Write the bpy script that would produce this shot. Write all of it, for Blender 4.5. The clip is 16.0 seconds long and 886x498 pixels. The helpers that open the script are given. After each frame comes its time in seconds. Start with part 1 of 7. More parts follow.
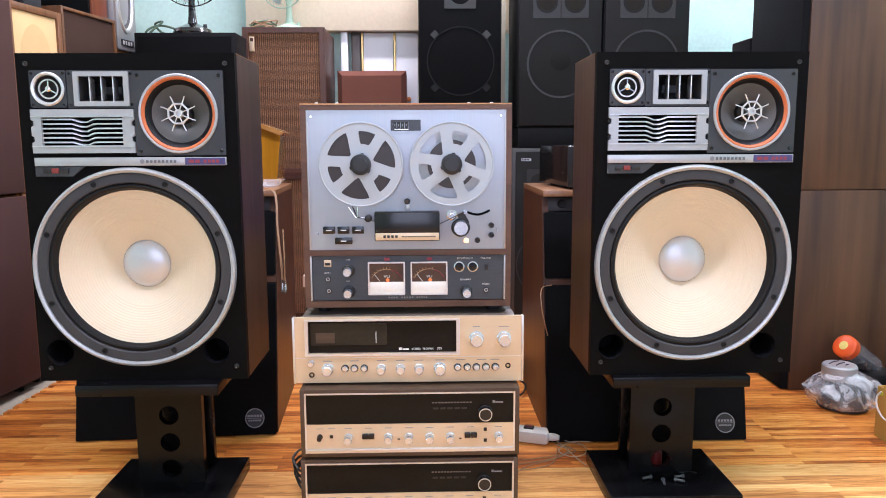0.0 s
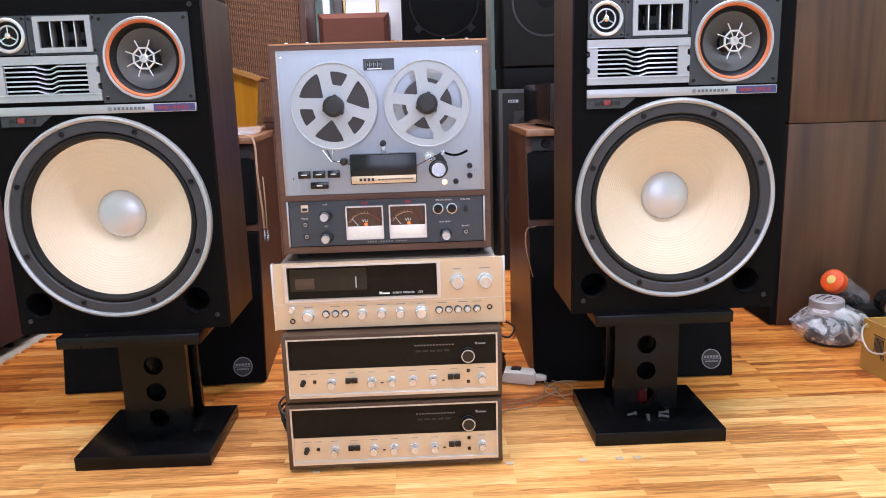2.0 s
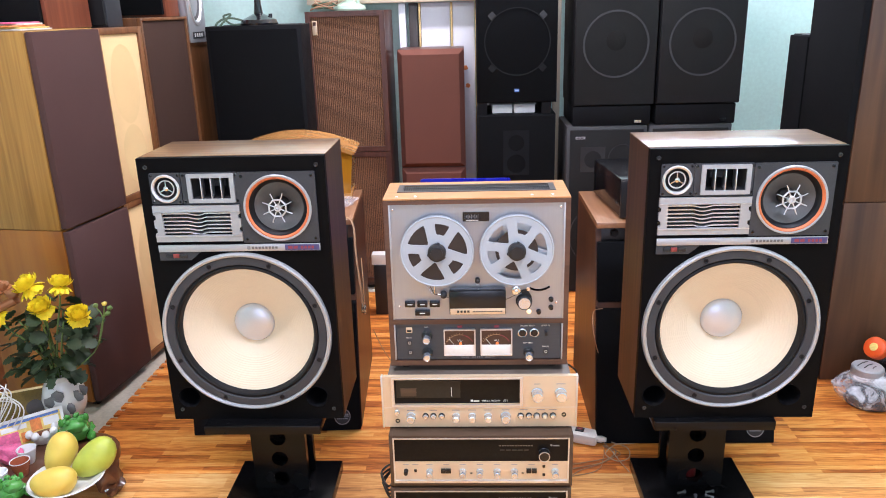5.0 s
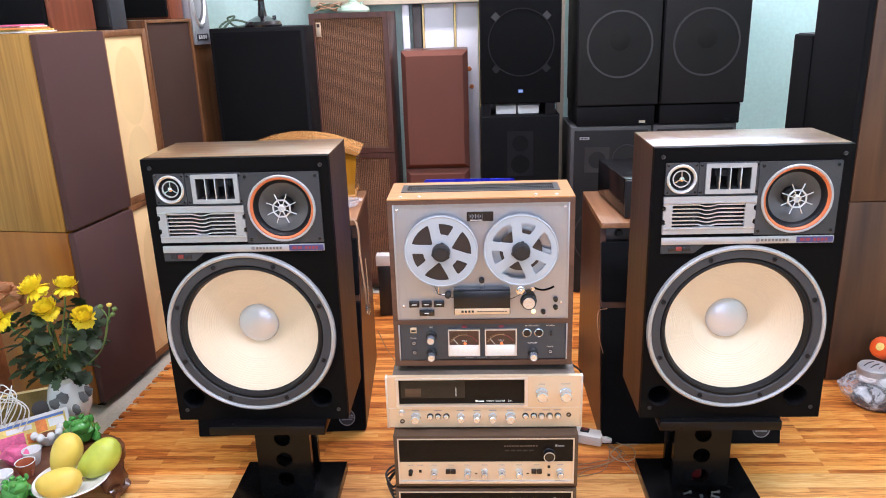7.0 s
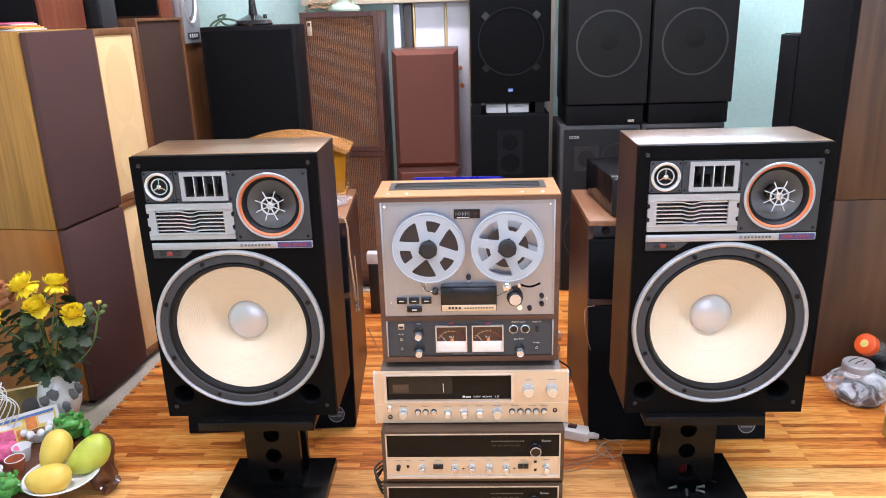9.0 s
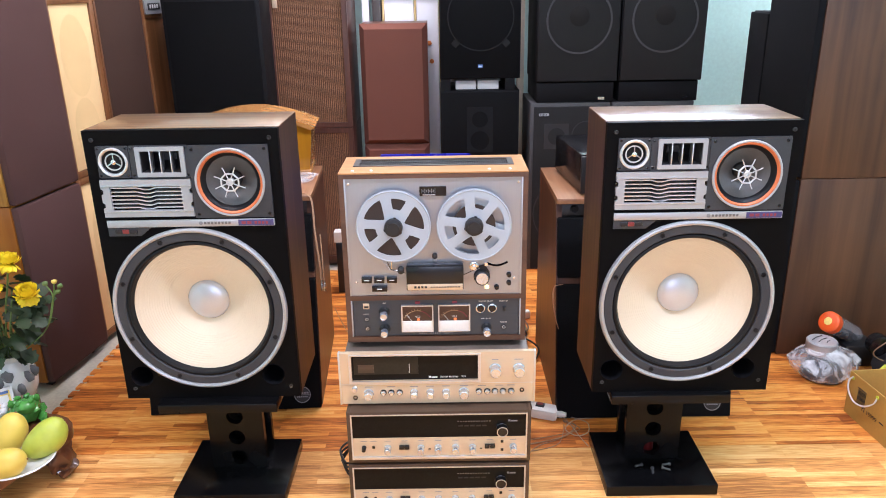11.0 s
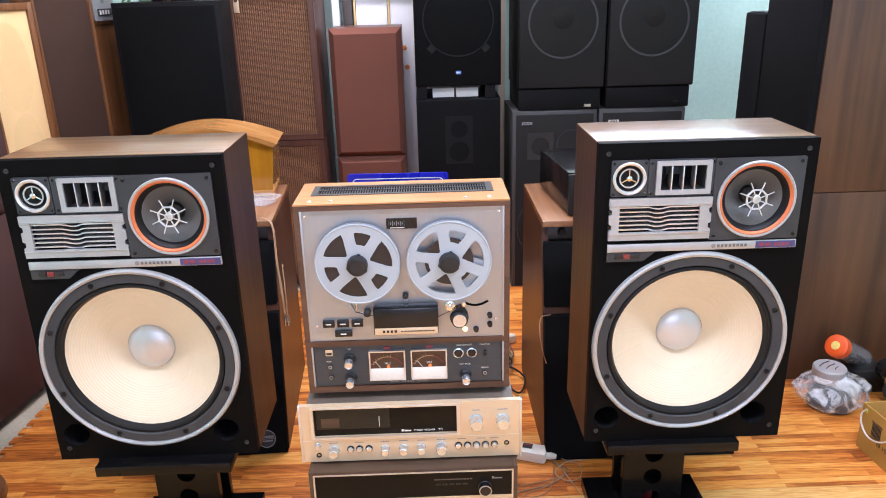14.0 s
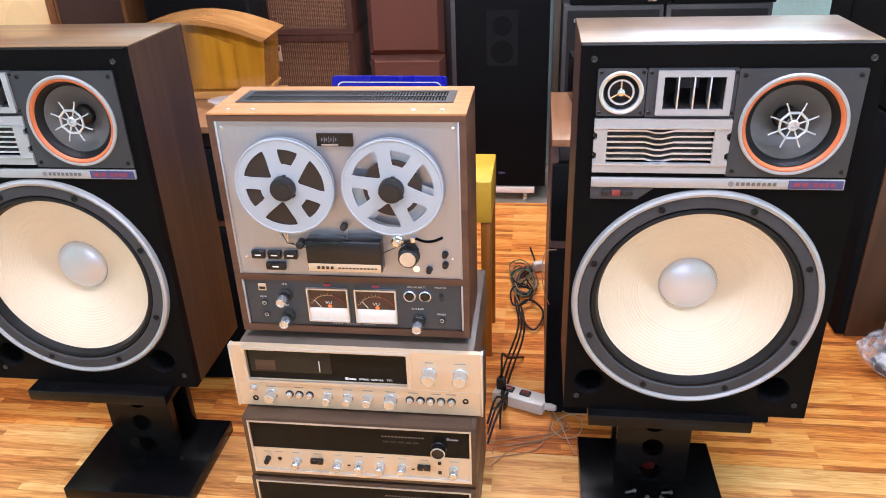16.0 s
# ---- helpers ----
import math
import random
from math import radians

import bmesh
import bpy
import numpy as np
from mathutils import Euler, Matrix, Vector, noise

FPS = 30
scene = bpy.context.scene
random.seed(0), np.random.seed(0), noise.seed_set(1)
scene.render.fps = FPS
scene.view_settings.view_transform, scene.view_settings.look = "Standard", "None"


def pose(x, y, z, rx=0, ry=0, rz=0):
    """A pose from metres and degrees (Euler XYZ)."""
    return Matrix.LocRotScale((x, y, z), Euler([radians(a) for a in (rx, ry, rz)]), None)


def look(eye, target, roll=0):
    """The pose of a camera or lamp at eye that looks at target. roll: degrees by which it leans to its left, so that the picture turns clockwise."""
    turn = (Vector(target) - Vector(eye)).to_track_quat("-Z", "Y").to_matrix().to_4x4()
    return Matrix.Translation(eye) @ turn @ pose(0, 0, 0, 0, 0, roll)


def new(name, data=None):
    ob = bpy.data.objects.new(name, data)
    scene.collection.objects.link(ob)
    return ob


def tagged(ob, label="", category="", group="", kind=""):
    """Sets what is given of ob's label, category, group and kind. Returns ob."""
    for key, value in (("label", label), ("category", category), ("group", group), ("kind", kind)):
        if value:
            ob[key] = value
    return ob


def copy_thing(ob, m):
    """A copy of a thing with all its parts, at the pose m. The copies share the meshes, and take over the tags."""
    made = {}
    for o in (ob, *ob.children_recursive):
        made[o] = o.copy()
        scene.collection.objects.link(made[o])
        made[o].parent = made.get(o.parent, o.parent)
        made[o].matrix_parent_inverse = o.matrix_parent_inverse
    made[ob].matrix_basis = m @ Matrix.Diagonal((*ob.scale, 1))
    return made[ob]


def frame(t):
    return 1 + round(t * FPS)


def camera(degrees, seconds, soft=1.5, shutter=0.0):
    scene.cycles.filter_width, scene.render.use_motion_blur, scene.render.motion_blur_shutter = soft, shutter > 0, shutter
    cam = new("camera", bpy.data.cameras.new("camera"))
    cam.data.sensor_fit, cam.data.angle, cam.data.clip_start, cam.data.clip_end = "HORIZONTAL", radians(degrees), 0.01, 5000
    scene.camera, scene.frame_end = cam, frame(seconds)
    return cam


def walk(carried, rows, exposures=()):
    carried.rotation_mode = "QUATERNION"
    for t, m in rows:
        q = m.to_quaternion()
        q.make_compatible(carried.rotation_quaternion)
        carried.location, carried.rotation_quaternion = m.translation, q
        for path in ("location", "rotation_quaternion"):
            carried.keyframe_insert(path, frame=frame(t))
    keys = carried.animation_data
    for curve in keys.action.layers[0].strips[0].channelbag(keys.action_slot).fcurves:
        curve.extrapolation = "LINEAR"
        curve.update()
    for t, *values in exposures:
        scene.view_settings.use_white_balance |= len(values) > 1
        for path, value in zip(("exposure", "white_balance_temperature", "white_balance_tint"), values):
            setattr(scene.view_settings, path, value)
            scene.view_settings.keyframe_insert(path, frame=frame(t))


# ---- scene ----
cam = camera(61.5, 16.0, soft=1.0)
PATH = [
    (0, (0.038, 0.131, 0.845), (0.086, 2.111, 0.565), -0.27),
    (0.5, (0.031, 0.137, 0.84), (0.1, 2.112, 0.531), -0.07),
    (1, (0.03, 0.141, 0.832), (0.107, 2.112, 0.5), 0.03),
    (1.5, (0.037, 0.137, 0.839), (0.111, 2.102, 0.477), -0.17),
    (2, (0.08, 0.149, 0.827), (0.13, 2.105, 0.411), -1.76),
    (2.5, (0.101, 0.25, 0.996), (0.146, 2.16, 0.405), -3.05),
    (2.6, (0.128, 0.224, 1.08), (0.134, 2.131, 0.477), -3.25),
    (3, (0.065, 0.178, 1.309), (0.105, 2.044, 0.592), -2.54),
    (3.5, (0.023, 0.067, 1.364), (0.01, 1.942, 0.667), -2.14),
    (4, (0.019, 0.035, 1.358), (-0.032, 1.923, 0.699), -1.45),
    (4.5, (-0.007, 0.009, 1.372), (-0.081, 1.908, 0.75), -1.35),
    (7, (-0.007, 0.009, 1.366), (-0.102, 1.91, 0.754), -1.85),
    (7.5, (-0.013, 0.003, 1.364), (-0.113, 1.906, 0.757), -1.75),
    (8, (-0.009, -0.007, 1.363), (-0.106, 1.896, 0.758), -1.75),
    (8.5, (0.001, -0.009, 1.366), (-0.084, 1.895, 0.757), -1.75),
    (10.8, (0.028, 0.006, 1.357), (-0.026, 1.894, 0.7), -1.15),
    (11, (0.025, 0.025, 1.353), (0.02, 1.908, 0.683), -0.95),
    (11.5, (0.083, 0.15, 1.323), (0.087, 2.001, 0.566), -0.44),
    (12, (0.098, 0.233, 1.339), (0.028, 2.075, 0.563), -1.74),
    (12.5, (0.046, 0.24, 1.358), (0.006, 2.099, 0.621), -2.24),
    (13, (0.019, 0.247, 1.357), (0.005, 2.119, 0.654), -1.64),
    (13.5, (0.026, 0.248, 1.36), (0.035, 2.129, 0.68), -1.55),
    (14, (0.058, 0.258, 1.36), (0.091, 2.142, 0.687), -1.45),
    (14.5, (0.059, 0.269, 1.358), (0.086, 2.148, 0.672), -1.55),
    (15, (0.121, 0.282, 1.351), (0.124, 2.151, 0.636), -1.74),
    (15.5, (0.225, 0.341, 1.324), (0.152, 2.178, 0.536), -2.13),
    (16, (0.345, 0.554, 1.293), (0.103, 2.321, 0.389), -2.12),
]
walk(cam, [(t, look(eye, target, roll)) for t, eye, target, roll in PATH], [(0.0, -0.29, 5880, 29), (2.2, -0.29, 5880, 29), (3.2, -0.19, 5880, 29), (16.0, -0.18, 5880, 29)])

# ---- light ----
world = bpy.data.worlds.new("world")
scene.world = world
world.use_nodes = True
world.node_tree.nodes["Background"].inputs[0].default_value = (0.75, 0.88, 1.0, 1)
world.node_tree.nodes["Background"].inputs[1].default_value = 0.6


def area(name, place, target, sx, sy, power, colour):
    data = bpy.data.lights.new(name, "AREA")
    data.shape, data.size, data.size_y, data.energy, data.color = "RECTANGLE", sx, sy, power, colour
    ob = new(name, data)
    ob.matrix_world = look(place, target)
    return ob


# daylight that comes in by the shop front behind the camera
area("daylight_shop_front", (0.15, -2.35, 1.55), (0.15, 3, 0.9), 2.2, 1.9, 46, (0.82, 0.92, 1.0))
# fluorescent tubes on the ceiling, and one on the back wall above the loudspeakers
# the third, rear tube is an unseen fill added to brighten the white doors
TUBES = [(1.12, 1.05, 55, (0.80, 0.92, 1.0)), (-0.75, 1.15, 43, (0.97, 0.96, 0.94)), (0.0, 3.36, 58, (1.0, 0.97, 0.92))]
for tx, ty, watts, tint in TUBES:
    area("tube_light", (tx, ty, 2.76), (tx, ty, 0), 1.2, 0.12, watts, tint)


# ---- materials ----
def nodes_of(name):
    m = bpy.data.materials.new(name)
    m.use_nodes = True
    return m, m.node_tree.nodes, m.node_tree.links, m.node_tree.nodes["Principled BSDF"]


def surface(name, colour, rough=0.5, metal=0.0, var=0.15, scale=6.0, bump=0.05, bscale=150.0, stretch=(1, 1, 1), coat=0.0, glow=0.0, per_object=0.0, spec=0.5):
    """Painted, moulded or metal surface: broad tone changes, fine grain in tone, gloss and relief."""
    m, N, L, b = nodes_of(name)
    tc = N.new("ShaderNodeTexCoord")
    mp = N.new("ShaderNodeMapping")
    mp.inputs["Scale"].default_value = stretch
    L.new(tc.outputs["Object"], mp.inputs[0])
    big, fine = N.new("ShaderNodeTexNoise"), N.new("ShaderNodeTexNoise")
    big.inputs["Scale"].default_value, big.inputs["Detail"].default_value = scale, 4
    fine.inputs["Scale"].default_value, fine.inputs["Detail"].default_value = bscale, 3
    L.new(mp.outputs[0], big.inputs[0])
    L.new(mp.outputs[0], fine.inputs[0])
    add = N.new("ShaderNodeMath")
    add.operation = "ADD"
    L.new(big.outputs[0], add.inputs[0])
    L.new(fine.outputs[0], add.inputs[1])
    last = add.outputs[0]
    if per_object:
        info, mul = N.new("ShaderNodeObjectInfo"), N.new("ShaderNodeMath")
        mul.operation = "MULTIPLY_ADD"
        mul.inputs[1].default_value = per_object
        L.new(info.outputs["Random"], mul.inputs[0])
        L.new(last, mul.inputs[2])
        last = mul.outputs[0]
    rng = N.new("ShaderNodeMapRange")
    rng.inputs[1].default_value, rng.inputs[2].default_value = 0.55, 1.45
    rng.inputs[3].default_value, rng.inputs[4].default_value = 1 - var, 1 + var
    L.new(last, rng.inputs[0])
    mix = N.new("ShaderNodeVectorMath")
    mix.operation = "SCALE"
    mix.inputs[0].default_value = colour
    L.new(rng.outputs[0], mix.inputs["Scale"])
    L.new(mix.outputs[0], b.inputs["Base Color"])
    rr = N.new("ShaderNodeMapRange")
    rr.inputs[1].default_value, rr.inputs[2].default_value = 0.3, 0.7
    rr.inputs[3].default_value, rr.inputs[4].default_value = max(rough - 0.07, 0.02), min(rough + 0.07, 1)
    L.new(big.outputs[0], rr.inputs[0])
    L.new(rr.outputs[0], b.inputs["Roughness"])
    b.inputs["Metallic"].default_value = metal
    b.inputs["Specular IOR Level"].default_value = spec
    b.inputs["Coat Weight"].default_value = coat
    b.inputs["Coat Roughness"].default_value = 0.08
    if bump:
        bp = N.new("ShaderNodeBump")
        bp.inputs["Strength"].default_value, bp.inputs["Distance"].default_value = bump, 0.002
        L.new(fine.outputs[0], bp.inputs["Height"])
        L.new(bp.outputs[0], b.inputs["Normal"])
    if glow:
        b.inputs["Emission Color"].default_value = (*colour, 1)
        b.inputs["Emission Strength"].default_value = glow
    return m


def wood(name, dark, light, grain="z", rough=0.4, fine=55.0, coat=0.0, bump=0.08, sheen=0.1):
    """Veneer or laminate whose grain runs along one axis."""
    m, N, L, b = nodes_of(name)
    tc, mp, mp2 = N.new("ShaderNodeTexCoord"), N.new("ShaderNodeMapping"), N.new("ShaderNodeMapping")
    along = {"x": (0.035, 1, 1), "y": (1, 0.035, 1), "z": (1, 1, 0.035)}[grain]
    mp.inputs["Scale"].default_value = [a * fine for a in along]
    mp2.inputs["Scale"].default_value = [(a if a == 1 else 0.12) * 6 for a in along]
    info = N.new("ShaderNodeObjectInfo")
    off = N.new("ShaderNodeVectorMath")
    off.operation = "SCALE"
    off.inputs[0].default_value = (3, 5, 7)
    L.new(info.outputs["Random"], off.inputs["Scale"])
    L.new(off.outputs[0], mp.inputs["Location"])
    L.new(off.outputs[0], mp2.inputs["Location"])
    L.new(tc.outputs["Object"], mp.inputs[0])
    L.new(tc.outputs["Object"], mp2.inputs[0])
    n1, n2 = N.new("ShaderNodeTexNoise"), N.new("ShaderNodeTexNoise")
    n1.inputs["Scale"].default_value, n1.inputs["Detail"].default_value, n1.inputs["Distortion"].default_value = 1.0, 5, 0.4
    n2.inputs["Scale"].default_value, n2.inputs["Detail"].default_value, n2.inputs["Distortion"].default_value = 1.0, 3, 1.2
    L.new(mp.outputs[0], n1.inputs[0])
    L.new(mp2.outputs[0], n2.inputs[0])
    mx = N.new("ShaderNodeMath")
    mx.operation = "ADD"
    L.new(n1.outputs[0], mx.inputs[0])
    L.new(n2.outputs[0], mx.inputs[1])
    ramp = N.new("ShaderNodeValToRGB")
    ramp.color_ramp.elements[0].position, ramp.color_ramp.elements[0].color = 0.36, (*dark, 1)
    ramp.color_ramp.elements[1].position, ramp.color_ramp.elements[1].color = 0.64, (*light, 1)
    half = N.new("ShaderNodeMath")
    half.operation = "MULTIPLY"
    half.inputs[1].default_value = 0.5
    L.new(mx.outputs[0], half.inputs[0])
    L.new(half.outputs[0], ramp.inputs[0])
    L.new(ramp.outputs[0], b.inputs["Base Color"])
    b.inputs["Roughness"].default_value = rough
    b.inputs["Coat Weight"].default_value, b.inputs["Coat Roughness"].default_value = coat, sheen
    bp = N.new("ShaderNodeBump")
    bp.inputs["Strength"].default_value, bp.inputs["Distance"].default_value = bump, 0.001
    L.new(n1.outputs[0], bp.inputs["Height"])
    L.new(bp.outputs[0], b.inputs["Normal"])
    return m


def weave(name, dark, light, pitch=0.006, across="x"):
    """Coarse woven grille cloth in the plane of z and one other axis."""
    m, N, L, b = nodes_of(name)
    tc = N.new("ShaderNodeTexCoord")
    waves = []
    for axis in (across.upper(), "Z"):
        w = N.new("ShaderNodeTexWave")
        w.bands_direction = axis
        w.inputs["Scale"].default_value = 0.314 / pitch * (1.0 if axis == "Z" else 0.55)
        w.inputs["Distortion"].default_value, w.inputs["Detail"].default_value, w.inputs["Detail Scale"].default_value = 1.6, 2, 3
        L.new(tc.outputs["Object"], w.inputs[0])
        waves.append(w)
    mul, nz, add = N.new("ShaderNodeMath"), N.new("ShaderNodeTexNoise"), N.new("ShaderNodeMath")
    mul.operation, add.operation = "MULTIPLY", "ADD"
    nz.inputs["Scale"].default_value, nz.inputs["Detail"].default_value = 300, 2
    L.new(tc.outputs["Object"], nz.inputs[0])
    L.new(waves[0].outputs["Fac"], mul.inputs[0])
    L.new(waves[1].outputs["Fac"], mul.inputs[1])
    L.new(mul.outputs[0], add.inputs[0])
    L.new(nz.outputs[0], add.inputs[1])
    ramp = N.new("ShaderNodeValToRGB")
    ramp.color_ramp.elements[0].position, ramp.color_ramp.elements[0].color = 0.45, (*dark, 1)
    ramp.color_ramp.elements[1].position, ramp.color_ramp.elements[1].color = 1.25 / 1.3, (*light, 1)
    L.new(add.outputs[0], ramp.inputs[0])
    L.new(ramp.outputs[0], b.inputs["Base Color"])
    b.inputs["Roughness"].default_value = 0.85
    bp = N.new("ShaderNodeBump")
    bp.inputs["Strength"].default_value, bp.inputs["Distance"].default_value = 0.6, 0.002
    L.new(add.outputs[0], bp.inputs["Height"])
    L.new(bp.outputs[0], b.inputs["Normal"])
    return m


def strip_floor(name, dark, mid, light, pale, row=0.0165, shift=0.0):
    """Foam matting printed with narrow staggered strips of light, orange and brown wood."""
    m, N, L, b = nodes_of(name)
    tc = N.new("ShaderNodeTexCoord")
    br = N.new("ShaderNodeTexBrick")
    br.offset, br.offset_frequency, br.squash = 0.37, 3, 1.0
    br.inputs["Scale"].default_value = 1.0
    br.inputs["Brick Width"].default_value, br.inputs["Row Height"].default_value = 0.26, row
    br.inputs["Mortar Size"].default_value, br.inputs["Bias"].default_value = 0.0004, 0.0
    br.inputs["Color1"].default_value, br.inputs["Color2"].default_value, br.inputs["Mortar"].default_value = (0, 0, 0, 1), (1, 1, 1, 1), (0.3, 0.3, 0.3, 1)
    L.new(tc.outputs["Object"], br.inputs[0])
    mp, g = N.new("ShaderNodeMapping"), N.new("ShaderNodeTexNoise")
    mp.inputs["Scale"].default_value = (7.5, 95, 1)
    g.inputs["Scale"].default_value, g.inputs["Detail"].default_value, g.inputs["Distortion"].default_value = 1, 5, 1.8
    L.new(tc.outputs["Object"], mp.inputs[0])
    L.new(mp.outputs[0], g.inputs[0])
    mp2, g2 = N.new("ShaderNodeMapping"), N.new("ShaderNodeTexNoise")
    mp2.inputs["Scale"].default_value = (1.6, 6, 1)
    g2.inputs["Scale"].default_value, g2.inputs["Detail"].default_value = 1, 3
    L.new(tc.outputs["Object"], mp2.inputs[0])
    L.new(mp2.outputs[0], g2.inputs[0])
    a1, a2 = N.new("ShaderNodeMath"), N.new("ShaderNodeMath")
    a1.operation = a2.operation = "MULTIPLY_ADD"
    a1.inputs[1].default_value, a2.inputs[1].default_value = 0.46, 0.55
    L.new(br.outputs["Color"], a1.inputs[0])
    L.new(g.outputs[0], a1.inputs[2])
    L.new(g2.outputs[0], a2.inputs[0])
    L.new(a1.outputs[0], a2.inputs[2])
    rng = N.new("ShaderNodeMapRange")
    rng.inputs[1].default_value, rng.inputs[2].default_value = 0.66 + shift, 1.40 + shift
    L.new(a2.outputs[0], rng.inputs[0])
    ramp = N.new("ShaderNodeValToRGB")
    el = ramp.color_ramp.elements
    el[0].position, el[0].color = 0.0, dark
    el[1].position, el[1].color = 1.0, pale
    e = el.new(0.36)
    e.color = mid
    e = el.new(0.62)
    e.color = light
    L.new(rng.outputs[0], ramp.inputs[0])
    b.inputs["Specular IOR Level"].default_value = 0.32
    L.new(ramp.outputs[0], b.inputs["Base Color"])
    b.inputs["Roughness"].default_value = 0.42
    bp = N.new("ShaderNodeBump")
    bp.inputs["Strength"].default_value, bp.inputs["Distance"].default_value = 0.12, 0.001
    L.new(g.outputs[0], bp.inputs["Height"])
    L.new(bp.outputs[0], b.inputs["Normal"])
    return m


def clear(name, colour=(1, 1, 1), rough=0.05, alpha=0.25):
    """Thin clear plastic or glass film."""
    m, N, L, b = nodes_of(name)
    b.inputs["Base Color"].default_value = (*colour, 1)
    b.inputs["Roughness"].default_value = rough
    b.inputs["Alpha"].default_value = alpha
    b.inputs["Specular IOR Level"].default_value = 0.8
    return m


WALL = surface("aqua_wall_paint", (0.62, 0.83, 0.77), 0.75, var=0.10, scale=2.2, bump=0.15, bscale=60)
CREAM_WALL = surface("cream_wall_paint", (0.80, 0.68, 0.50), 0.75, var=0.08, scale=2, bump=0.1, bscale=60)
CEIL = surface("ceiling_paint", (0.78, 0.77, 0.73), 0.85, var=0.06, scale=2, bump=0.1, bscale=50)
CONCRETE = surface("pale_floor_tile", (0.55, 0.50, 0.40), 0.5, var=0.2, scale=5, bump=0.1, bscale=90)
MAT = strip_floor("printed_wood_mat", (0.27, 0.066, 0.013, 1), (0.68, 0.195, 0.030, 1), (0.88, 0.335, 0.058, 1), (0.98, 0.52, 0.15, 1), 0.0215)
TAN_MAT = strip_floor("worn_tan_wood_mat", (0.40, 0.145, 0.036, 1), (0.74, 0.320, 0.085, 1), (0.88, 0.46, 0.140, 1), (0.98, 0.66, 0.27, 1), 0.0225, -0.02)
FOAM = surface("pale_foam", (0.62, 0.48, 0.33), 0.9, var=0.1)
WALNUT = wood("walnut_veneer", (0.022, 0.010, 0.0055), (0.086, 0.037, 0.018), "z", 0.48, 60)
# light falling on the cabinet tops is put into this paler walnut
LIT_WALNUT_TOP = wood("lit_walnut_laminate", (0.12, 0.055, 0.019), (0.27, 0.138, 0.052), "x", 0.42, 60, coat=1.0, bump=0.03, sheen=0.24)
BLACK_BAFFLE = surface("black_baffle_paint", (0.003, 0.0028, 0.003), 0.6, var=0.25, scale=9, bump=0.12, bscale=420, spec=0.07)
STAND_BLACK = surface("black_stand_lacquer", (0.004, 0.004, 0.0045), 0.22, var=0.3, scale=7, bump=0.05, bscale=200, spec=0.22)
SILVER = surface("brushed_silver", (0.66, 0.66, 0.68), 0.32, 1.0, 0.07, 12, 0.04, 240, (0.2, 1, 8))
SATIN = surface("satin_aluminium", (0.74, 0.74, 0.76), 0.36, 0.85, 0.06, 10, 0.03, 300)
PALE_SILVER = surface("pale_silver_paint", (0.47, 0.48, 0.50), 0.36, 0.45, 0.06, 10, 0.03, 300)
GREY_PLATE = surface("dark_grey_metal", (0.050, 0.053, 0.060), 0.40, 0.3, 0.2, 9, 0.06, 350)
GASKET = surface("grey_gasket", (0.050, 0.051, 0.056), 0.55, 0.0, 0.2, 14, 0.1, 300, spec=0.3)
RUBBER = surface("black_rubber", (0.008, 0.008, 0.009), 0.5, 0.0, 0.2, 14, 0.05, 260, spec=0.25)
CONE = surface("cream_paper_cone", (0.80, 0.675, 0.500), 0.72, 0.0, 0.07, 7, 0.12, 380)
DUSTCAP = surface("silver_dust_cap", (0.70, 0.72, 0.78), 0.38, 0.48, 0.05, 9, 0.03, 300)
GREY_CONE = surface("grey_paper_cone", (0.100, 0.100, 0.100), 0.62, 0.0, 0.16, 16, 0.12, 320)
ORANGE = surface("orange_ring", (0.66, 0.17, 0.055), 0.45, 0.0, 0.08, 12, 0.04)
HOLE = surface("dark_cavity", (0.004, 0.004, 0.005), 0.8, 0.0, 0.2, spec=0.08)
RED = surface("red_button", (0.24, 0.035, 0.03), 0.4, 0.0, 0.06)
BLUE_LABEL = surface("violet_blue_label", (0.075, 0.070, 0.19), 0.4, 0.2, 0.2, 30)
WHITE_INK = surface("white_ink", (0.78, 0.78, 0.76), 0.6, 0.0, 0.05)
BLACK_INK = surface("black_ink", (0.03, 0.03, 0.03), 0.6, 0.0, 0.05)
DIM_STEEL = surface("dull_steel", (0.20, 0.20, 0.21), 0.35, 0.8, 0.1)
MARK_GREY = surface("grey_printed_mark", (0.26, 0.26, 0.28), 0.5, 0.2, 0.05)
RED_INK = surface("red_ink", (0.28, 0.04, 0.06), 0.6, 0.0, 0.05)
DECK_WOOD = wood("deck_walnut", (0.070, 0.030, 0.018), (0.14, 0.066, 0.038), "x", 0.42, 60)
# deck case wood again, with the overhead light on its top painted in
LIT_DECK_TOP = wood("deck_lit_top_veneer", (0.42, 0.18, 0.058), (0.58, 0.28, 0.098), "x", 0.35, 60, coat=0.2, bump=0.03)
DECK_PLATE = surface("brushed_deck_plate", (0.45, 0.47, 0.52), 0.36, 0.62, 0.05, 3, 0.05, 420, (1, 1, 0.02))
DECK_GREY = surface("blue_grey_panel", (0.060, 0.070, 0.085), 0.42, 0.4, 0.12, 8, 0.04, 420, (0.05, 1, 1))
DECK_PLATE.node_tree.nodes["Principled BSDF"].inputs["Anisotropic"].default_value = 0.75
REEL = surface("grey_reel_plastic", (0.43, 0.475, 0.53), 0.36, 0.0, 0.05, 8, 0.03, 260)
TAPE = surface("brown_tape_pack", (0.028, 0.020, 0.018), 0.35, 0.0, 0.2, 20, 0.1, 420)
GLOSS_BLACK = surface("gloss_black_plastic", (0.010, 0.010, 0.011), 0.18, 0.0, 0.2, 12, 0.02)
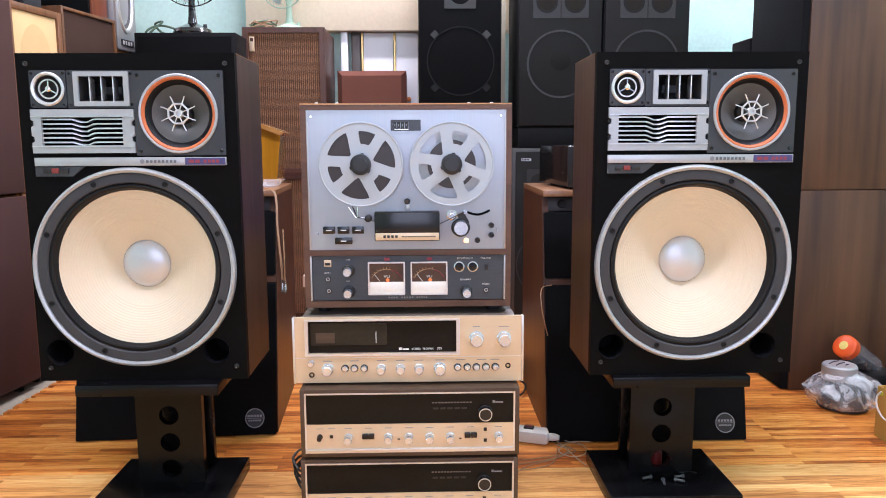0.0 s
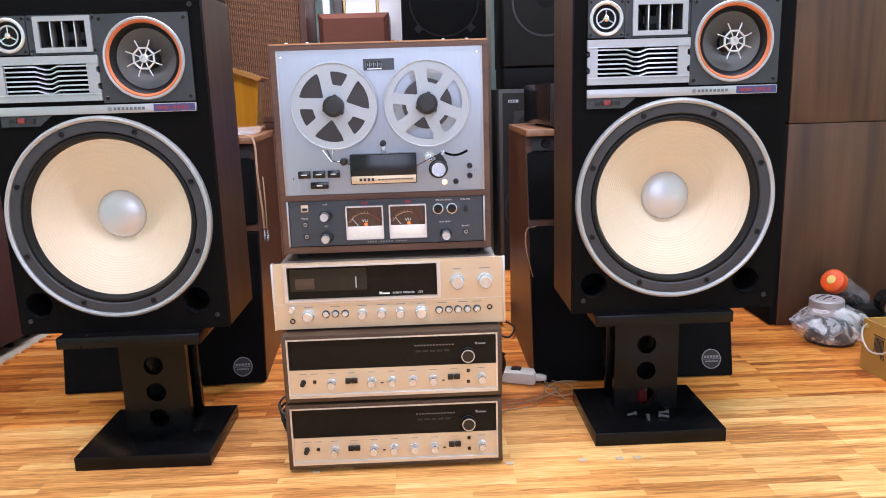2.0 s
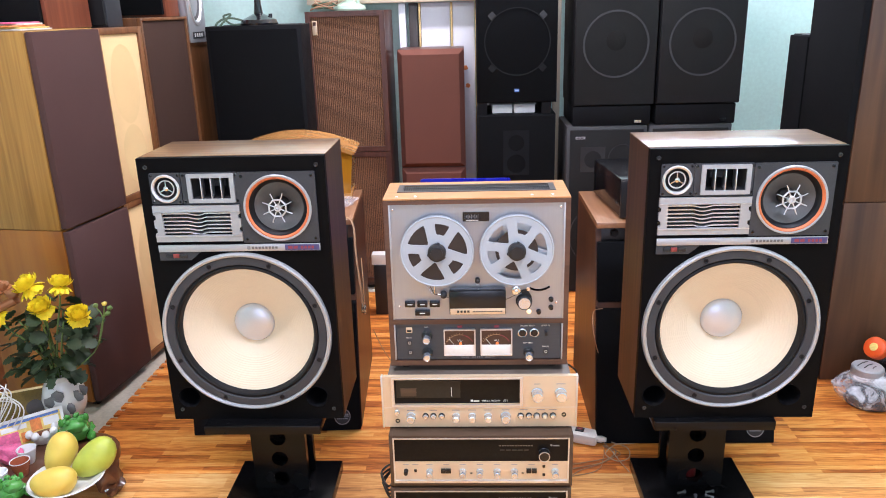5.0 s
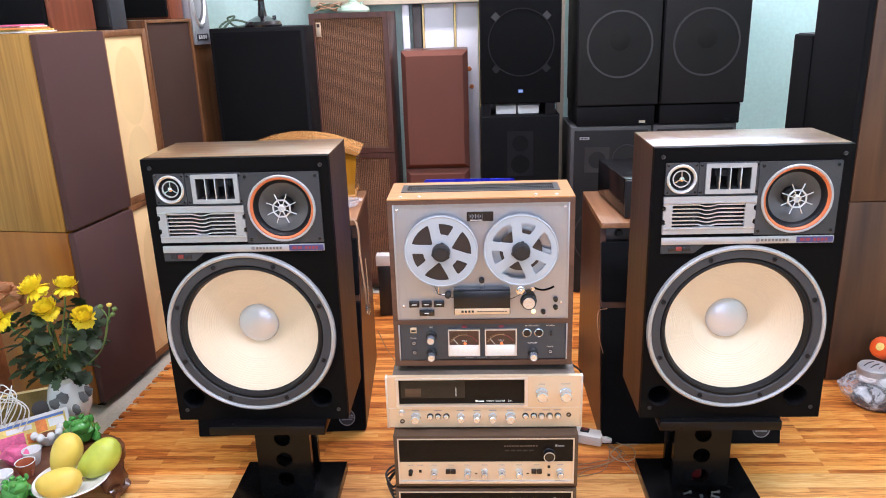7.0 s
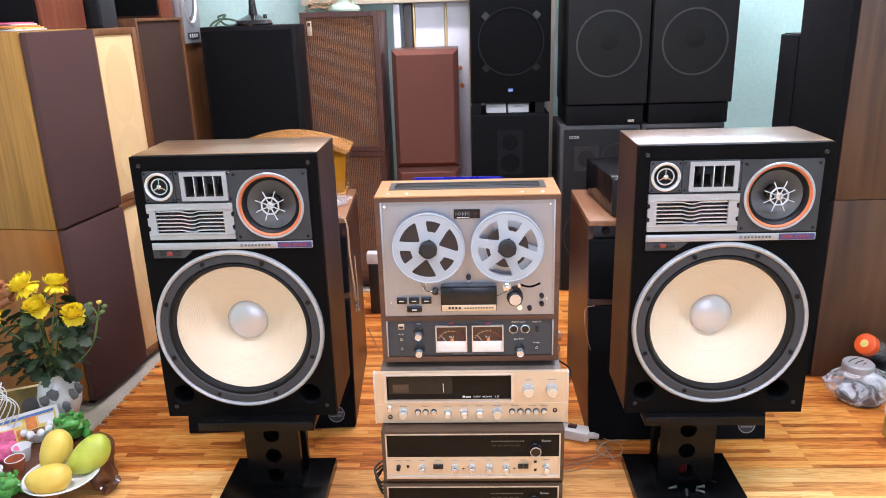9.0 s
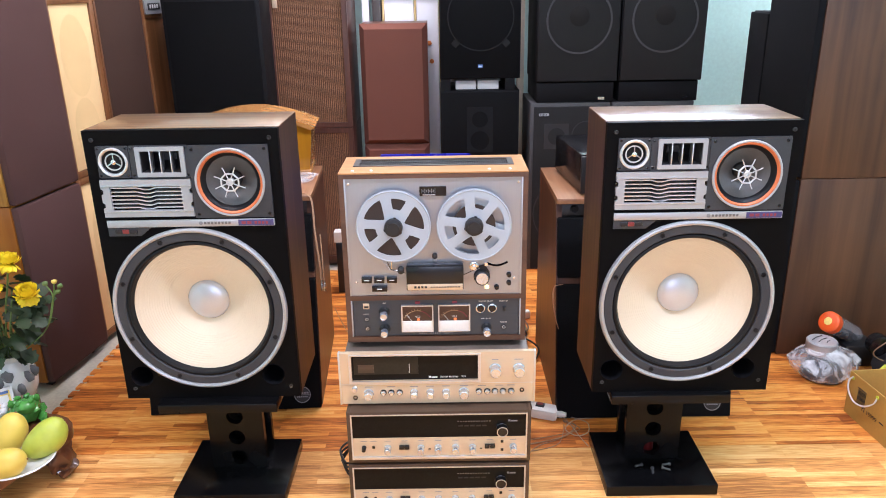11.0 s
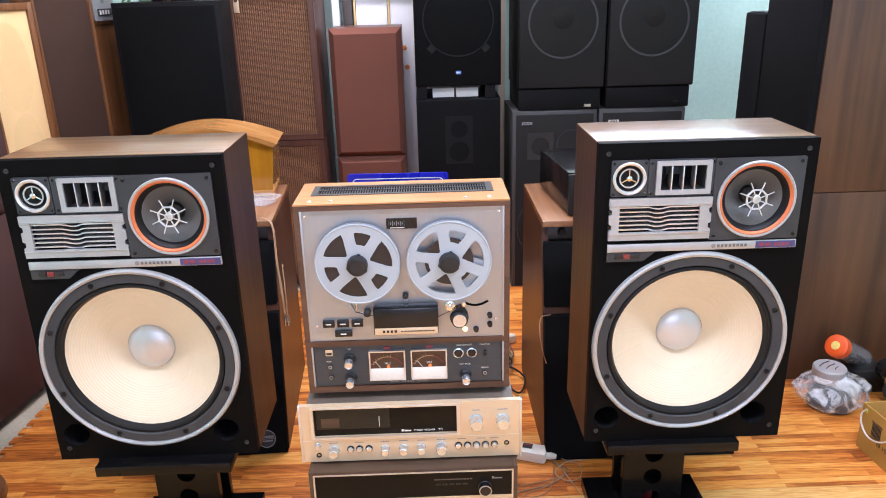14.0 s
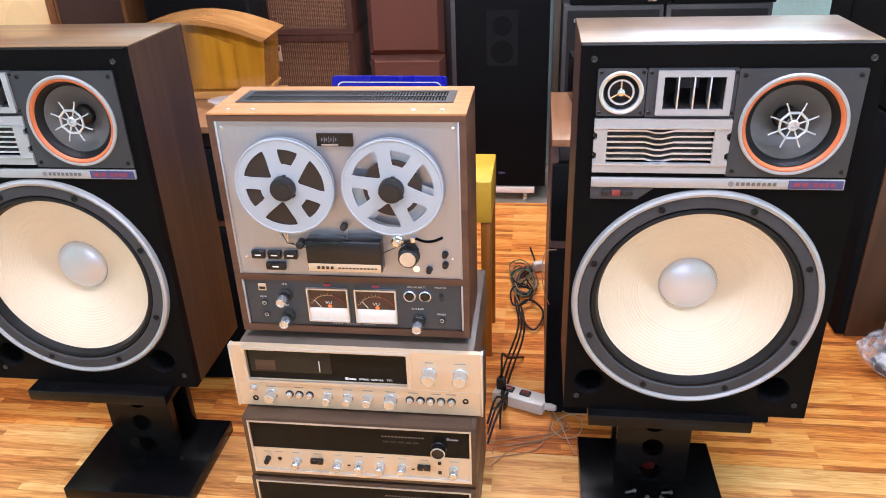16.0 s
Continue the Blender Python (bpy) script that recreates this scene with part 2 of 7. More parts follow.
SOFT_BLACK = surface("satin_black_plastic", (0.016, 0.016, 0.017), 0.42, 0.0, 0.2, 14, 0.05, 300)
VU_FACE = surface("amber_meter_face", (0.075, 0.034, 0.018), 0.5, 0.0, 0.35, 22, 0.0, glow=0.10)
VU_INK = surface("amber_scale_ink", (0.62, 0.40, 0.22), 0.6, 0.0, 0.05)
VU_LAMP = surface("orange_meter_glow", (1.0, 0.25, 0.06), 0.5, 0.0, 0.05, glow=0.22)
LAMP_ON = surface("lit_pilot_lamp", (1.0, 0.72, 0.35), 0.4, 0.0, 0.02, glow=1.5)
CREAM_FACE = surface("champagne_aluminium", (0.72, 0.56, 0.38), 0.34, 0.25, 0.05, 4, 0.04, 420, (0.05, 1, 1))
KNOB = surface("machined_aluminium_knob", (0.70, 0.75, 0.82), 0.24, 0.85, 0.05, 10, 0.03, 300)
DIAL = surface("smoked_dial_glass", (0.012, 0.010, 0.008), 0.16, 0.0, 0.3, 9, 0.0, spec=0.12)
DIAL_LIT = surface("dial_panel", (0.034, 0.027, 0.018), 0.4, 0.0, 0.2, 20, 0.0, spec=0.15)
AMP_CASE = wood("amp_brown_case", (0.055, 0.030, 0.017), (0.10, 0.058, 0.034), "x", 0.45, 50)
REC_TOP = surface("receiver_grey_brown_top", (0.15, 0.118, 0.095), 0.42, 0.1, 0.12, 8, 0.05, 300)
BLACK_CLOTH = surface("black_grille_cloth", (0.0075, 0.0078, 0.0085), 0.9, 0.0, 0.22, 5, 0.5, 480, spec=0.06)
GREY_CLOTH = surface("charcoal_grille_cloth", (0.023, 0.023, 0.023), 0.9, 0.0, 0.2, 5, 0.5, 480, spec=0.12)
PLUM_CLOTH = surface("plum_brown_grille_cloth", (0.086, 0.045, 0.040), 0.9, 0.0, 0.13, 3, 0.5, 420, spec=0.12)
DKBROWN_CLOTH = surface("dark_brown_grille_cloth", (0.056, 0.031, 0.023), 0.9, 0.0, 0.14, 3, 0.5, 420, spec=0.12)
CREAM_CLOTH = surface("cream_grille_cloth", (0.82, 0.57, 0.28), 0.9, 0.0, 0.08, 4, 0.4, 420, spec=0.12)
CREAM_STAIN = surface("stained_cream_cloth", (0.76, 0.53, 0.255), 0.9, 0.0, 0.09, 6, 0.4, 420, spec=0.12)
RED_CLOTH = surface("rust_brown_foam_grille", (0.165, 0.066, 0.047), 0.92, 0.0, 0.10, 4, 0.5, 320, spec=0.12)
WOVEN = weave("woven_brown_grille", (0.045, 0.020, 0.010), (0.27, 0.125, 0.056), 0.005)
BROWN_CAB = wood("reddish_brown_veneer", (0.060, 0.022, 0.015), (0.12, 0.048, 0.032), "z", 0.4)
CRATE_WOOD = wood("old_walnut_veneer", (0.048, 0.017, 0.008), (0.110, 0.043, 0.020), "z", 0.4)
# same walnut in a lighter tone, for the monitor tops
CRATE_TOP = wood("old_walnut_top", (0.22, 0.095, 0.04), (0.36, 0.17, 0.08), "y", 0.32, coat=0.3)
OAK = wood("golden_oak_veneer", (0.27, 0.125, 0.018), (0.46, 0.235, 0.040), "z", 0.45, 90)
ORANGE_OAK = wood("amber_stained_oak", (0.25, 0.080, 0.005), (0.39, 0.145, 0.009), "z", 0.36, 30, coat=0.12)
REDWOOD = wood("mahogany_veneer", (0.13, 0.032, 0.015), (0.26, 0.075, 0.034), "z", 0.35, 50)
FRAME_WOOD = wood("warm_walnut_frame", (0.12, 0.045, 0.015), (0.24, 0.10, 0.036), "z", 0.4, 60)
PANEL_WOOD = wood("brown_side_veneer", (0.040, 0.016, 0.007), (0.120, 0.054, 0.022), "z", 0.52, 24, bump=0.05)
BLACK_VINYL = surface("black_vinyl_cabinet", (0.009, 0.009, 0.010), 0.55, 0.0, 0.2, 7, 0.15, 420, spec=0.12)
DARK_RING = surface("grey_driver_ring", (0.036, 0.036, 0.038), 0.6, 0.0, 0.15, 12)
DARK_PLATE = surface("dim_driver_plate", (0.026, 0.026, 0.028), 0.6, 0.0, 0.15, 12)
WHITE_PAINT = surface("white_door_paint", (0.80, 0.82, 0.86), 0.4, 0.0, 0.04, 4, 0.05)
GOLD_TRIM = surface("gold_trim", (0.62, 0.45, 0.20), 0.35, 0.6, 0.1, 10)
DARK_WOOD = surface("dark_door_frame", (0.05, 0.04, 0.035), 0.4, 0.0, 0.2, 8)
PIPE = surface("cream_pipe_paint", (0.66, 0.60, 0.46), 0.5, 0.0, 0.12, 9)
SIGN_BLUE = surface("blue_enamel", (0.015, 0.020, 0.45), 0.3, 0.0, 0.05, 6, 0.02)
YELLOW = surface("yellow_paint", (0.72, 0.42, 0.03), 0.4, 0.0, 0.1, 8)
BAG = clear("crumpled_clear_film", (0.97, 0.97, 1.0), 0.22, 0.20)
nb, bag_links = BAG.node_tree.nodes, BAG.node_tree.links
bc, bn, bb, br = nb.new("ShaderNodeTexCoord"), nb.new("ShaderNodeTexNoise"), nb.new("ShaderNodeBump"), nb.new("ShaderNodeMapRange")
bn.inputs["Scale"].default_value, bn.inputs["Detail"].default_value, bn.inputs["Distortion"].default_value = 11, 5, 2.6
bb.inputs["Strength"].default_value, bb.inputs["Distance"].default_value = 0.8, 0.010
# noise in the opacity paints white highlights on the film's wrinkles
br.inputs[1].default_value, br.inputs[2].default_value, br.inputs[3].default_value, br.inputs[4].default_value = 0.40, 0.70, 0.10, 0.78
bag_links.new(bc.outputs["Object"], bn.inputs[0])
bag_links.new(bn.outputs[0], bb.inputs["Height"])
bag_links.new(bb.outputs[0], nb["Principled BSDF"].inputs["Normal"])
bag_links.new(bn.outputs[0], br.inputs[0])
bag_links.new(br.outputs[0], nb["Principled BSDF"].inputs["Alpha"])
BURL = wood("lacquered_burl", (0.20, 0.068, 0.003), (0.58, 0.25, 0.012), "z", 0.16, 16, coat=0.8, bump=0.02)
BURL_TOP = wood("lacquered_light_wood", (0.40, 0.17, 0.040), (0.58, 0.28, 0.085), "x", 0.25, 30, coat=0.5, bump=0.02)
CARDBOARD = surface("kraft_cardboard", (0.50, 0.29, 0.060), 0.75, 0.0, 0.10, 5, 0.2, 120)
CLEAR = clear("clear_plastic_film", (0.9, 0.9, 0.93), 0.14, 0.13)
GLASS = clear("clear_glass", (0.95, 0.98, 0.97), 0.02, 0.18)
MAGNET = surface("grey_ferrite_magnet", (0.46, 0.46, 0.47), 0.45, 0.3, 0.12, 20)
ORANGE_LID = surface("orange_plastic_lid", (0.80, 0.10, 0.012), 0.35, 0.0, 0.06, 10, 0.03)
LIME = surface("lime_plastic", (0.62, 0.72, 0.03), 0.4, 0.0, 0.1, 10)
WHITE_PLASTIC = surface("off_white_plastic", (0.84, 0.81, 0.76), 0.38, 0.0, 0.07, 9, 0.03)
BLACK_CABLE = surface("black_cable", (0.012, 0.012, 0.012), 0.45, 0.0, 0.2)
TAN_CABLE = surface("tan_cable", (0.42, 0.24, 0.13), 0.45, 0.0, 0.1)
PALE_CABLE = surface("pale_tan_cable", (0.55, 0.40, 0.28), 0.45, 0.0, 0.1)
GREY_CABLE = surface("grey_brown_cable", (0.16, 0.12, 0.10), 0.45, 0.0, 0.1)
WHITE_CABLE = surface("white_cable", (0.72, 0.70, 0.66), 0.45, 0.0, 0.05)
GREEN_CABLE = surface("green_cable", (0.10, 0.17, 0.10), 0.5, 0.0, 0.1)
PETAL = surface("yellow_petal", (0.95, 0.74, 0.002), 0.55, 0.0, 0.10, 40, 0.05)
LEAF = surface("dark_green_leaf", (0.026, 0.050, 0.018), 0.5, 0.0, 0.3, 18, 0.1, 120)
STEM = surface("green_stem", (0.12, 0.20, 0.05), 0.55, 0.0, 0.2, 18)
MANGO_Y = surface("ripe_mango_skin", (0.72, 0.52, 0.085), 0.40, 0.0, 0.10, 12, 0.03, 30)
MANGO_G = surface("green_mango_skin", (0.46, 0.52, 0.06), 0.40, 0.0, 0.20, 14, 0.03, 30)
PORCELAIN = surface("white_porcelain", (0.80, 0.80, 0.80), 0.14, 0.0, 0.03, 9, 0.0)
VASE_GREY = surface("grey_vase_glaze", (0.17, 0.165, 0.17), 0.25, 0.0, 0.2, 20)
JADE = surface("green_jade_resin", (0.070, 0.30, 0.055), 0.2, 0.0, 0.25, 25, 0.02)
TERRACOTTA = surface("rust_glaze", (0.40, 0.11, 0.05), 0.25, 0.0, 0.2, 20)
ROOT = wood("carved_root_wood", (0.075, 0.026, 0.012), (0.20, 0.080, 0.035), "x", 0.28, 22, coat=0.5)
CARVED = wood("carved_red_wood", (0.20, 0.068, 0.024), (0.38, 0.15, 0.055), "x", 0.4, 40)
GOLD_FOIL = surface("gold_foil_print", (0.15, 0.098, 0.012), 0.40, 0.25, 0.35, 35, 0.1)
PAPER = surface("white_paper", (0.80, 0.79, 0.77), 0.8, 0.0, 0.04)
PINK = surface("pink_print", (0.70, 0.12, 0.26), 0.5, 0.0, 0.35, 60)
ORANGE_PRINT = surface("orange_print", (0.78, 0.24, 0.05), 0.5, 0.0, 0.3, 40)
YELLOW_PRINT = surface("yellow_print", (0.80, 0.60, 0.16), 0.5, 0.0, 0.25, 40)
BLUE_PRINT = surface("blue_print", (0.10, 0.20, 0.50), 0.5, 0.0, 0.3, 40)
CHROME = surface("chrome", (0.85, 0.85, 0.86), 0.12, 1.0, 0.03)
FAN_BLACK = surface("black_fan_enamel", (0.010, 0.010, 0.012), 0.12, 0.0, 0.1, coat=0.6)
FAN_GREEN = surface("pale_green_fan_enamel", (0.45, 0.62, 0.48), 0.25, 0.0, 0.08)
BOOK = surface("white_printed_card", (0.72, 0.66, 0.60), 0.5, 0.0, 0.25, 30)


# ---- mesh helpers ----
def box(bm, x0, x1, y0, y1, z0, z1, bev=0.0, m=None):
    c = Matrix.Translation(((x0 + x1) / 2, (y0 + y1) / 2, (z0 + z1) / 2)) @ Matrix.Diagonal((x1 - x0, y1 - y0, z1 - z0, 1))
    vs = bmesh.ops.create_cube(bm, size=1, matrix=(m @ c) if m else c)["verts"]
    if bev:
        es = list({e for v in vs for e in v.link_edges})
        bmesh.ops.bevel(bm, geom=es, offset=bev, segments=2, affect="EDGES", profile=0.5)
    return bm


def solid(x0, x1, y0, y1, z0, z1, bev=0.0):
    return box(bmesh.new(), x0, x1, y0, y1, z0, z1, bev)


def lathe(bm, prof, c=(0, 0, 0), axis="y", n=48, m=None):
    """Turns (radius, height) pairs round an axis; with axis y the height comes towards -y."""
    rings = []
    for r, h in prof:
        ring = []
        for k in range(1 if r == 0 else n):
            a = 2 * math.pi * k / n
            p = Vector((r * math.cos(a), -h, r * math.sin(a))) if axis == "y" else Vector((r * math.cos(a), r * math.sin(a), h)) if axis == "z" else Vector((h, r * math.cos(a), r * math.sin(a)))
            p += Vector(c)
            ring.append(bm.verts.new(m @ p if m else p))
        rings.append(ring)
    for a, b in zip(rings, rings[1:]):
        for k in range(n):
            q = [a[k % len(a)], a[(k + 1) % len(a)], b[(k + 1) % len(b)], b[k % len(b)]]
            q = list(dict.fromkeys(q))
            if len(q) > 2:
                bm.faces.new(q)
    return bm


def turned(prof, c=(0, 0, 0), axis="y", n=48):
    return lathe(bmesh.new(), prof, c, axis, n)


def tube(bm, pts, r, n=6):
    """A round cable or rod along a line of points."""
    pts = [Vector(p) for p in pts]
    last, side = None, None
    for i, p in enumerate(pts):
        d = (pts[min(i + 1, len(pts) - 1)] - pts[max(i - 1, 0)]).normalized()
        side = (Vector((0.31, 0.17, 0.93)) if side is None else side)
        side = (side - d * side.dot(d)).normalized() if abs(side.normalized().dot(d)) < 0.98 else d.orthogonal().normalized()
        up = d.cross(side)
        ring = [bm.verts.new(p + r * (math.cos(2 * math.pi * k / n) * side + math.sin(2 * math.pi * k / n) * up)) for k in range(n)]
        if last:
            for k in range(n):
                bm.faces.new([last[k], last[(k + 1) % n], ring[(k + 1) % n], ring[k]])
        else:
            bm.faces.new(ring[::-1])
        last = ring
    bm.faces.new(last)
    return bm


def curve_points(ctrl, steps=8):
    """A smooth line through the given points."""
    P = [Vector(p) for p in ctrl]
    P = [2 * P[0] - P[1], *P, 2 * P[-1] - P[-2]]
    out = []
    for i in range(1, len(P) - 2):
        a, b, c, d = P[i - 1:i + 3]
        for k in range(steps):
            t = k / steps
            out.append(0.5 * (2 * b + (c - a) * t + (2 * a - 5 * b + 4 * c - d) * t * t + (3 * b - a - 3 * c + d) * t ** 3))
    return out + [P[-2]]


def circle(cx, cz, r, n=40):
    return [(cx + r * math.cos(2 * math.pi * k / n), cz + r * math.sin(2 * math.pi * k / n)) for k in range(n)]


def rect(x0, x1, z0, z1, r=0.0, n=4):
    if not r:
        return [(x0, z0), (x1, z0), (x1, z1), (x0, z1)]
    out = []
    for cx, cz, a0 in ((x1 - r, z0 + r, -90), (x1 - r, z1 - r, 0), (x0 + r, z1 - r, 90), (x0 + r, z0 + r, 180)):
        out += [(cx + r * math.cos(radians(a0 + 90 * k / n)), cz + r * math.sin(radians(a0 + 90 * k / n))) for k in range(n + 1)]
    return out


def plate(outer, holes, y0, y1, bm=None, flat=False):
    """A sheet with openings, in the plane of x and z (or x and y if flat), from y0 to y1."""
    own = bmesh.new()
    edges = []
    for loop in (outer, *holes):
        vs = [own.verts.new((x, y0, z)) for x, z in loop]
        edges += [own.edges.new((vs[k], vs[(k + 1) % len(vs)])) for k in range(len(vs))]
    bmesh.ops.triangle_fill(own, use_beauty=True, use_dissolve=False, edges=edges)
    rim = [e for e in own.edges if len(e.link_faces) == 1]
    faces = list(own.faces)
    twin = {v: own.verts.new((v.co.x, y1, v.co.z)) for v in list(own.verts)}
    for f in faces:
        own.faces.new([twin[v] for v in reversed(f.verts)])
    for e in rim:
        a, b = e.verts
        own.faces.new([a, b, twin[b], twin[a]])
    if flat:
        for v in own.verts:
            v.co = Vector((v.co.x, v.co.z, v.co.y))
    if bm is None:
        return own
    me = bpy.data.meshes.new("join")
    own.to_mesh(me)
    own.free()
    bm.from_mesh(me)
    bpy.data.meshes.remove(me)
    return bm


def blob(bm, c, sx, sy, sz, rough=0.1, seed=0, sub=3, m=None):
    """A rounded lump with an uneven skin."""
    vs = bmesh.ops.create_icosphere(bm, subdivisions=sub, radius=1)["verts"]
    for v in vs:
        k = 1 + rough * noise.noise(v.co * 1.7 + Vector((seed, seed * 2.3, 0)))
        p = Vector((v.co.x * sx * k, v.co.y * sy * k, v.co.z * sz * k))
        v.co = (m @ p if m else p) + Vector(c)
    return bm


def mesh_of(name, bm, material, angle=35):
    bmesh.ops.recalc_face_normals(bm, faces=bm.faces)
    me = bpy.data.meshes.new(name)
    bm.to_mesh(me)
    bm.free()
    me.materials.append(material)
    me.shade_smooth()
    me.set_sharp_from_angle(angle=radians(angle))
    return me


def part(name, bm, material, parent, label=""):
    ob = new(name, mesh_of(name, bm, material))
    ob.parent = parent
    return tagged(ob, label)


SHIFT = Vector((0, 0, 0))  # where the group of things now being built stands


def thing(name, place, label, category, group="", turn=0):
    ob = new(name)
    ob.empty_display_size = 0.05
    ob.matrix_basis = pose(*(Vector(place) + SHIFT), 0, 0, turn)
    return tagged(ob, label, category, group)


def single(name, bm, material, label, category, group="", place=(0, 0, 0), turn=0, kind=""):
    ob = new(name, mesh_of(name, bm, material))
    ob.matrix_basis = pose(*(Vector(place) + SHIFT), 0, 0, turn)
    return tagged(ob, label, category, group, kind)


def setting(name, bm, material, label=""):
    return tagged(new(name, mesh_of(name, bm, material)), label, "", "", "structure")


def words(name, text, size, place, material, parent, turn=0, wide=1.0):
    """Flat lettering that faces -y, its left foot at place."""
    cu = bpy.data.curves.new(name, "FONT")
    cu.body, cu.size, cu.extrude = text, size, 0.0002
    tmp = new(name, cu)
    bpy.context.view_layer.update()
    me = bpy.data.meshes.new_from_object(tmp.evaluated_get(bpy.context.evaluated_depsgraph_get()))
    bpy.data.objects.remove(tmp)
    me.transform(pose(*place) @ pose(0, 0, 0, 90, 0, 0) @ pose(0, 0, 0, 0, 0, turn) @ Matrix.Diagonal((wide, 1, 1, 1)))
    me.materials.clear()
    me.materials.append(material)
    ob = new(name, me)
    ob.parent = parent
    return ob


def bars(name, spans, y, material, parent, bm=None):
    """Small printed bars: (x0, x1, z0, z1) on the plane y."""
    bm = bm or bmesh.new()
    for x0, x1, z0, z1 in spans:
        box(bm, x0, x1, y - 0.0004, y + 0.0004, z0, z1)
    ob = part(name, bm, material, parent)
    return tagged(ob, kind="stuff") if len(spans) > 6 else ob


# ---- the room ----
X0, X1, Y0, Y1, TOP = -2.25, 2.15, -2.5, 4.02, 2.85
setting("floor", solid(X0 - 0.15, X1 + 0.15, Y0 - 0.15, Y1 + 0.15, -0.2, -0.009), CONCRETE, "pale worn floor beside the matting")
edge, y = [], -2.45


def mat_edge(off, y):
    return (-1.309 + 0.038 * (y - 2.27) + off, y)


while y < 3.50:
    edge += [mat_edge(-0.012, y), mat_edge(-0.012, y + 0.018), mat_edge(0.012, y + 0.014), mat_edge(0.012, y + 0.040), mat_edge(-0.012, y + 0.036)]
    y += 0.054
setting("floor_mat_1", plate([(2.1, 1.984), (2.1, 3.55)] + [p for p in edge if p[1] > 2.0][::-1] + [(-1.32, 1.984)], [], -0.008, 0.0, flat=True), MAT, "foam matting printed with orange wood strips, jigsaw edge")
mat = setting("floor_mat_2", plate([(2.1, -2.45), (2.1, 1.982), (-1.32, 1.982)] + [p for p in edge if p[1] < 1.95][::-1], [], -0.008, 0.0, flat=True), TAN_MAT, "worn foam matting printed with pale tan wood strips")
for k, x in enumerate((-0.18, 0.255, 0.42, 0.505, 0.545)):
    part("foam_tooth", plate([(x - 0.007, 1.680), (x + 0.007, 1.680), (x + 0.010, 1.694), (x - 0.010, 1.694)], [], 0.0004, 0.0016, flat=True), FOAM, mat, "pale torn jigsaw tooth")
setting("wall_north", solid(X0 - 0.15, X1 + 0.15, Y1, Y1 + 0.15, 0, TOP), WALL, "aqua painted wall behind the loudspeakers")
setting("wall_west", solid(X0 - 0.15, X0, Y0, Y1, 0, TOP), WALL, "aqua painted side wall")
setting("wall_east", solid(X1, X1 + 0.15, Y0, Y1, 0, TOP), WALL, "aqua painted side wall")
w = solid(X0 - 0.15, -1.3, Y0 - 0.15, Y0, 0, TOP)
box(w, 1.9, X1 + 0.15, Y0 - 0.15, Y0, 0, TOP)
box(w, -1.3, 1.9, Y0 - 0.15, Y0, 2.6, TOP)
setting("wall_south", w, WALL, "front wall with the wide shop opening")
setting("ceiling", solid(X0 - 0.15, X1 + 0.15, Y0 - 0.15, Y1 + 0.15, TOP, TOP + 0.1), CEIL, "white ceiling")
setting("trim_beam", solid(-0.83, 0.47, Y1 - 0.10, Y1, 1.398, 2.2, 0.004), CREAM_WALL, "cream beam over the white doors")
setting("trim_corner_post", solid(0.405, 0.440, Y1 - 0.14, Y1 - 0.105, -0.009, 1.9, 0.004), PIPE, "cream painted upright pipe")

door = tagged(new("door_1"), "white cupboard doors with thin gold strips", "", "", "structure")
part("door_frame", solid(-0.372, -0.338, 3.945, 4.01, 0, 1.395, 0.002), WHITE_PAINT, door)
part("dark_stile", solid(-0.322, -0.278, 3.96, 4.01, 0, 1.395, 0.002), DARK_WOOD, door)
for a, b in ((-0.262, -0.114), (-0.100, 0.010), (0.024, 0.395)):
    leaf = part("door_panel", solid(a, b, 3.975, 4.01, 0.02, 1.395, 0.003), WHITE_PAINT, door)
    part("gold_strip", solid(a - 0.011, a - 0.001, 3.966, 4.01, 0.02, 1.395, 0.001), GOLD_TRIM, leaf)
st = bmesh.new()
for k in (1, 3):
    blob(st, (-0.03 + 0.012 * math.cos(k * 1.3), 3.972, 1.02 + 0.05 * (k - 2) + 0.01 * math.sin(k * 2.1)), 0.012, 0.002, 0.012, 0.3, k, 2)
part("sticker", st, ORANGE_PRINT, door, "small orange flower stickers")

LIT = surface("lit_tube", (1.0, 0.98, 0.95), 0.4, glow=3.0)
for tx, ty, watts, tint in TUBES:
    t = thing("ceiling_light", (tx, ty, TOP), "white fluorescent batten on the ceiling, the rear one an added fill", "lamp", "fluorescent tubes")
    part("housing", solid(-0.62, 0.62, -0.03, 0.03, -0.05, 0, 0.004), WHITE_PAINT, t)
    part("tube", turned([(0, -0.6), (0.013, -0.6), (0.013, 0.6), (0, 0.6)], (0, 0, -0.066), "x", 16), LIT, t)
t = thing("wall_light", (1.28, Y1, 2.10), "white fluorescent batten on the back wall", "lamp", "fluorescent tubes")
part("housing", solid(-0.62, 0.62, -0.05, 0, -0.03, 0.03, 0.004), WHITE_PAINT, t)
part("tube", turned([(0, -0.6), (0.016, -0.6), (0.016, 0.6), (0, 0.6)], (0, -0.072, 0), "x", 16), surface("bright_lit_tube", (0.93, 0.98, 1.0), 0.4, glow=130.0), t)


# ---- the big pair of loudspeakers ----
def three_spoke(bm, c, r, w, y, n, r0=0.0, off=0.0):
    for k in range(n):
        a = 2 * math.pi * k / n + off
        m = Matrix.Translation((c[0], y, c[1])) @ Matrix.Rotation(-a, 4, "Y")
        box(bm, r0, r, -0.0012, 0.0012, -w / 2, w / 2, 0, m)
    return bm


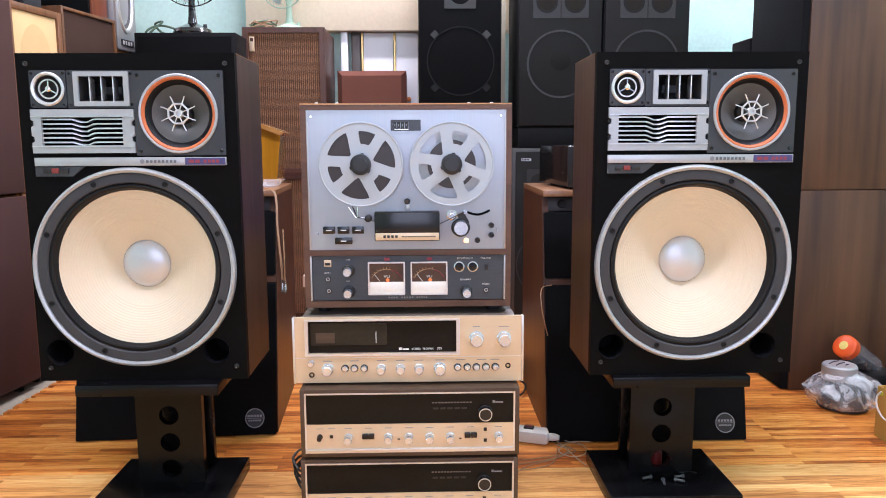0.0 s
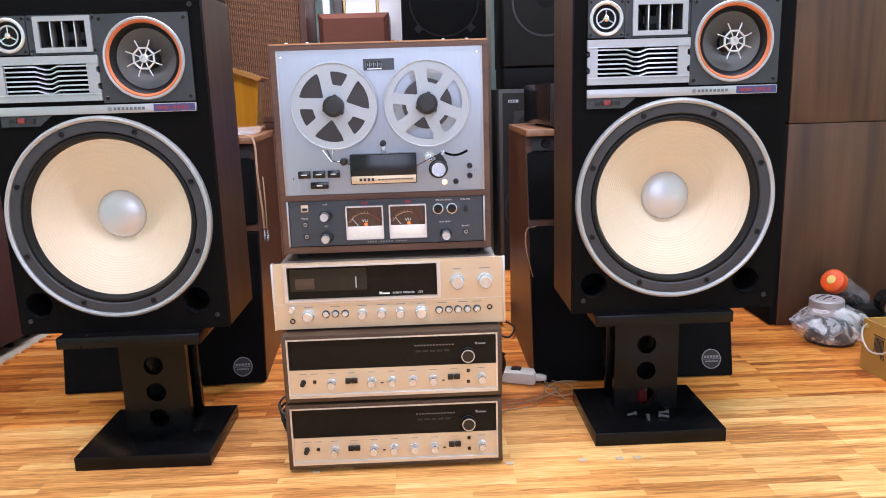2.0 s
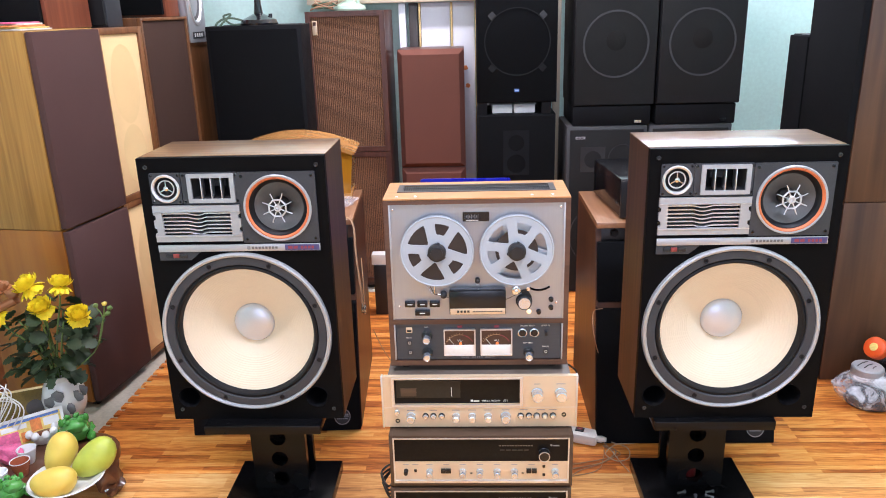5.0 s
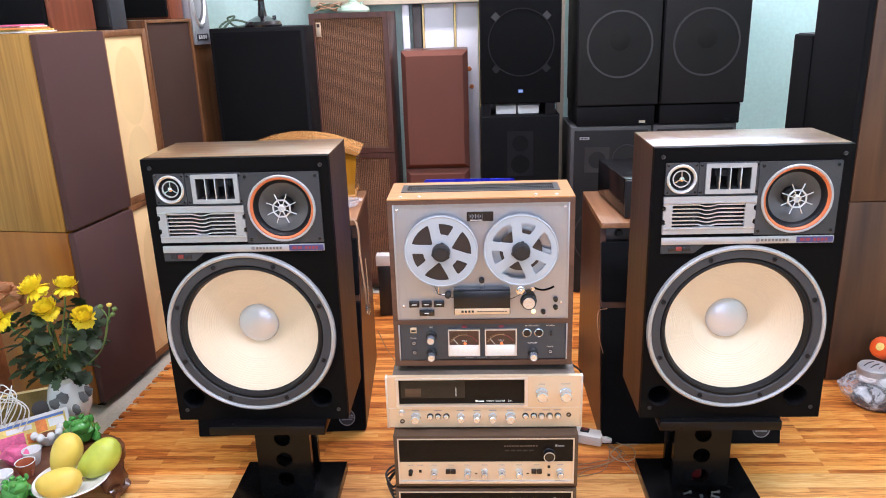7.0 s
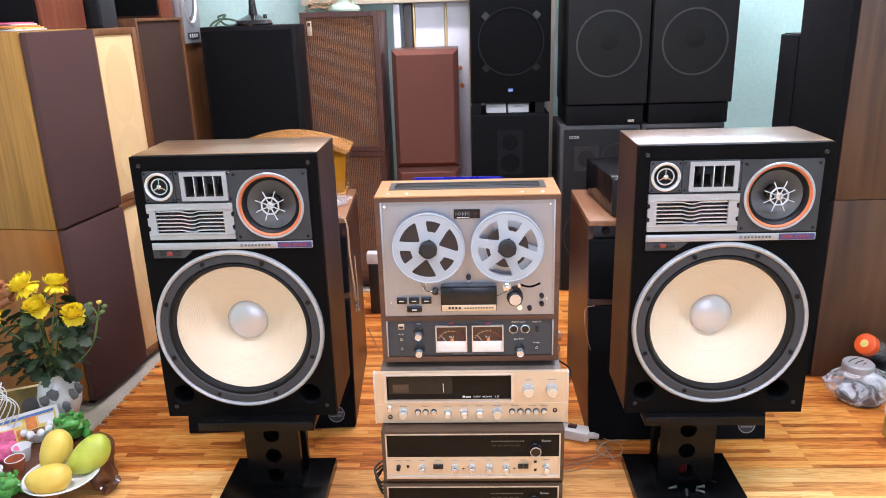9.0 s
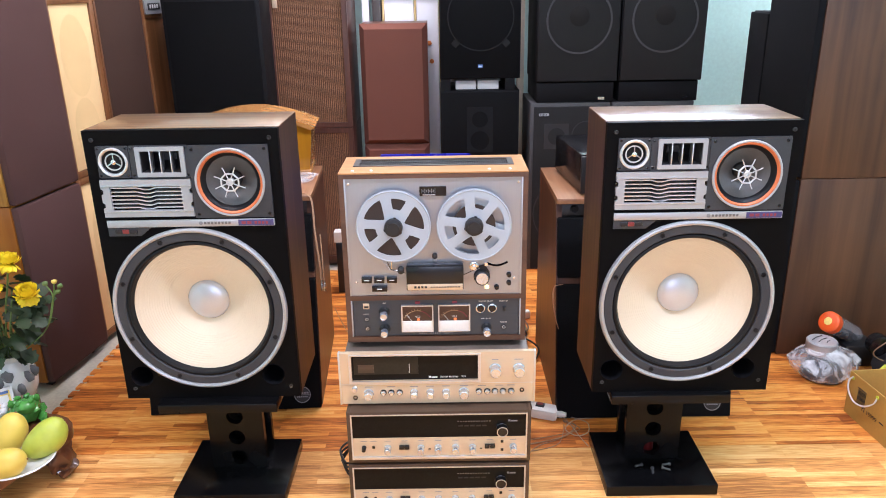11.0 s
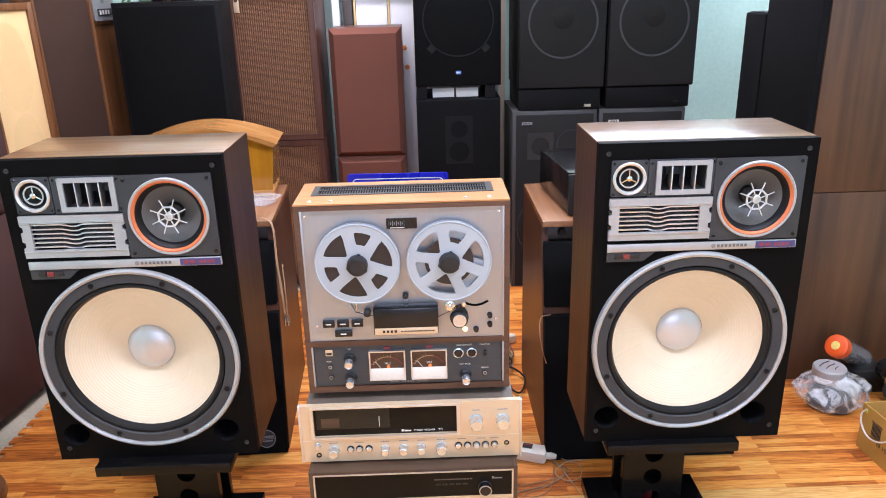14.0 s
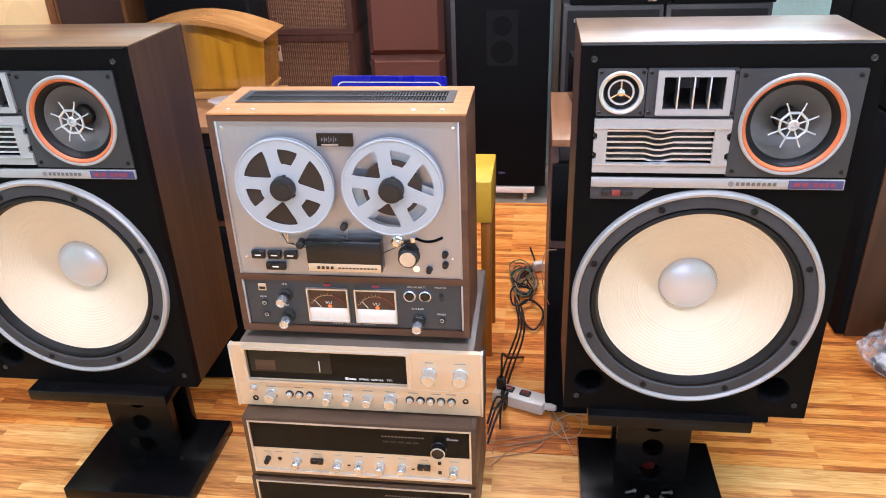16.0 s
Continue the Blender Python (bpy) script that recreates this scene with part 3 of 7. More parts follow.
def screw(bm, x, z, y, r=0.004):
    lathe(bm, [(r, -0.002), (r, 0.001), (r * 0.7, 0.002), (r * 0.3, 0.002), (r * 0.25, 0.0005), (0, 0.0005)], (x, y, z), "y", 10)
    return bm


def main_speaker():
    s = thing("loudspeaker", (0.6440, 1.770, 0.3195), "large walnut loudspeaker with black front and cream woofer", "loudspeaker", "big pair of loudspeakers")
    W, H, D = 0.2315, 0.7200, 0.238
    for x in (-W, W - 0.018):
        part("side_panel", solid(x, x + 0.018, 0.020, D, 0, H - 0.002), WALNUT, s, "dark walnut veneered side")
    part("bottom_panel", solid(-W + 0.018, W - 0.018, 0.020, D, 0, 0.018), WALNUT, s)
    part("back_panel", solid(-W + 0.018, W - 0.018, D - 0.016, D, 0.018, H - 0.002), WALNUT, s)
    part("top_panel", solid(-W, W, 0.0202, D, H - 0.0018, H + 0.0012, 0.0008), LIT_WALNUT_TOP, s, "glossy wood laminate top, its light from above painted in")
    wx, wz, px = -0.005, 0.2555, (-0.184, 0.164)
    mid = (0.1085, 0.592)
    holes = [circle(wx, wz, 0.198, 64), circle(px[0], 0.066, 0.030, 28), circle(px[1], 0.065, 0.030, 28), circle(*mid, 0.070, 40),
             rect(-0.098, -0.005, 0.619, 0.670), rect(-0.182, -0.012, 0.526, 0.584), circle(-0.165, 0.645, 0.027, 28)]
    part("baffle", plate(rect(-W, W, 0, H), holes, 0.0, 0.020), BLACK_BAFFLE, s, "matt black front board")
    for x in px:
        part("port", turned([(0.0302, 0.0), (0.0295, 0.0015), (0.027, -0.004), (0.026, -0.09), (0, -0.09)], (x, 0, 0.066), "y", 32), HOLE, s, "black bass port")
    # woofer
    woof = part("woofer", turned([(0.2225, -0.001), (0.2225, 0.004), (0.2205, 0.0085), (0.2165, 0.0105), (0.2115, 0.0085), (0.2105, 0.005)], (wx, 0, wz), "y", 96), PALE_SILVER, s, "wide silver woofer rim")
    part("gasket", turned([(0.2110, 0.004), (0.2095, 0.0065), (0.191, 0.0065), (0.1885, 0.004), (0.1875, -0.004)], (wx, 0, wz), "y", 96), GASKET, woof, "dark grey mounting ring")
    part("surround", turned([(0.1885, -0.002), (0.186, 0.0035), (0.1815, 0.005), (0.1775, 0.0025), (0.1745, -0.006), (0.1725, -0.010)], (wx, 0, wz), "y", 96), RUBBER, woof, "black rubber roll")
    prof = [(0.1740, -0.0105)]
    for k in range(1, 90):
        u = k / 90
        r = 0.173 - u * 0.120
        ridge = 0.0004 * (math.sin((u * 22) * 2 * math.pi)) if u < 0.66 else 0.0
        prof.append((r, -0.011 - 0.060 * u ** 1.10 + ridge))
    part("cone", turned(prof, (wx, 0, wz), "y", 96), CONE, woof, "cream ribbed paper cone")
    part("dust_cap", turned([(0.0545, -0.0725)] + [(0.0540 * math.cos(radians(a)), -0.071 + 0.019 * math.sin(radians(a))) for a in range(0, 90, 9)] + [(0, -0.052)], (wx, 0, wz), "y", 48), DUSTCAP, woof, "silver domed cap")
    for k in range(8):
        a = radians(22.5 + 45 * k)
        part("bolt", turned([(0.0062, 0.006), (0.0062, 0.0080), (0.0045, 0.0080), (0.0040, 0.0066), (0, 0.0066)], (wx + 0.2005 * math.cos(a), 0, wz + 0.2005 * math.sin(a)), "y", 12), RUBBER, woof)
    # tweeter
    tw = part("tweeter", plate(rect(-0.2035, -0.1265, 0.606, 0.684, 0.004), [circle(-0.165, 0.645, 0.030, 32)], -0.004, 0.0), GREY_PLATE, s, "dark square tweeter plate")
    part("tweeter_ring", turned([(0.0355, 0.003), (0.0355, 0.006), (0.033, 0.0075), (0.029, 0.006), (0.028, 0.002)], (-0.165, 0, 0.645), "y", 48), SATIN, tw, "silver ring")
    part("tweeter_bowl", turned([(0.029, 0.004), (0.024, -0.006), (0.012, -0.016), (0, -0.018)], (-0.165, 0, 0.645), "y", 40), SOFT_BLACK, tw)
    star = three_spoke(bmesh.new(), (-0.165, 0.645), 0.019, 0.0026, -0.001, 3, 0.0, radians(90))
    lathe(star, [(0.006, -0.002), (0.006, 0.004), (0.003, 0.006), (0, 0.006)], (-0.165, 0, 0.645), "y", 16)
    part("spider", star, CHROME, tw, "three chrome spokes")
    part("inner_ring", turned([(0.0215, 0.001), (0.0210, 0.0025), (0.0185, 0.0025), (0.0180, 0.0)], (-0.165, 0, 0.645), "y", 36), SATIN, tw, "thin inner ring")
    # horn tweeter
    hn = part("horn_tweeter", plate(rect(-0.125, 0.0145, 0.604, 0.684, 0.003), [rect(-0.100, -0.003, 0.617, 0.672)], -0.003, 0.0), GREY_PLATE, s, "dark horn plate")
    part("horn_frame", plate(rect(-0.1095, 0.0070, 0.6085, 0.6810, 0.002), [rect(-0.099, -0.004, 0.6185, 0.671)], -0.0085, -0.0031), PALE_SILVER, hn, "silver rectangular horn frame")
    fun = bmesh.new()
    a = [fun.verts.new(v) for v in ((-0.099, -0.002, 0.6185), (-0.004, -0.002, 0.6185), (-0.004, -0.002, 0.671), (-0.099, -0.002, 0.671))]
    b = [fun.verts.new(v) for v in ((-0.070, 0.055, 0.637), (-0.033, 0.055, 0.637), (-0.033, 0.055, 0.653), (-0.070, 0.055, 0.653))]
    for k in range(4):
        fun.faces.new([a[k], a[(k + 1) % 4], b[(k + 1) % 4], b[k]])
    fun.faces.new(b)
    part("horn_throat", fun, SOFT_BLACK, hn, "dark horn throat")
    for x in (-0.0760, -0.0515, -0.0265):
        part("vane", solid(x - 0.0013, x + 0.0013, -0.006, 0.018, 0.6180, 0.6715, 0.0004), SATIN, hn)
    # slotted acoustic lens
    le = part("acoustic_lens", plate([(-0.2045, 0.509), (0.0140, 0.509), (0.0140, 0.531), (0.0085, 0.534), (0.0085, 0.543), (0.0140, 0.546), (0.0140, 0.565), (0.0085, 0.568), (0.0085, 0.577), (0.0140, 0.580), (0.0140, 0.602),
                                     (-0.2045, 0.602), (-0.2045, 0.580), (-0.1990, 0.577), (-0.1990, 0.568), (-0.2045, 0.565), (-0.2045, 0.546), (-0.1990, 0.543), (-0.1990, 0.534), (-0.2045, 0.531)],
                                    [rect(-0.183, -0.011, 0.5255, 0.585)], -0.008, 0.0), PALE_SILVER, s, "silver frame of the slotted lens")
    part("lens_rib", solid(-0.2045, 0.0140, -0.0095, -0.0079, 0.5855, 0.5875), SILVER, le)
    part("lens_rib", solid(-0.2045, 0.0140, -0.0095, -0.0079, 0.5225, 0.5245), SILVER, le)
    part("lens_back", solid(-0.187, -0.007, 0.022, 0.026, 0.521, 0.589), HOLE, le)
    for k in range(6):
        z = 0.5305 + k * 0.0098
        sl = bmesh.new()
        xs = [(-0.183, 0), (-0.120, 0), (-0.103, 1), (-0.091, 1), (-0.074, 0), (-0.011, 0)]
        lo = []
        for x, dip in xs:
            dz, y1 = -0.006 * dip, 0.004 + 0.012 * dip
            lo.append([sl.verts.new((x, -0.003 + 0.006 * dip, z + dz)), sl.verts.new((x, -0.003 + 0.006 * dip, z + dz + 0.0030)), sl.verts.new((x, y1 + 0.010, z + dz + 0.0038)), sl.verts.new((x, y1 + 0.010, z + dz + 0.0008))])
        for p, q in zip(lo, lo[1:]):
            for j in range(4):
                sl.faces.new([p[j], p[(j + 1) % 4], q[(j + 1) % 4], q[j]])
        part("slat", sl, SATIN, le)
    # midrange
    mr = part("midrange", plate(rect(0.0150, 0.2065, 0.5030, 0.6830, 0.003), [circle(*mid, 0.078, 64)], -0.0045, 0.0), GREY_PLATE, s, "dark square midrange plate")
    part("rim", turned([(0.0845, 0.004), (0.0845, 0.0075), (0.0825, 0.009), (0.0790, 0.0085), (0.0785, 0.005)], (mid[0], 0, mid[1]), "y", 72), PALE_SILVER, mr, "pale silver rim")
    part("orange_ring", turned([(0.0790, 0.0075), (0.0765, 0.0080), (0.0735, 0.0060), (0.0715, 0.001)], (mid[0], 0, mid[1]), "y", 72), ORANGE, mr, "orange ring")
    part("surround", turned([(0.0722, 0.003), (0.0695, 0.0015), (0.0660, -0.003), (0.0630, -0.007), (0.0615, -0.010)], (mid[0], 0, mid[1]), "y", 64), RUBBER, mr)
    part("cone", turned([(0.0625, -0.009), (0.050, -0.016), (0.036, -0.026), (0.024, -0.036), (0.018, -0.042), (0, -0.042)], (mid[0], 0, mid[1]), "y", 64), GREY_CONE, mr, "grey paper cone")
    part("dome", turned([(0.020, -0.040), (0.018, -0.030), (0.011, -0.024), (0, -0.022)], (mid[0], 0, mid[1]), "y", 32), SOFT_BLACK, mr)
    hub = part("phase_plug", turned([(0.0092, -0.004), (0.0092, 0.0070), (0.0080, 0.0082), (0.0050, 0.0082), (0.0042, 0.003), (0, 0.003)], (mid[0], 0, mid[1]), "y", 24), SATIN, mr, "silver eight-spoked phase plug")
    for k in range(8):
        a0, a1 = radians(22.5 + 45 * k), radians(67.5 + 45 * k)
        sp = bmesh.new()
        tube(sp, [(mid[0] + q * math.cos(a0 + e), -0.006, mid[1] + q * math.sin(a0 + e)) for q, e in ((0.0095, 0), (0.0225, 0), (0.0330, 0.0), (0.0395, 0.015))], 0.0014, 6)
        part("spoke", sp, SATIN, hub)
        part("rim_link", tube(bmesh.new(), [(mid[0] + 0.0225 * math.cos(t), -0.006, mid[1] + 0.0225 * math.sin(t)) for t in (a0, a1)], 0.0022, 6), SATIN, hub)
    for x, z in ((0.0245, 0.513), (0.197, 0.513), (0.0245, 0.673), (0.197, 0.673)):
        part("screw", screw(bmesh.new(), x, z, -0.0045), GLOSS_BLACK, mr)
    for x, z in ((-0.198, 0.612), (-0.198, 0.678), (-0.132, 0.612), (-0.132, 0.678)):
        part("screw", screw(bmesh.new(), x, z, -0.004, 0.003), GLOSS_BLACK, tw)
    for x, z in ((0.0105, 0.612), (0.0105, 0.677), (-0.119, 0.612), (-0.119, 0.677)):
        part("screw", screw(bmesh.new(), x, z, -0.003, 0.003), GLOSS_BLACK, hn)
    for x, z in ((0.011, 0.5385), (0.011, 0.5725), (-0.2015, 0.5385), (-0.2015, 0.5725)):
        part("screw", screw(bmesh.new(), x, z, -0.001, 0.0045), GLOSS_BLACK, le)
    for x, z in ((-W + 0.021, H - 0.022), (W - 0.021, H - 0.022), (-W + 0.024, 0.030), (W - 0.024, 0.030)):
        part("grille_socket", turned([(0.0055, 0.0), (0.0055, 0.0012), (0.004, 0.002), (0.003, 0.0008), (0, 0.0004)], (x, 0, z), "y", 12), SOFT_BLACK, s)
    # name strip and switches
    ns = part("name_strip", solid(-0.2045, 0.2065, -0.006, 0.0, 0.4815, 0.4995, 0.001), PALE_SILVER, s, "silver name strip")
    part("blue_label", solid(0.118, 0.2045, -0.0068, -0.006, 0.4830, 0.4980), BLUE_LABEL, ns, "violet blue model label")
    bars("label_print", [(0.126, 0.137, 0.487, 0.494), (0.140, 0.150, 0.487, 0.494)] + [(0.158 + 0.009 * k, 0.164 + 0.009 * k, 0.487, 0.494) for k in range(4)], -0.0070, RED_INK, ns)
    lg = bars("maker_mark", [(0.034 + 0.0085 * k, 0.0395 + 0.0085 * k, 0.4875, 0.4935) for k in range(8)], -0.0063, DIM_STEEL, ns)
    part("maker_emblem", turned([(0.0048, 0.0061), (0.0048, 0.0066), (0.0022, 0.0066), (0.0022, 0.0062), (0, 0.0062)], (0.026, 0, 0.4905), "y", 16), MARK_GREY, ns)
    sp = part("switch_plate", plate([(-0.2045, 0.459), (-0.125, 0.459), (-0.098, 0.4805), (-0.2045, 0.4805)], [], -0.004, 0.0), GREY_PLATE, s, "grey switch plate")
    for a, b, mt in ((-0.187, -0.171, SOFT_BLACK), (-0.169, -0.154, RED), (-0.152, -0.133, SOFT_BLACK)):
        part("switch", solid(a, b, -0.0075, -0.0039, 0.4660, 0.4765, 0.001), mt, sp)
    return s


right_main = main_speaker()
left_main = copy_thing(right_main, pose(-0.5980, 1.774, 0.3195, 0, 0, 0))
tagged(left_main, "large walnut loudspeaker with painted-lit tan wood top and cream woofer")


def speaker_stand():
    s = thing("speaker_stand", (0.6185, 1.748, 0), "black lacquered wooden stand with three round holes on the mat", "stand", "speaker stands")
    part("base_plate", solid(-0.1545, 0.1545, 0.0, 0.268, 0.0, 0.033, 0.002), STAND_BLACK, s)
    part("top_plate", solid(-0.157, 0.157, 0.0, 0.262, 0.293, 0.319, 0.002), STAND_BLACK, s)
    part("column_board", plate(rect(-0.079, 0.079, 0.033, 0.293), [circle(0.0, z, 0.0235, 28) for z in (0.066, 0.133, 0.201)], 0.128, 0.148), STAND_BLACK, s, "upright board with three holes")
    part("rear_board", solid(-0.079, 0.079, 0.215, 0.235, 0.033, 0.293, 0.001), STAND_BLACK, s)
    return s


stand = speaker_stand()
copy_thing(stand, pose(-0.5815, 1.736, 0, 0, 0, 0))
for k, (x, y, a) in enumerate(((0.575, 1.835, 20), (0.607, 1.812, 80), (0.655, 1.838, 10), (0.645, 1.818, 150))):
    bm = lathe(bmesh.new(), [(0, -0.014), (0.003, -0.014), (0.003, 0.006), (0.0050, 0.006), (0.0050, 0.010), (0, 0.010)], (0, 0, 0.006), "x", 10)
    single("loose_bolt", bm, DIM_STEEL, "small loose metal bolt lying on the stand base", "bolt", "loose bolts", (x, y, 0.033), a)


# ---- the stack in the middle ----
def knob(name, x, z, y, r, h, material, parent, skirt=0.0, ring=None):
    k = part(name, turned([(r * 1.12, 0), (r * 1.12, 0.002), (r, 0.003), (r * 0.97, h - 0.0015), (r * 0.85, h), (0, h - 0.0004)], (x, y, z), "y", 32), material, parent)
    if ring:
        part("cap", turned([(r * 0.82, h), (r * 0.80, h + 0.0008), (0, h + 0.0006)], (x, y, z), "y", 32), ring, k)
    return k


def tape_deck():
    d = thing("tape_deck", (0.0, 1.755, 0.4740), "open reel tape deck with brushed face in walnut case", "tape deck")
    W, Z0, Z1, D = 0.2275, 0.012, 0.4545, 0.180
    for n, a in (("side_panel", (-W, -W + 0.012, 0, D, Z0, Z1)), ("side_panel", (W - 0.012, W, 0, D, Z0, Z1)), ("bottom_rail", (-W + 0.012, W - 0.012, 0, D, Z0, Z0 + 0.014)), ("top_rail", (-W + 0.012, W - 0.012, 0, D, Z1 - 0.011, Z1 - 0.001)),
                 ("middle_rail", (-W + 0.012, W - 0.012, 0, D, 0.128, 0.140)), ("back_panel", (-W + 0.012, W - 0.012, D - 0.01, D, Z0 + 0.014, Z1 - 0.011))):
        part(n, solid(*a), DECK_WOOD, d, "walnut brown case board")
    top = part("top_panel", plate(rect(-W, W, 0.001, D), [rect(-0.197, 0.197, 0.070, 0.145)], Z1, Z1 + 0.003, flat=True), LIT_DECK_TOP, d, "wood top, tan from overhead light painted in")
    part("vent_tray", solid(-0.199, 0.199, 0.068, 0.147, Z1 - 0.0009, Z1 - 0.0004), HOLE, d)
    vent = part("vent_frame", plate(rect(-0.199, 0.199, 0.068, 0.147), [rect(-0.186, 0.184, 0.078, 0.106), rect(-0.186, 0.184, 0.110, 0.138)], Z1 + 0.0032, Z1 + 0.0045, flat=True), GREY_PLATE, d, "grey metal vent grille")
    for k in range(66):
        x = -0.186 + k * 0.0057
        part("vent_slat", solid(x, x + 0.0022, 0.077, 0.139, Z1, Z1 + 0.0032), GREY_PLATE, vent)
    for x in (-0.195, -0.15, 0.135, 0.185):
        part("case_screw", turned([(0.004, 0), (0.004, 0.002), (0.002, 0.003), (0, 0.003)], (x, 0.022, Z1 + 0.003), "z", 10), SATIN, top)
    fp = part("face_plate", plate(rect(-0.2145, 0.2145, 0.1405, 0.4435), [], 0.004, 0.008), DECK_PLATE, d, "brushed aluminium face")
    for x in (-0.2155, 0.2118):
        part("side_trim", solid(x, x + 0.0037, 0.0005, 0.006, 0.141, 0.443, 0.0005), PALE_SILVER, d)
        part("side_trim", solid(x, x + 0.0037, 0.0005, 0.006, 0.027, 0.127, 0.0005), PALE_SILVER, d)
    for x, z in ((-0.205, 0.430), (0.204, 0.431), (-0.198, 0.177), (0.197, 0.183)):
        part("screw", screw(bmesh.new(), x, z, 0.004, 0.0032), CHROME, fp)
    # reels
    for i, cx in enumerate((-0.0985, 0.0965)):
        cz, rot = 0.3275, radians(18)

        def sector(a0, a1, r0, r1, cut):
            pts = []
            for j in range(9):
                a = a0 + (a1 - a0) * j / 8
                pts.append((cx + r1 * math.cos(a), cz + r1 * math.sin(a)))
            for j in range(5):
                a = a1 - (a1 - a0) * j / 4
                w = a0 + (a1 - a0) * 0.5 + (a - a0 - (a1 - a0) * 0.5) * cut
                pts.append((cx + r0 * math.cos(w), cz + r0 * math.sin(w)))
            return pts

        def rounded(loop, k=0.22):
            out = []
            for p, q in zip(loop, loop[1:] + loop[:1]):
                out += [(p[0] + k * (q[0] - p[0]), p[1] + k * (q[1] - p[1])), (q[0] + k * (p[0] - q[0]), q[1] + k * (p[1] - q[1]))]
            return out
        turn = -4 * i
        big = [(c - 26 + turn, c + 26 + turn) for c in (19, 139, 259)]
        small = [(c - 15.5 + turn, c + 15.5 + turn) for c in (78, 198, 319)]
        holes = [rounded(sector(radians(a), radians(b), 0.029, 0.0740, 0.16)) for a, b in big] + [rounded(sector(radians(a), radians(b), 0.0440, 0.0712, 0.80)) for a, b in small]
        reel = part("reel", plate(circle(cx, cz, 0.0905, 72), holes, -0.016, -0.0145), REEL, d, "grey plastic tape reel")
        part("reel_rim", turned([(0.0905, 0.0145), (0.0910, 0.0155), (0.0905, 0.0168), (0.0885, 0.0172), (0.0868, 0.0162)], (cx, 0, cz), "y", 72), REEL, reel)
        part("reel_back", plate(circle(cx, cz, 0.0905, 64), [sector(radians(a + 9), radians(b + 9), 0.040, 0.0740, 0.4) for a, b in big] if i else [], -0.0065, -0.005), REEL, reel)
        part("tape_pack", turned([(0.026, 0.0135), ((0.085, 0.052)[i], 0.0135), ((0.085, 0.052)[i], 0.0068), (0.026, 0.0068)], (cx, 0, cz), "y", 64), TAPE, reel, "wound brown tape")
        hub = part("hub_knob", turned([(0.0225, 0.0165), (0.0225, 0.024), (0.0215, 0.030), (0.0150, 0.031), (0.0148, 0.034), (0, 0.034)], (cx, 0, cz), "y", 28), SOFT_BLACK, reel, "black hub clamp")
        for k in range(3):
            a = radians(10 + 120 * k)
            lug = box(bmesh.new(), -0.0035, 0.0035, -0.022, -0.0165, 0.018, 0.0248, 0.001, Matrix.Translation((cx, 0, cz)) @ Matrix.Rotation(a, 4, "Y"))
            part("hub_lug", lug, SOFT_BLACK, reel)
        part("spindle", turned([(0.012, -0.004), (0.012, 0.016), (0, 0.016)], (cx, 0, cz), "y", 20), SATIN, reel)
    # counter
    cn = part("counter", plate(rect(-0.034, 0.0305, 0.399, 0.4225, 0.001), [rect(-0.029, 0.004, 0.405, 0.417)], 0.001, 0.0042), GLOSS_BLACK, d, "black tape counter")
    for k in range(4):
        part("digit_wheel", solid(-0.0285 + k * 0.0082, -0.0215 + k * 0.0082, 0.003, 0.006, 0.405, 0.417), SOFT_BLACK, cn)
        bars("digit", [(-0.0262 + k * 0.0082, -0.0242 + k * 0.0082, 0.4085, 0.4135)], 0.0026, MARK_GREY, cn)
    part("counter_reset", solid(-0.026, 0.004, 0.0002, 0.0015, 0.4008, 0.4028), SATIN, cn)
    # head cover and controls
    hc = part("head_cover", solid(-0.071, 0.070, -0.024, 0.004, 0.1625, 0.2265, 0.003), GLOSS_BLACK, d, "black hinged head cover")
    part("name_bar", solid(-0.069, 0.068, -0.0252, -0.0238, 0.1645, 0.1805, 0.0004), CREAM_FACE, hc, "cream name bar")
    bars("maker_mark", [(-0.052 + 0.0085 * k, -0.0465 + 0.0085 * k, 0.1700, 0.1758) for k in range(4)], -0.0255, SOFT_BLACK, hc)
    bars("small_print", [(-0.012 + 0.0068 * k, -0.0072 + 0.0068 * k, 0.1712, 0.1738) for k in range(11)], -0.0255, DARK_RING, hc)
    lev = part("pause_lever", turned([(0.0065, 0.0), (0.0065, 0.012), (0.0045, 0.015), (0, 0.015)], (0.0, 0.003, 0.247), "y", 20), SOFT_BLACK, d)
    part("lever_plate", solid(-0.004, 0.005, 0.0018, 0.0045, 0.2275, 0.246, 0.001), SATIN, lev)
    part("tension_roller", turned([(0.008, 0), (0.008, 0.016), (0.005, 0.018), (0, 0.018)], (-0.085, 0.003, 0.211), "y", 20), SOFT_BLACK, d)
    arm = tube(bmesh.new(), [(-0.085, -0.006, 0.211), (-0.112, -0.006, 0.213), (-0.128, -0.006, 0.236)], 0.0013)
    tube(arm, [(-0.108, -0.006, 0.238), (-0.109, -0.006, 0.212)], 0.0016)
    part("tension_arm", arm, CHROME, d)
    tp = tube(bmesh.new(), [(-0.122, -0.009, 0.245), (-0.109, -0.009, 0.214), (-0.072, -0.010, 0.205)], 0.0009, 4)
    part("tape_run", tp, TAPE, d, "brown tape threaded to the heads")
    tp = tube(bmesh.new(), [(0.070, -0.010, 0.198), (0.097, -0.010, 0.211), (0.124, -0.010, 0.224)], 0.0009, 4)
    part("tape_run", tp, TAPE, d, "brown tape threaded to the heads")
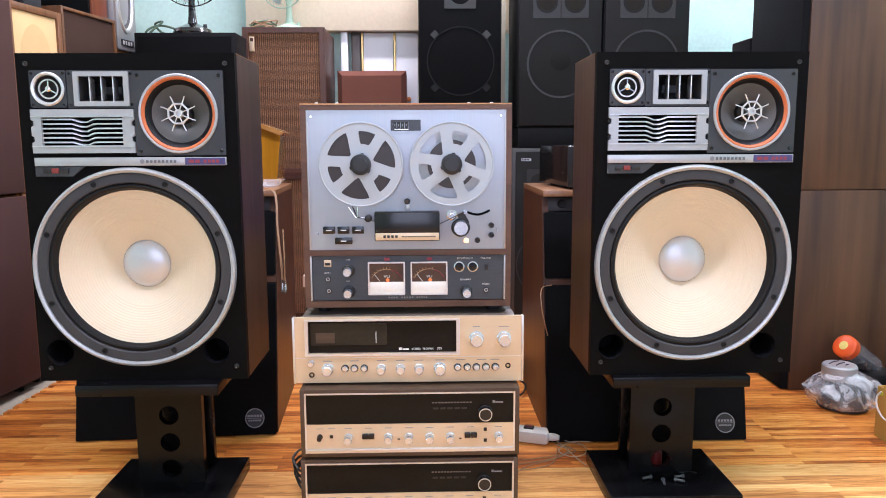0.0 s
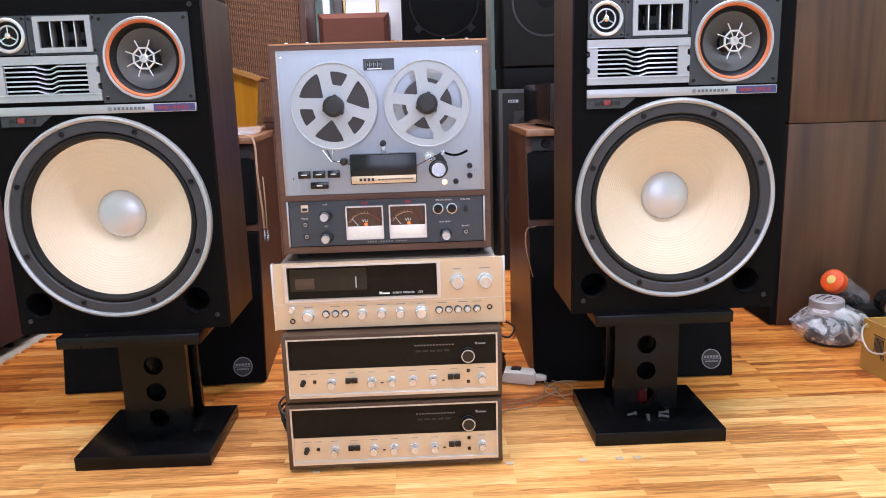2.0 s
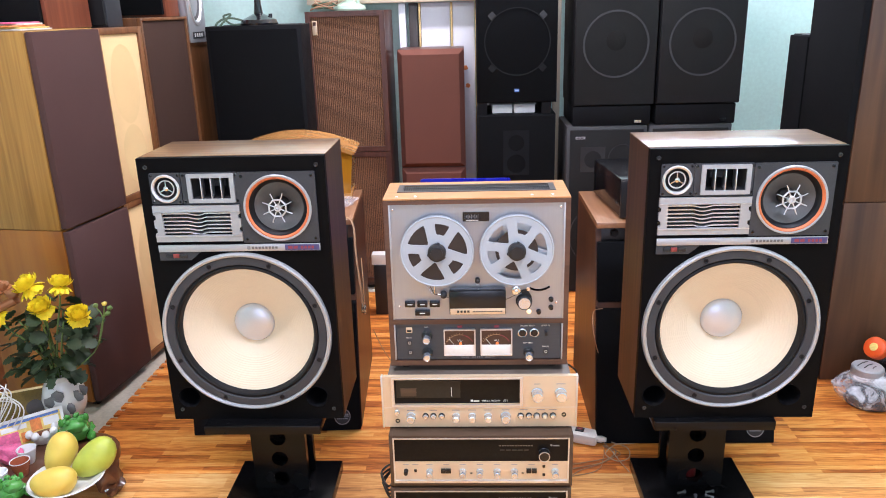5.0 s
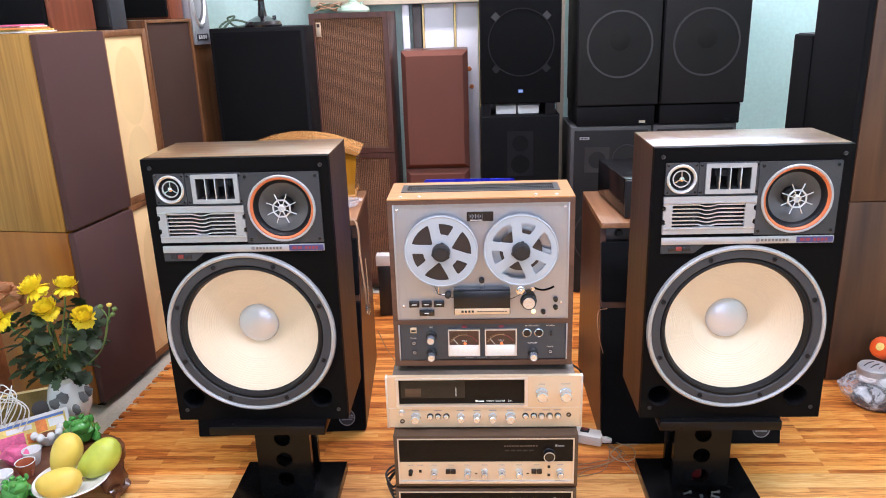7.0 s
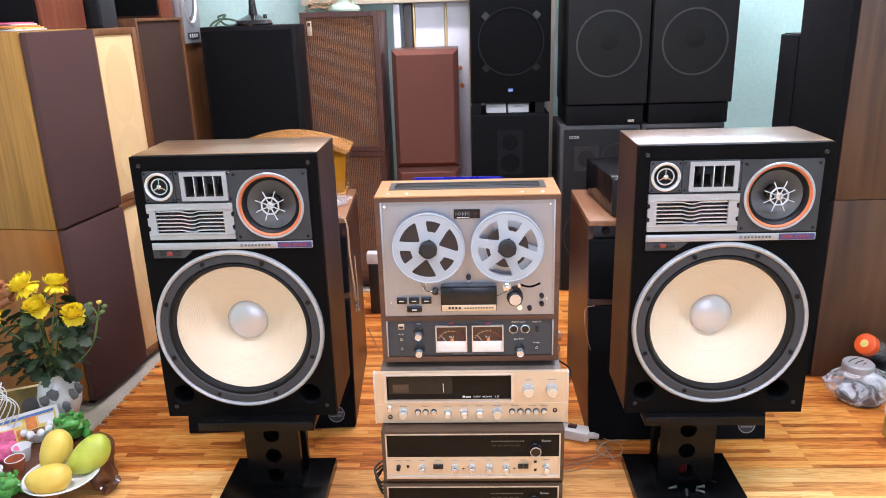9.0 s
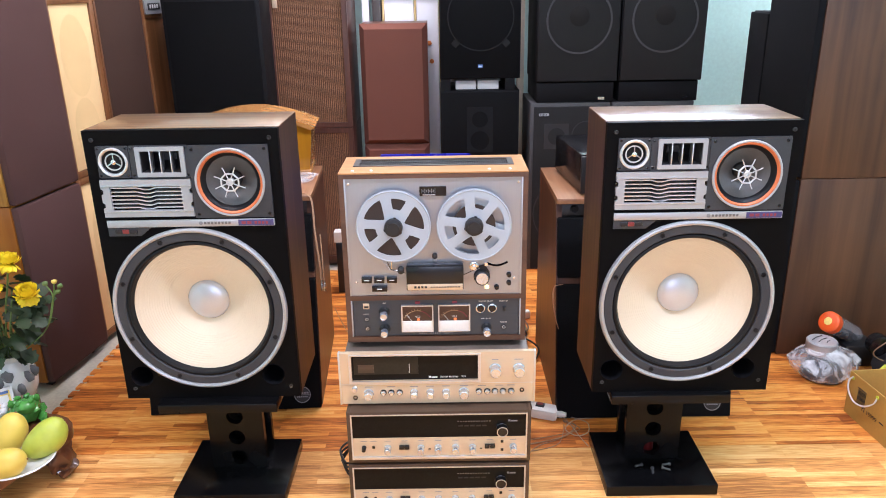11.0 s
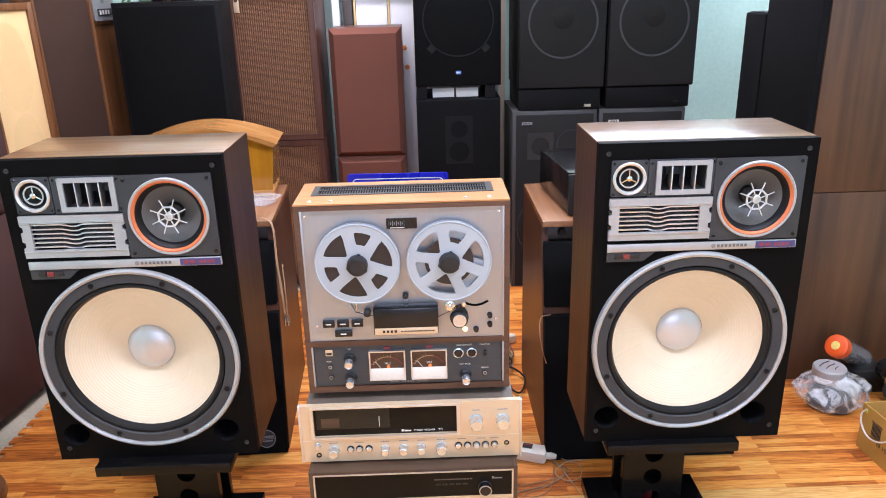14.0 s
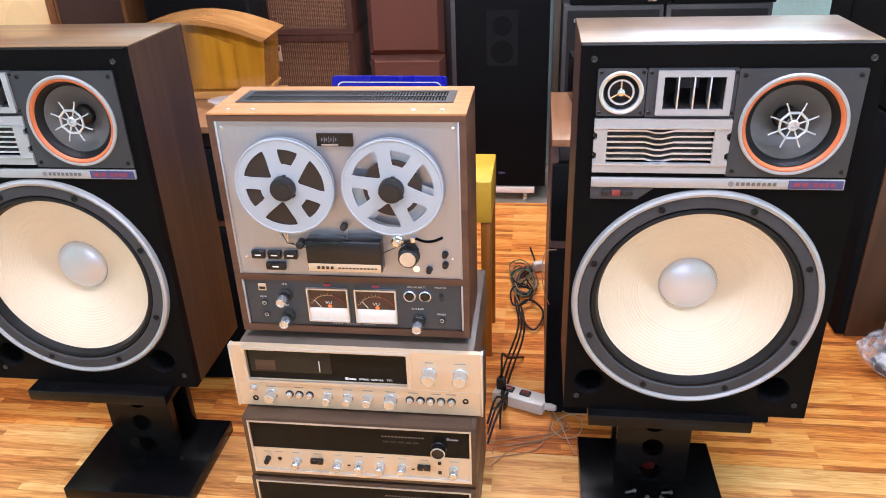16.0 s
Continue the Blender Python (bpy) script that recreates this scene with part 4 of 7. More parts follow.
    gr = part("guide_roller", turned([(0.0115, 0), (0.0115, 0.003), (0.0085, 0.004), (0.0085, 0.010), (0.0045, 0.010), (0.004, 0.017), (0, 0.017)], (0.0970, 0.0035, 0.2165), "y", 28), CHROME, d)
    part("capstan_plate", plate([(0.108, 0.217), (0.124, 0.221), (0.136, 0.200), (0.118, 0.195)], [], -0.001, 0.004), SOFT_BLACK, d)
    knob("main_knob", 0.1165, 0.1885, 0.004, 0.0185, 0.020, SOFT_BLACK, d, ring=KNOB)
    slot = tube(bmesh.new(), [(0.127 + 0.0535 * k / 10, 0.0035, 0.2245 - 0.0085 * math.sin(math.pi * k / 10) + 0.0015 * k / 10) for k in range(11)], 0.0026)
    part("lever_slot", slot, HOLE, d)
    part("slot_pin", turned([(0.005, 0), (0.005, 0.010), (0, 0.010)], (0.126, 0.003, 0.2235), "y", 14), CHROME, d)
    for i, (x, z) in enumerate(((-0.1715, 0.1850), (-0.1400, 0.1850), (-0.1085, 0.1850))):
        b = part("piano_key", solid(x - 0.0128, x + 0.0128, -0.006, 0.004, z - 0.0078, z + 0.0078, 0.0012), GLOSS_BLACK, d, "black transport key")
        bars("key_mark", [(x - 0.006, x + 0.006, z - 0.001, z + 0.001)], -0.0064, WHITE_INK, b)
    b = part("piano_key", solid(-0.159, -0.121, -0.006, 0.004, 0.1540, 0.1685, 0.0012), GLOSS_BLACK, d, "black transport key")
    bars("key_mark", [(-0.146, -0.134, 0.1600, 0.1625)], -0.0064, WHITE_INK, b)
    part("pilot_lamp", turned([(0.0058, 0), (0.0058, 0.002), (0.004, 0.0035), (0, 0.004)], (0.1290, 0.004, 0.1595), "y", 18), LAMP_ON, d, "glowing amber pilot lamp")
    for x, z in ((0.1535, 0.1600), (0.1840, 0.1930), (0.1840, 0.1715)):
        knob("small_knob", x, z, 0.004, 0.0056, 0.012, GLOSS_BLACK, d)
    # lower panel
    lp = part("control_panel", solid(-0.2105, 0.2105, 0.004, 0.008, 0.0275, 0.1265), DECK_GREY, d, "blue grey control panel")
    for z in (0.0955, 0.0475):
        k = knob("level_knob", -0.1315, z, 0.004, 0.0128, 0.008, SOFT_BLACK, lp)
        part("knob_core", turned([(0.0100, 0.008), (0.0096, 0.020)], (-0.1315, 0.004, z), "y", 28), SOFT_BLACK, k)
        part("knob_sleeve", turned([(0.0096, 0.019), (0.0090, 0.036), (0.0084, 0.037), (0.0072, 0.037), (0.0066, 0.0355), (0, 0.0355)], (-0.1315, 0.004, z), "y", 28), KNOB, k, "bright metal outer sleeve")
    k = knob("play_knob", 0.1285, 0.0465, 0.004, 0.0120, 0.008, SOFT_BLACK, lp)
    part("knob_core", turned([(0.0100, 0.008), (0.0096, 0.020)], (0.1285, 0.004, 0.0465), "y", 28), SOFT_BLACK, k)
    part("knob_sleeve", turned([(0.0096, 0.019), (0.0090, 0.036), (0.0084, 0.037), (0.0072, 0.037), (0.0066, 0.0355), (0, 0.0355)], (0.1285, 0.004, 0.0465), "y", 28), KNOB, k, "bright metal outer sleeve")
    for x in (0.1130, 0.1430):
        k = part("record_button", turned([(0.0118, 0), (0.0118, 0.004), (0.0095, 0.005), (0.0085, 0.004)], (x, 0.004, 0.1015), "y", 28), KNOB, lp)
        part("button_cap", turned([(0.0080, 0.0), (0.0078, 0.006), (0, 0.0065)], (x, 0.004, 0.1015), "y", 24), GLOSS_BLACK, k)
    for x, z in ((-0.177, 0.0755), (-0.176, 0.0490), (0.1730, 0.0485)):
        j = part("jack", turned([(0.0068, 0), (0.0068, 0.002), (0.004, 0.003), (0.0032, 0), (0, -0.002)], (x, 0.004, z), "y", 20), SOFT_BLACK, lp)
        part("jack_ring", turned([(0.0042, 0.003), (0.0040, 0.0036), (0.0030, 0.0036), (0.0030, 0.002)], (x, 0.004, z), "y", 20), SATIN, j)
    part("toggle", solid(0.1705, 0.1770, -0.004, 0.004, 0.0945, 0.1065, 0.001), SOFT_BLACK, lp)
    part("emblem", solid(-0.1848, -0.1692, 0.002, 0.0041, 0.1035, 0.1185, 0.0005), CREAM_FACE, lp)
    part("emblem_bar", solid(-0.1828, -0.1712, 0.0012, 0.0022, 0.1065, 0.1120), SOFT_BLACK, lp)
    for x0 in (-0.0885, 0.0055):
        vu = part("meter", plate(rect(x0, x0 + 0.0815, 0.0395, 0.1135, 0.002), [rect(x0 + 0.003, x0 + 0.0785, 0.0420, 0.1105)], -0.003, 0.004), SATIN, lp, "VU meter in a silver bezel")
        part("meter_face", solid(x0 + 0.0025, x0 + 0.079, 0.0025, 0.0035, 0.0685, 0.111), VU_FACE, vu, "amber lit scale")
        part("meter_lower", solid(x0 + 0.0025, x0 + 0.079, -0.0005, 0.0035, 0.0415, 0.0683, 0.0005), WHITE_PLASTIC, vu, "off-white lower cover")
        cx, cz, R = x0 + 0.041, 0.0585, 0.0385
        arc = tube(bmesh.new(), [(cx + R * 0.98 * math.cos(radians(a)), 0.0022, cz + R * math.sin(radians(a))) for a in range(150, 74, -5)], 0.0006, 4)
        for k in range(8):
            a = radians(150 - 10 * k)
            tube(arc, [(cx + R * q * math.cos(a), 0.0022, cz + R * q * math.sin(a)) for q in (1.0, 1.12)], 0.0004, 4)
        part("scale", arc, VU_INK, vu)
        part("red_scale", tube(bmesh.new(), [(cx + R * 0.98 * math.cos(radians(a)), 0.0020, cz + R * math.sin(radians(a))) for a in range(75, 29, -5)], 0.0010, 4), RED_INK, vu)
        part("needle", tube(bmesh.new(), [(x0 + 0.026, 0.0015, 0.070), (x0 + 0.0135, 0.0015, 0.086)], 0.0006, 4), WHITE_INK, vu)
        part("meter_bulb", turned([(0.004, 0.0), (0.004, 0.0008), (0, 0.001)], (x0 + 0.043, 0.0022, 0.0725), "y", 16), VU_LAMP, vu, "glowing orange meter lamp")
        words("meter_word", "VU", 0.0085, (x0 + 0.0345, 0.0022, 0.0775), WHITE_INK, vu, 0, 1.2)
        part("peak_lamp", solid(x0 + 0.036, x0 + 0.048, 0.002, 0.0042, 0.1160, 0.1225), RED_INK, lp)
    for text, x, z, s in (("RECORD SELECT", 0.1085, 0.1185, 0.0048), ("MONITOR", 0.1610, 0.1185, 0.0048), ("PLAY BACK", 0.1150, 0.0705, 0.0048), ("PHONES", 0.1640, 0.0600, 0.0044), ("LINE", -0.1370, 0.1170, 0.0048), ("MIC IN", -0.1850, 0.0875, 0.0044), ("MIC", -0.1365, 0.0690, 0.0044)):
        words("panel_word", text, s, (x, 0.0037, z), WHITE_INK, lp)
    bars("maker_mark", [(-0.044 + 0.0055 * k, -0.0405 + 0.0055 * k, 0.0315, 0.0345) for k in range(4)] + [(-0.0155 + 0.0058 * k, -0.0125 + 0.0058 * k, 0.0315, 0.0345) for k in range(5)] + [(0.018 + 0.0052 * k, 0.0210 + 0.0052 * k, 0.0315, 0.0345) for k in range(5)], 0.0037, MARK_GREY, lp)
    for x in (-0.19, 0.19):
        for y in (0.03, 0.15):
            part("foot", turned([(0.014, 0), (0.015, 0.012), (0, 0.012)], (x, y, 0.0), "z", 20), RUBBER, d)
    return d


tape_deck()


def receiver():
    r = thing("receiver", (0.0, 1.722, 0.3200), "champagne silver stereo receiver with a black tuning dial", "receiver")
    part("case", solid(-0.236, 0.236, 0.012, 0.345, 0.004, 0.1490, 0.003), REC_TOP, r, "grey brown metal case")
    vent = bmesh.new()
    for k in range(12):
        box(vent, 0.12, 0.22, 0.14 + k * 0.014, 0.147 + k * 0.014, 0.149, 0.1525)
    part("top_fins", vent, REC_TOP, r)
    part("face_plate", plate(rect(-0.2505, 0.2505, 0.004, 0.1505, 0.002), [rect(-0.2195, 0.106, 0.0705, 0.1435)], 0.0, 0.012), CREAM_FACE, r, "champagne aluminium face")
    part("end_cap", solid(-0.2535, -0.2485, -0.002, 0.014, 0.003, 0.1515, 0.001), SATIN, r)
    part("end_cap", solid(0.2485, 0.2535, -0.002, 0.014, 0.003, 0.1515, 0.001), SATIN, r)
    dl = part("dial_frame", plate(rect(-0.2265, 0.1130, 0.0650, 0.1465, 0.001), [rect(-0.219, 0.105, 0.0708, 0.1430)], -0.004, 0.0), SATIN, r, "silver dial frame")
    part("dial_glass", solid(-0.2190, 0.105, 0.004, 0.007, 0.0710, 0.1430), DIAL, dl, "smoked black dial glass")
    part("dial_scale", solid(-0.2140, -0.048, 0.0025, 0.0039, 0.0880, 0.1370), DIAL_LIT, dl)
    part("dial_window", solid(-0.2030, -0.1620, 0.0015, 0.0024, 0.0930, 0.1160), AMP_CASE, dl)
    part("dial_pointer", solid(-0.0720, -0.0704, 0.0005, 0.0024, 0.0930, 0.1180), WHITE_INK, dl)
    words("dial_words", "STEREO  RECEIVER", 0.0058, (0.007, 0.0036, 0.0760), WHITE_INK, dl, 0, 1.0)
    words("dial_number", "771", 0.0068, (0.0625, 0.0036, 0.0757), WHITE_INK, dl, 0, 1.2)
    bars("maker_mark", [(-0.0215, -0.0150, 0.0758, 0.0812), (-0.0138, 0.0005, 0.0758, 0.0790)], 0.0036, WHITE_INK, dl)
    part("face_groove", solid(-0.2485, 0.2485, -0.0006, 0.0004, 0.0600, 0.0612), SATIN, r)
    for x in (0.149, 0.2095):
        knob("dial_knob", x, 0.101, 0.0, 0.0142, 0.026, KNOB, r)
    for x, rr in ((-0.178, 0.0115), (-0.0605, 0.0092), (-0.0185, 0.0092), (0.0225, 0.0092), (0.0685, 0.0122)):
        knob("tone_knob", x, 0.035, 0.0, rr, 0.022, KNOB, r)
    knob("power_knob", -0.214, 0.0485, 0.0, 0.0065, 0.010, KNOB, r)
    for x in (-0.140, -0.1195, -0.098, 0.1075, 0.129, 0.149, 0.170, 0.191):
        k = part("push_button", turned([(0.0085, 0), (0.0085, 0.002), (0.007, 0.002), (0.007, 0.0)], (x, 0.0, 0.0365), "y", 24), GLOSS_BLACK, r)
        part("button_cap", turned([(0.0066, 0), (0.0064, 0.008), (0.005, 0.009), (0, 0.009)], (x, 0.0, 0.0365), "y", 20), KNOB, k)
    for x, z in ((0.219, 0.0390), (-0.2135, 0.0225)):
        j = part("headphone_jack", turned([(0.006, 0), (0.006, 0.002), (0.0035, 0.002), (0.003, -0.002), (0, -0.002)], (x, 0, z), "y", 20), GLOSS_BLACK, r)
    bars("face_print", [(x - 0.010, x + 0.010, 0.0525, 0.0540) for x in (-0.178, -0.1195, -0.0605, -0.0185, 0.0225, 0.0685, 0.115, 0.160, 0.190)] + [(0.141, 0.157, 0.127, 0.1285), (0.198, 0.221, 0.127, 0.1285)], -0.0004, MARK_GREY, r)
    for x in (-0.2, 0.2):
        for y in (0.04, 0.30):
            part("foot", turned([(0.013, -0.002), (0.014, 0.005), (0, 0.005)], (x, y, 0), "z", 16), RUBBER, r)
    return r


receiver()


def amplifier():
    a = thing("amplifier", (0.0025, 1.688, 0.1605), "brown cased stereo amplifier with a black and champagne face", "amplifier", "stacked amplifiers")
    W, Z0, Z1 = 0.2385, 0.006, 0.1580
    for n, q in (("side_panel", (-W, -W + 0.010, 0, 0.29, Z0, Z1)), ("side_panel", (W - 0.010, W, 0, 0.29, Z0, Z1)), ("bottom_panel", (-W + 0.010, W - 0.010, 0, 0.29, Z0, Z0 + 0.010)), ("top_panel", (-W + 0.010, W - 0.010, 0, 0.29, Z1 - 0.010, Z1)), ("back_panel", (-W + 0.010, W - 0.010, 0.27, 0.29, Z0 + 0.010, Z1 - 0.010))):
        part(n, solid(*q, 0.0006), AMP_CASE, a, "brown wood grain case board")
    part("trim_frame", plate(rect(-0.2290, 0.2290, 0.0155, 0.1505), [rect(-0.2255, 0.2255, 0.0185, 0.1475)], -0.002, 0.006), SATIN, a, "thin silver frame")
    part("dial_glass", solid(-0.2255, 0.2255, 0.002, 0.005, 0.0800, 0.1475), DIAL, a, "black glass upper half")
    part("control_face", solid(-0.2255, 0.2255, 0.001, 0.005, 0.0185, 0.0795), CREAM_FACE, a, "champagne control face")
    part("face_ledge", solid(-0.2255, 0.2255, -0.004, 0.002, 0.0185, 0.0245, 0.001), SATIN, a)
    k = knob("tuning_knob", 0.1635, 0.1035, 0.002, 0.0145, 0.018, GLOSS_BLACK, a)
    part("knob_ring", turned([(0.0145, 0.017), (0.0143, 0.0188), (0.0126, 0.0188), (0.0126, 0.017)], (0.1635, 0.002, 0.1035), "y", 32), SATIN, k)
    for x in (-0.1350, -0.0480, -0.0030, 0.0420, 0.0870, 0.1930):
        knob("tone_knob", x, 0.0490, 0.001, 0.0088, 0.022, KNOB, a)
    knob("power_knob", -0.1970, 0.0520, 0.001, 0.0055, 0.016, GLOSS_BLACK, a)
    for x in (-0.0985, -0.0850, 0.1250, 0.1390):
        part("rocker", solid(x - 0.0065, x + 0.0065, -0.007, 0.001, 0.0480, 0.0590, 0.001), GLOSS_BLACK, a)
    for x, z in ((-0.172, 0.0525), (0.164, 0.0650), (0.164, 0.0400)):
        part("jack", solid(x - 0.0035, x + 0.0035, -0.001, 0.001, z - 0.0035, z + 0.0035), GLOSS_BLACK, a)
    for x in (-0.0255, 0.1090):
        part("slide", solid(x - 0.003, x + 0.003, -0.001, 0.001, 0.0440, 0.0460), GLOSS_BLACK, a)
    bars("face_print", [(x - 0.008, x + 0.008, 0.0700, 0.0712) for x in (-0.197, -0.172, -0.135, -0.091, -0.048, -0.003, 0.042, 0.087, 0.132, 0.193)], 0.0007, MARK_GREY, a)
    bars("dial_print", [(0.048 + 0.0068 * q, 0.0525 + 0.0068 * q, 0.1250, 0.1275) for q in range(13)], 0.0017, DIM_STEEL, a)
    bars("maker_mark", [(0.1800, 0.1850, 0.1245, 0.1300), (0.1860, 0.2030, 0.1245, 0.1275)], 0.0017, MARK_GREY, a)
    bars("band_print", [(0.050 + 0.0155 * q, 0.062 + 0.0155 * q, 0.1110, 0.1150) for q in range(5)], 0.0017, SOFT_BLACK, a)
    for x in (-0.2, 0.2):
        for y in (0.04, 0.25):
            part("foot", turned([(0.013, -0.003), (0.014, 0.007), (0, 0.007)], (x, y, 0), "z", 16), RUBBER, a)
    return a


amp = amplifier()
copy_thing(amp, pose(0.0005, 1.685, 0.0025))


# ---- speakers along the side walls, turned to the middle ----
ROW = pose(-1.404, 2.390, 0, 0, 0, -8.47)


def side_speaker(name, x_front, y0, y1, z0, z1, depth, cab, cloth, label, group, sign, frame_w=0.0, grille_out=0.028, frame_mat=None, feet=False):
    """sign 1: it faces +x, -1: it faces -x. x_front is the plane of the grille."""
    at = ROW @ Vector((x_front, (y0 + y1) / 2, z0)) if sign > 0 else Vector((x_front, (y0 + y1) / 2, z0))
    s = thing(name, at, label, "loudspeaker", group, -8.47 if sign > 0 else 0)
    h, hy = z1 - z0, (y1 - y0) / 2
    back = -sign * depth
    a, b = sorted((-sign * grille_out, back))
    lift = 0.03 if feet else 0.0
    part("cabinet", solid(a, b, -hy, hy, lift, h, 0.003), cab, s)
    g0, g1 = sorted((0.0, -sign * grille_out))
    if frame_w:
        fr = bmesh.new()
        for q in ((-hy, -hy + frame_w, lift, h), (hy - frame_w, hy, lift, h), (-hy + frame_w, hy - frame_w, lift, lift + frame_w), (-hy + frame_w, hy - frame_w, h - frame_w, h)):
            box(fr, g0, g1, q[0], q[1], q[2], q[3], 0.001)
        part("frame", fr, frame_mat or cab, s)
        c0, c1 = sorted((-sign * 0.008, -sign * grille_out))
        part("grille", solid(c0, c1, -hy + frame_w, hy - frame_w, lift + frame_w, h - frame_w, 0.002), cloth, s)
    else:
        part("grille", solid(g0, g1, -hy + 0.003, hy - 0.003, lift + 0.004, h - 0.004, 0.006), cloth, s, "cloth covered grille")
    if feet:
        for y in (-hy + 0.05, hy - 0.05):
            for x in (back * 0.12, back * 0.9):
                c = part("caster", turned([(0.014, -0.008), (0.015, -0.006), (0.015, 0.006), (0.014, 0.008), (0, 0.008)], (x, y, 0.006), "y", 16), RUBBER, s)
                part("bracket", solid(x - 0.012, x + 0.012, y - 0.012, y + 0.012, 0.018, 0.031), GREY_PLATE, c)
    return s


WEST = "loudspeakers along the west wall"
side_speaker("cabinet_speaker", 0.020, 0.0, 0.350, -0.009, 0.679, 0.46, ORANGE_OAK, PLUM_CLOTH, "amber oak loudspeaker with a plum grille on casters", WEST, 1, feet=True)
side_speaker("cabinet_speaker", 0.020, -0.003, 0.349, 0.681, 1.335, 0.46, OAK, PLUM_CLOTH, "golden oak loudspeaker with a plum grille, stacked on another", WEST, 1)
for z0, z1, lab in ((-0.009, 0.679, "cream grilled loudspeaker in a walnut frame near the floor"), (0.681, 1.331, "cream grilled loudspeaker in a walnut frame, stacked")):
    s = side_speaker("cabinet_speaker", 0.0, 0.354, 0.646, z0, z1, 0.40, FRAME_WOOD, CREAM_CLOTH, lab, WEST, 1, 0.024, 0.022, feet=(z0 < 0))
    for zc, rr in ((0.44, 0.088), (0.17, 0.078)):
        st = bmesh.new()
        bmesh.ops.create_circle(st, cap_ends=True, segments=32, radius=rr, matrix=Matrix.Translation((-0.0076, 0.0, zc)) @ Matrix.Rotation(radians(90), 4, "Y") @ Matrix.Diagonal((1.7 if zc > 0.3 else 1.5, 1, 1, 1)))
        part("cloth_mark", st, CREAM_STAIN, s, "faint darker driver mark on the cloth")
side_speaker("cabinet_speaker", 0.0, 0.650, 1.014, -0.009, 0.679, 0.36, FRAME_WOOD, DKBROWN_CLOTH, "dark brown grilled loudspeaker in a walnut case", WEST, 1, 0.012, 0.02)
side_speaker("cabinet_speaker", 0.0, 0.650, 1.014, 0.681, 1.362, 0.36, FRAME_WOOD, DKBROWN_CLOTH, "dark brown grilled loudspeaker in a walnut case, stacked", WEST, 1, 0.012, 0.02)
side_speaker("cabinet_speaker", -0.010, 1.019, 1.330, -0.009, 1.248, 0.30, FRAME_WOOD, FRAME_WOOD, "tall plain walnut loudspeaker in the room corner", WEST, 1, 0.014, 0.02)


def row_thing(name, x, y, z, label, category, group="", turn=0):
    return thing(name, ROW @ Vector((x, y, z)), label, category, group, -8.47 + turn)


# small speakers on top of the row
SMALL = "small loudspeakers on the row"
s = row_thing("shelf_speaker", -0.075, 0.19, 1.3355, "mahogany shelf loudspeaker with a black grille", "loudspeaker", SMALL)
part("cabinet", solid(-0.34, 0.0, 0.02, 0.26, 0, 0.36, 0.003), REDWOOD, s)
part("grille", solid(-0.335, -0.012, 0.002, 0.0199, 0.010, 0.35, 0.003), BLACK_CLOTH, s)
s = row_thing("shelf_speaker", -0.05, 0.50, 1.3315, "small dark grey boxed loudspeaker", "loudspeaker", SMALL)
part("cabinet", solid(-0.105, 0.0, 0.012, 0.11, 0, 0.26, 0.003), GREY_PLATE, s)
part("grille", solid(-0.102, -0.003, 0.0, 0.0119, 0.008, 0.252, 0.003), GREY_CLOTH, s)
s = row_thing("shelf_speaker", -0.03, 0.885, 1.3625, "mahogany loudspeaker with a black grille lying on the row", "loudspeaker", SMALL)
part("cabinet", solid(-0.33, 0.0, 0.016, 0.125, 0, 0.34, 0.003), REDWOOD, s)
part("grille", solid(-0.322, -0.008, 0.0, 0.0159, 0.010, 0.33, 0.003), BLACK_CLOTH, s)

s = row_thing("silver_speaker", 0.0, 1.100, 1.2485, "silver grey small loudspeaker with an oval driver", "loudspeaker", turn=90)
part("cabinet", solid(-0.076, 0.076, 0.01, 0.14, 0, 0.40, 0.006), PALE_SILVER, s)
part("front", plate(rect(-0.076, 0.076, 0, 0.40, 0.01), [[(x * 0.62, 0.205 + z * 1.35) for x, z in circle(0, 0, 0.095, 40)]], 0.0, 0.0099), PALE_SILVER, s)
SQUASH = Matrix.Translation((0, 0, 0.205)) @ Matrix.Diagonal((0.62, 1, 1.35, 1))
part("driver_ring", lathe(bmesh.new(), [(0.1, -0.001), (0.097, 0.006), (0.088, 0.006), (0.082, -0.004)], (0, 0, 0), "y", 40, SQUASH), SATIN, s)
part("driver_cone", lathe(bmesh.new(), [(0.084, -0.003), (0.05, -0.02), (0, -0.03)], (0, 0, 0), "y", 40, SQUASH), GREY_CONE, s)
part("badge", solid(-0.05, 0.05, -0.003, 0.001, 0.018, 0.046, 0.001), DARK_RING, s)
bars("badge_bars", [(-0.04 + 0.02 * k, -0.028 + 0.02 * k, 0.024, 0.040) for k in range(4)], -0.0034, WHITE_INK, s)

# magazines on the row
for k, (z, mt, lab) in enumerate(((1.353, BOOK, "white printed brochure"), (1.3585, YELLOW_PRINT, "yellow magazine"), (1.364, ORANGE_PRINT, "orange magazine"), (1.3695, BOOK, "white printed brochure"), (1.374, PINK, "pink leaflet"))):
    single("magazine", solid(-0.115, 0.115, -0.075, 0.075, 0, 0.005, 0.001), mt, lab + " lying in a pile on the loudspeaker", "magazine", "pile of magazines", (-1.522 - 0.01 * k, 2.484 + 0.006 * (k % 2), z - 0.0172), (-8, 5, -14, 9, -3)[k])

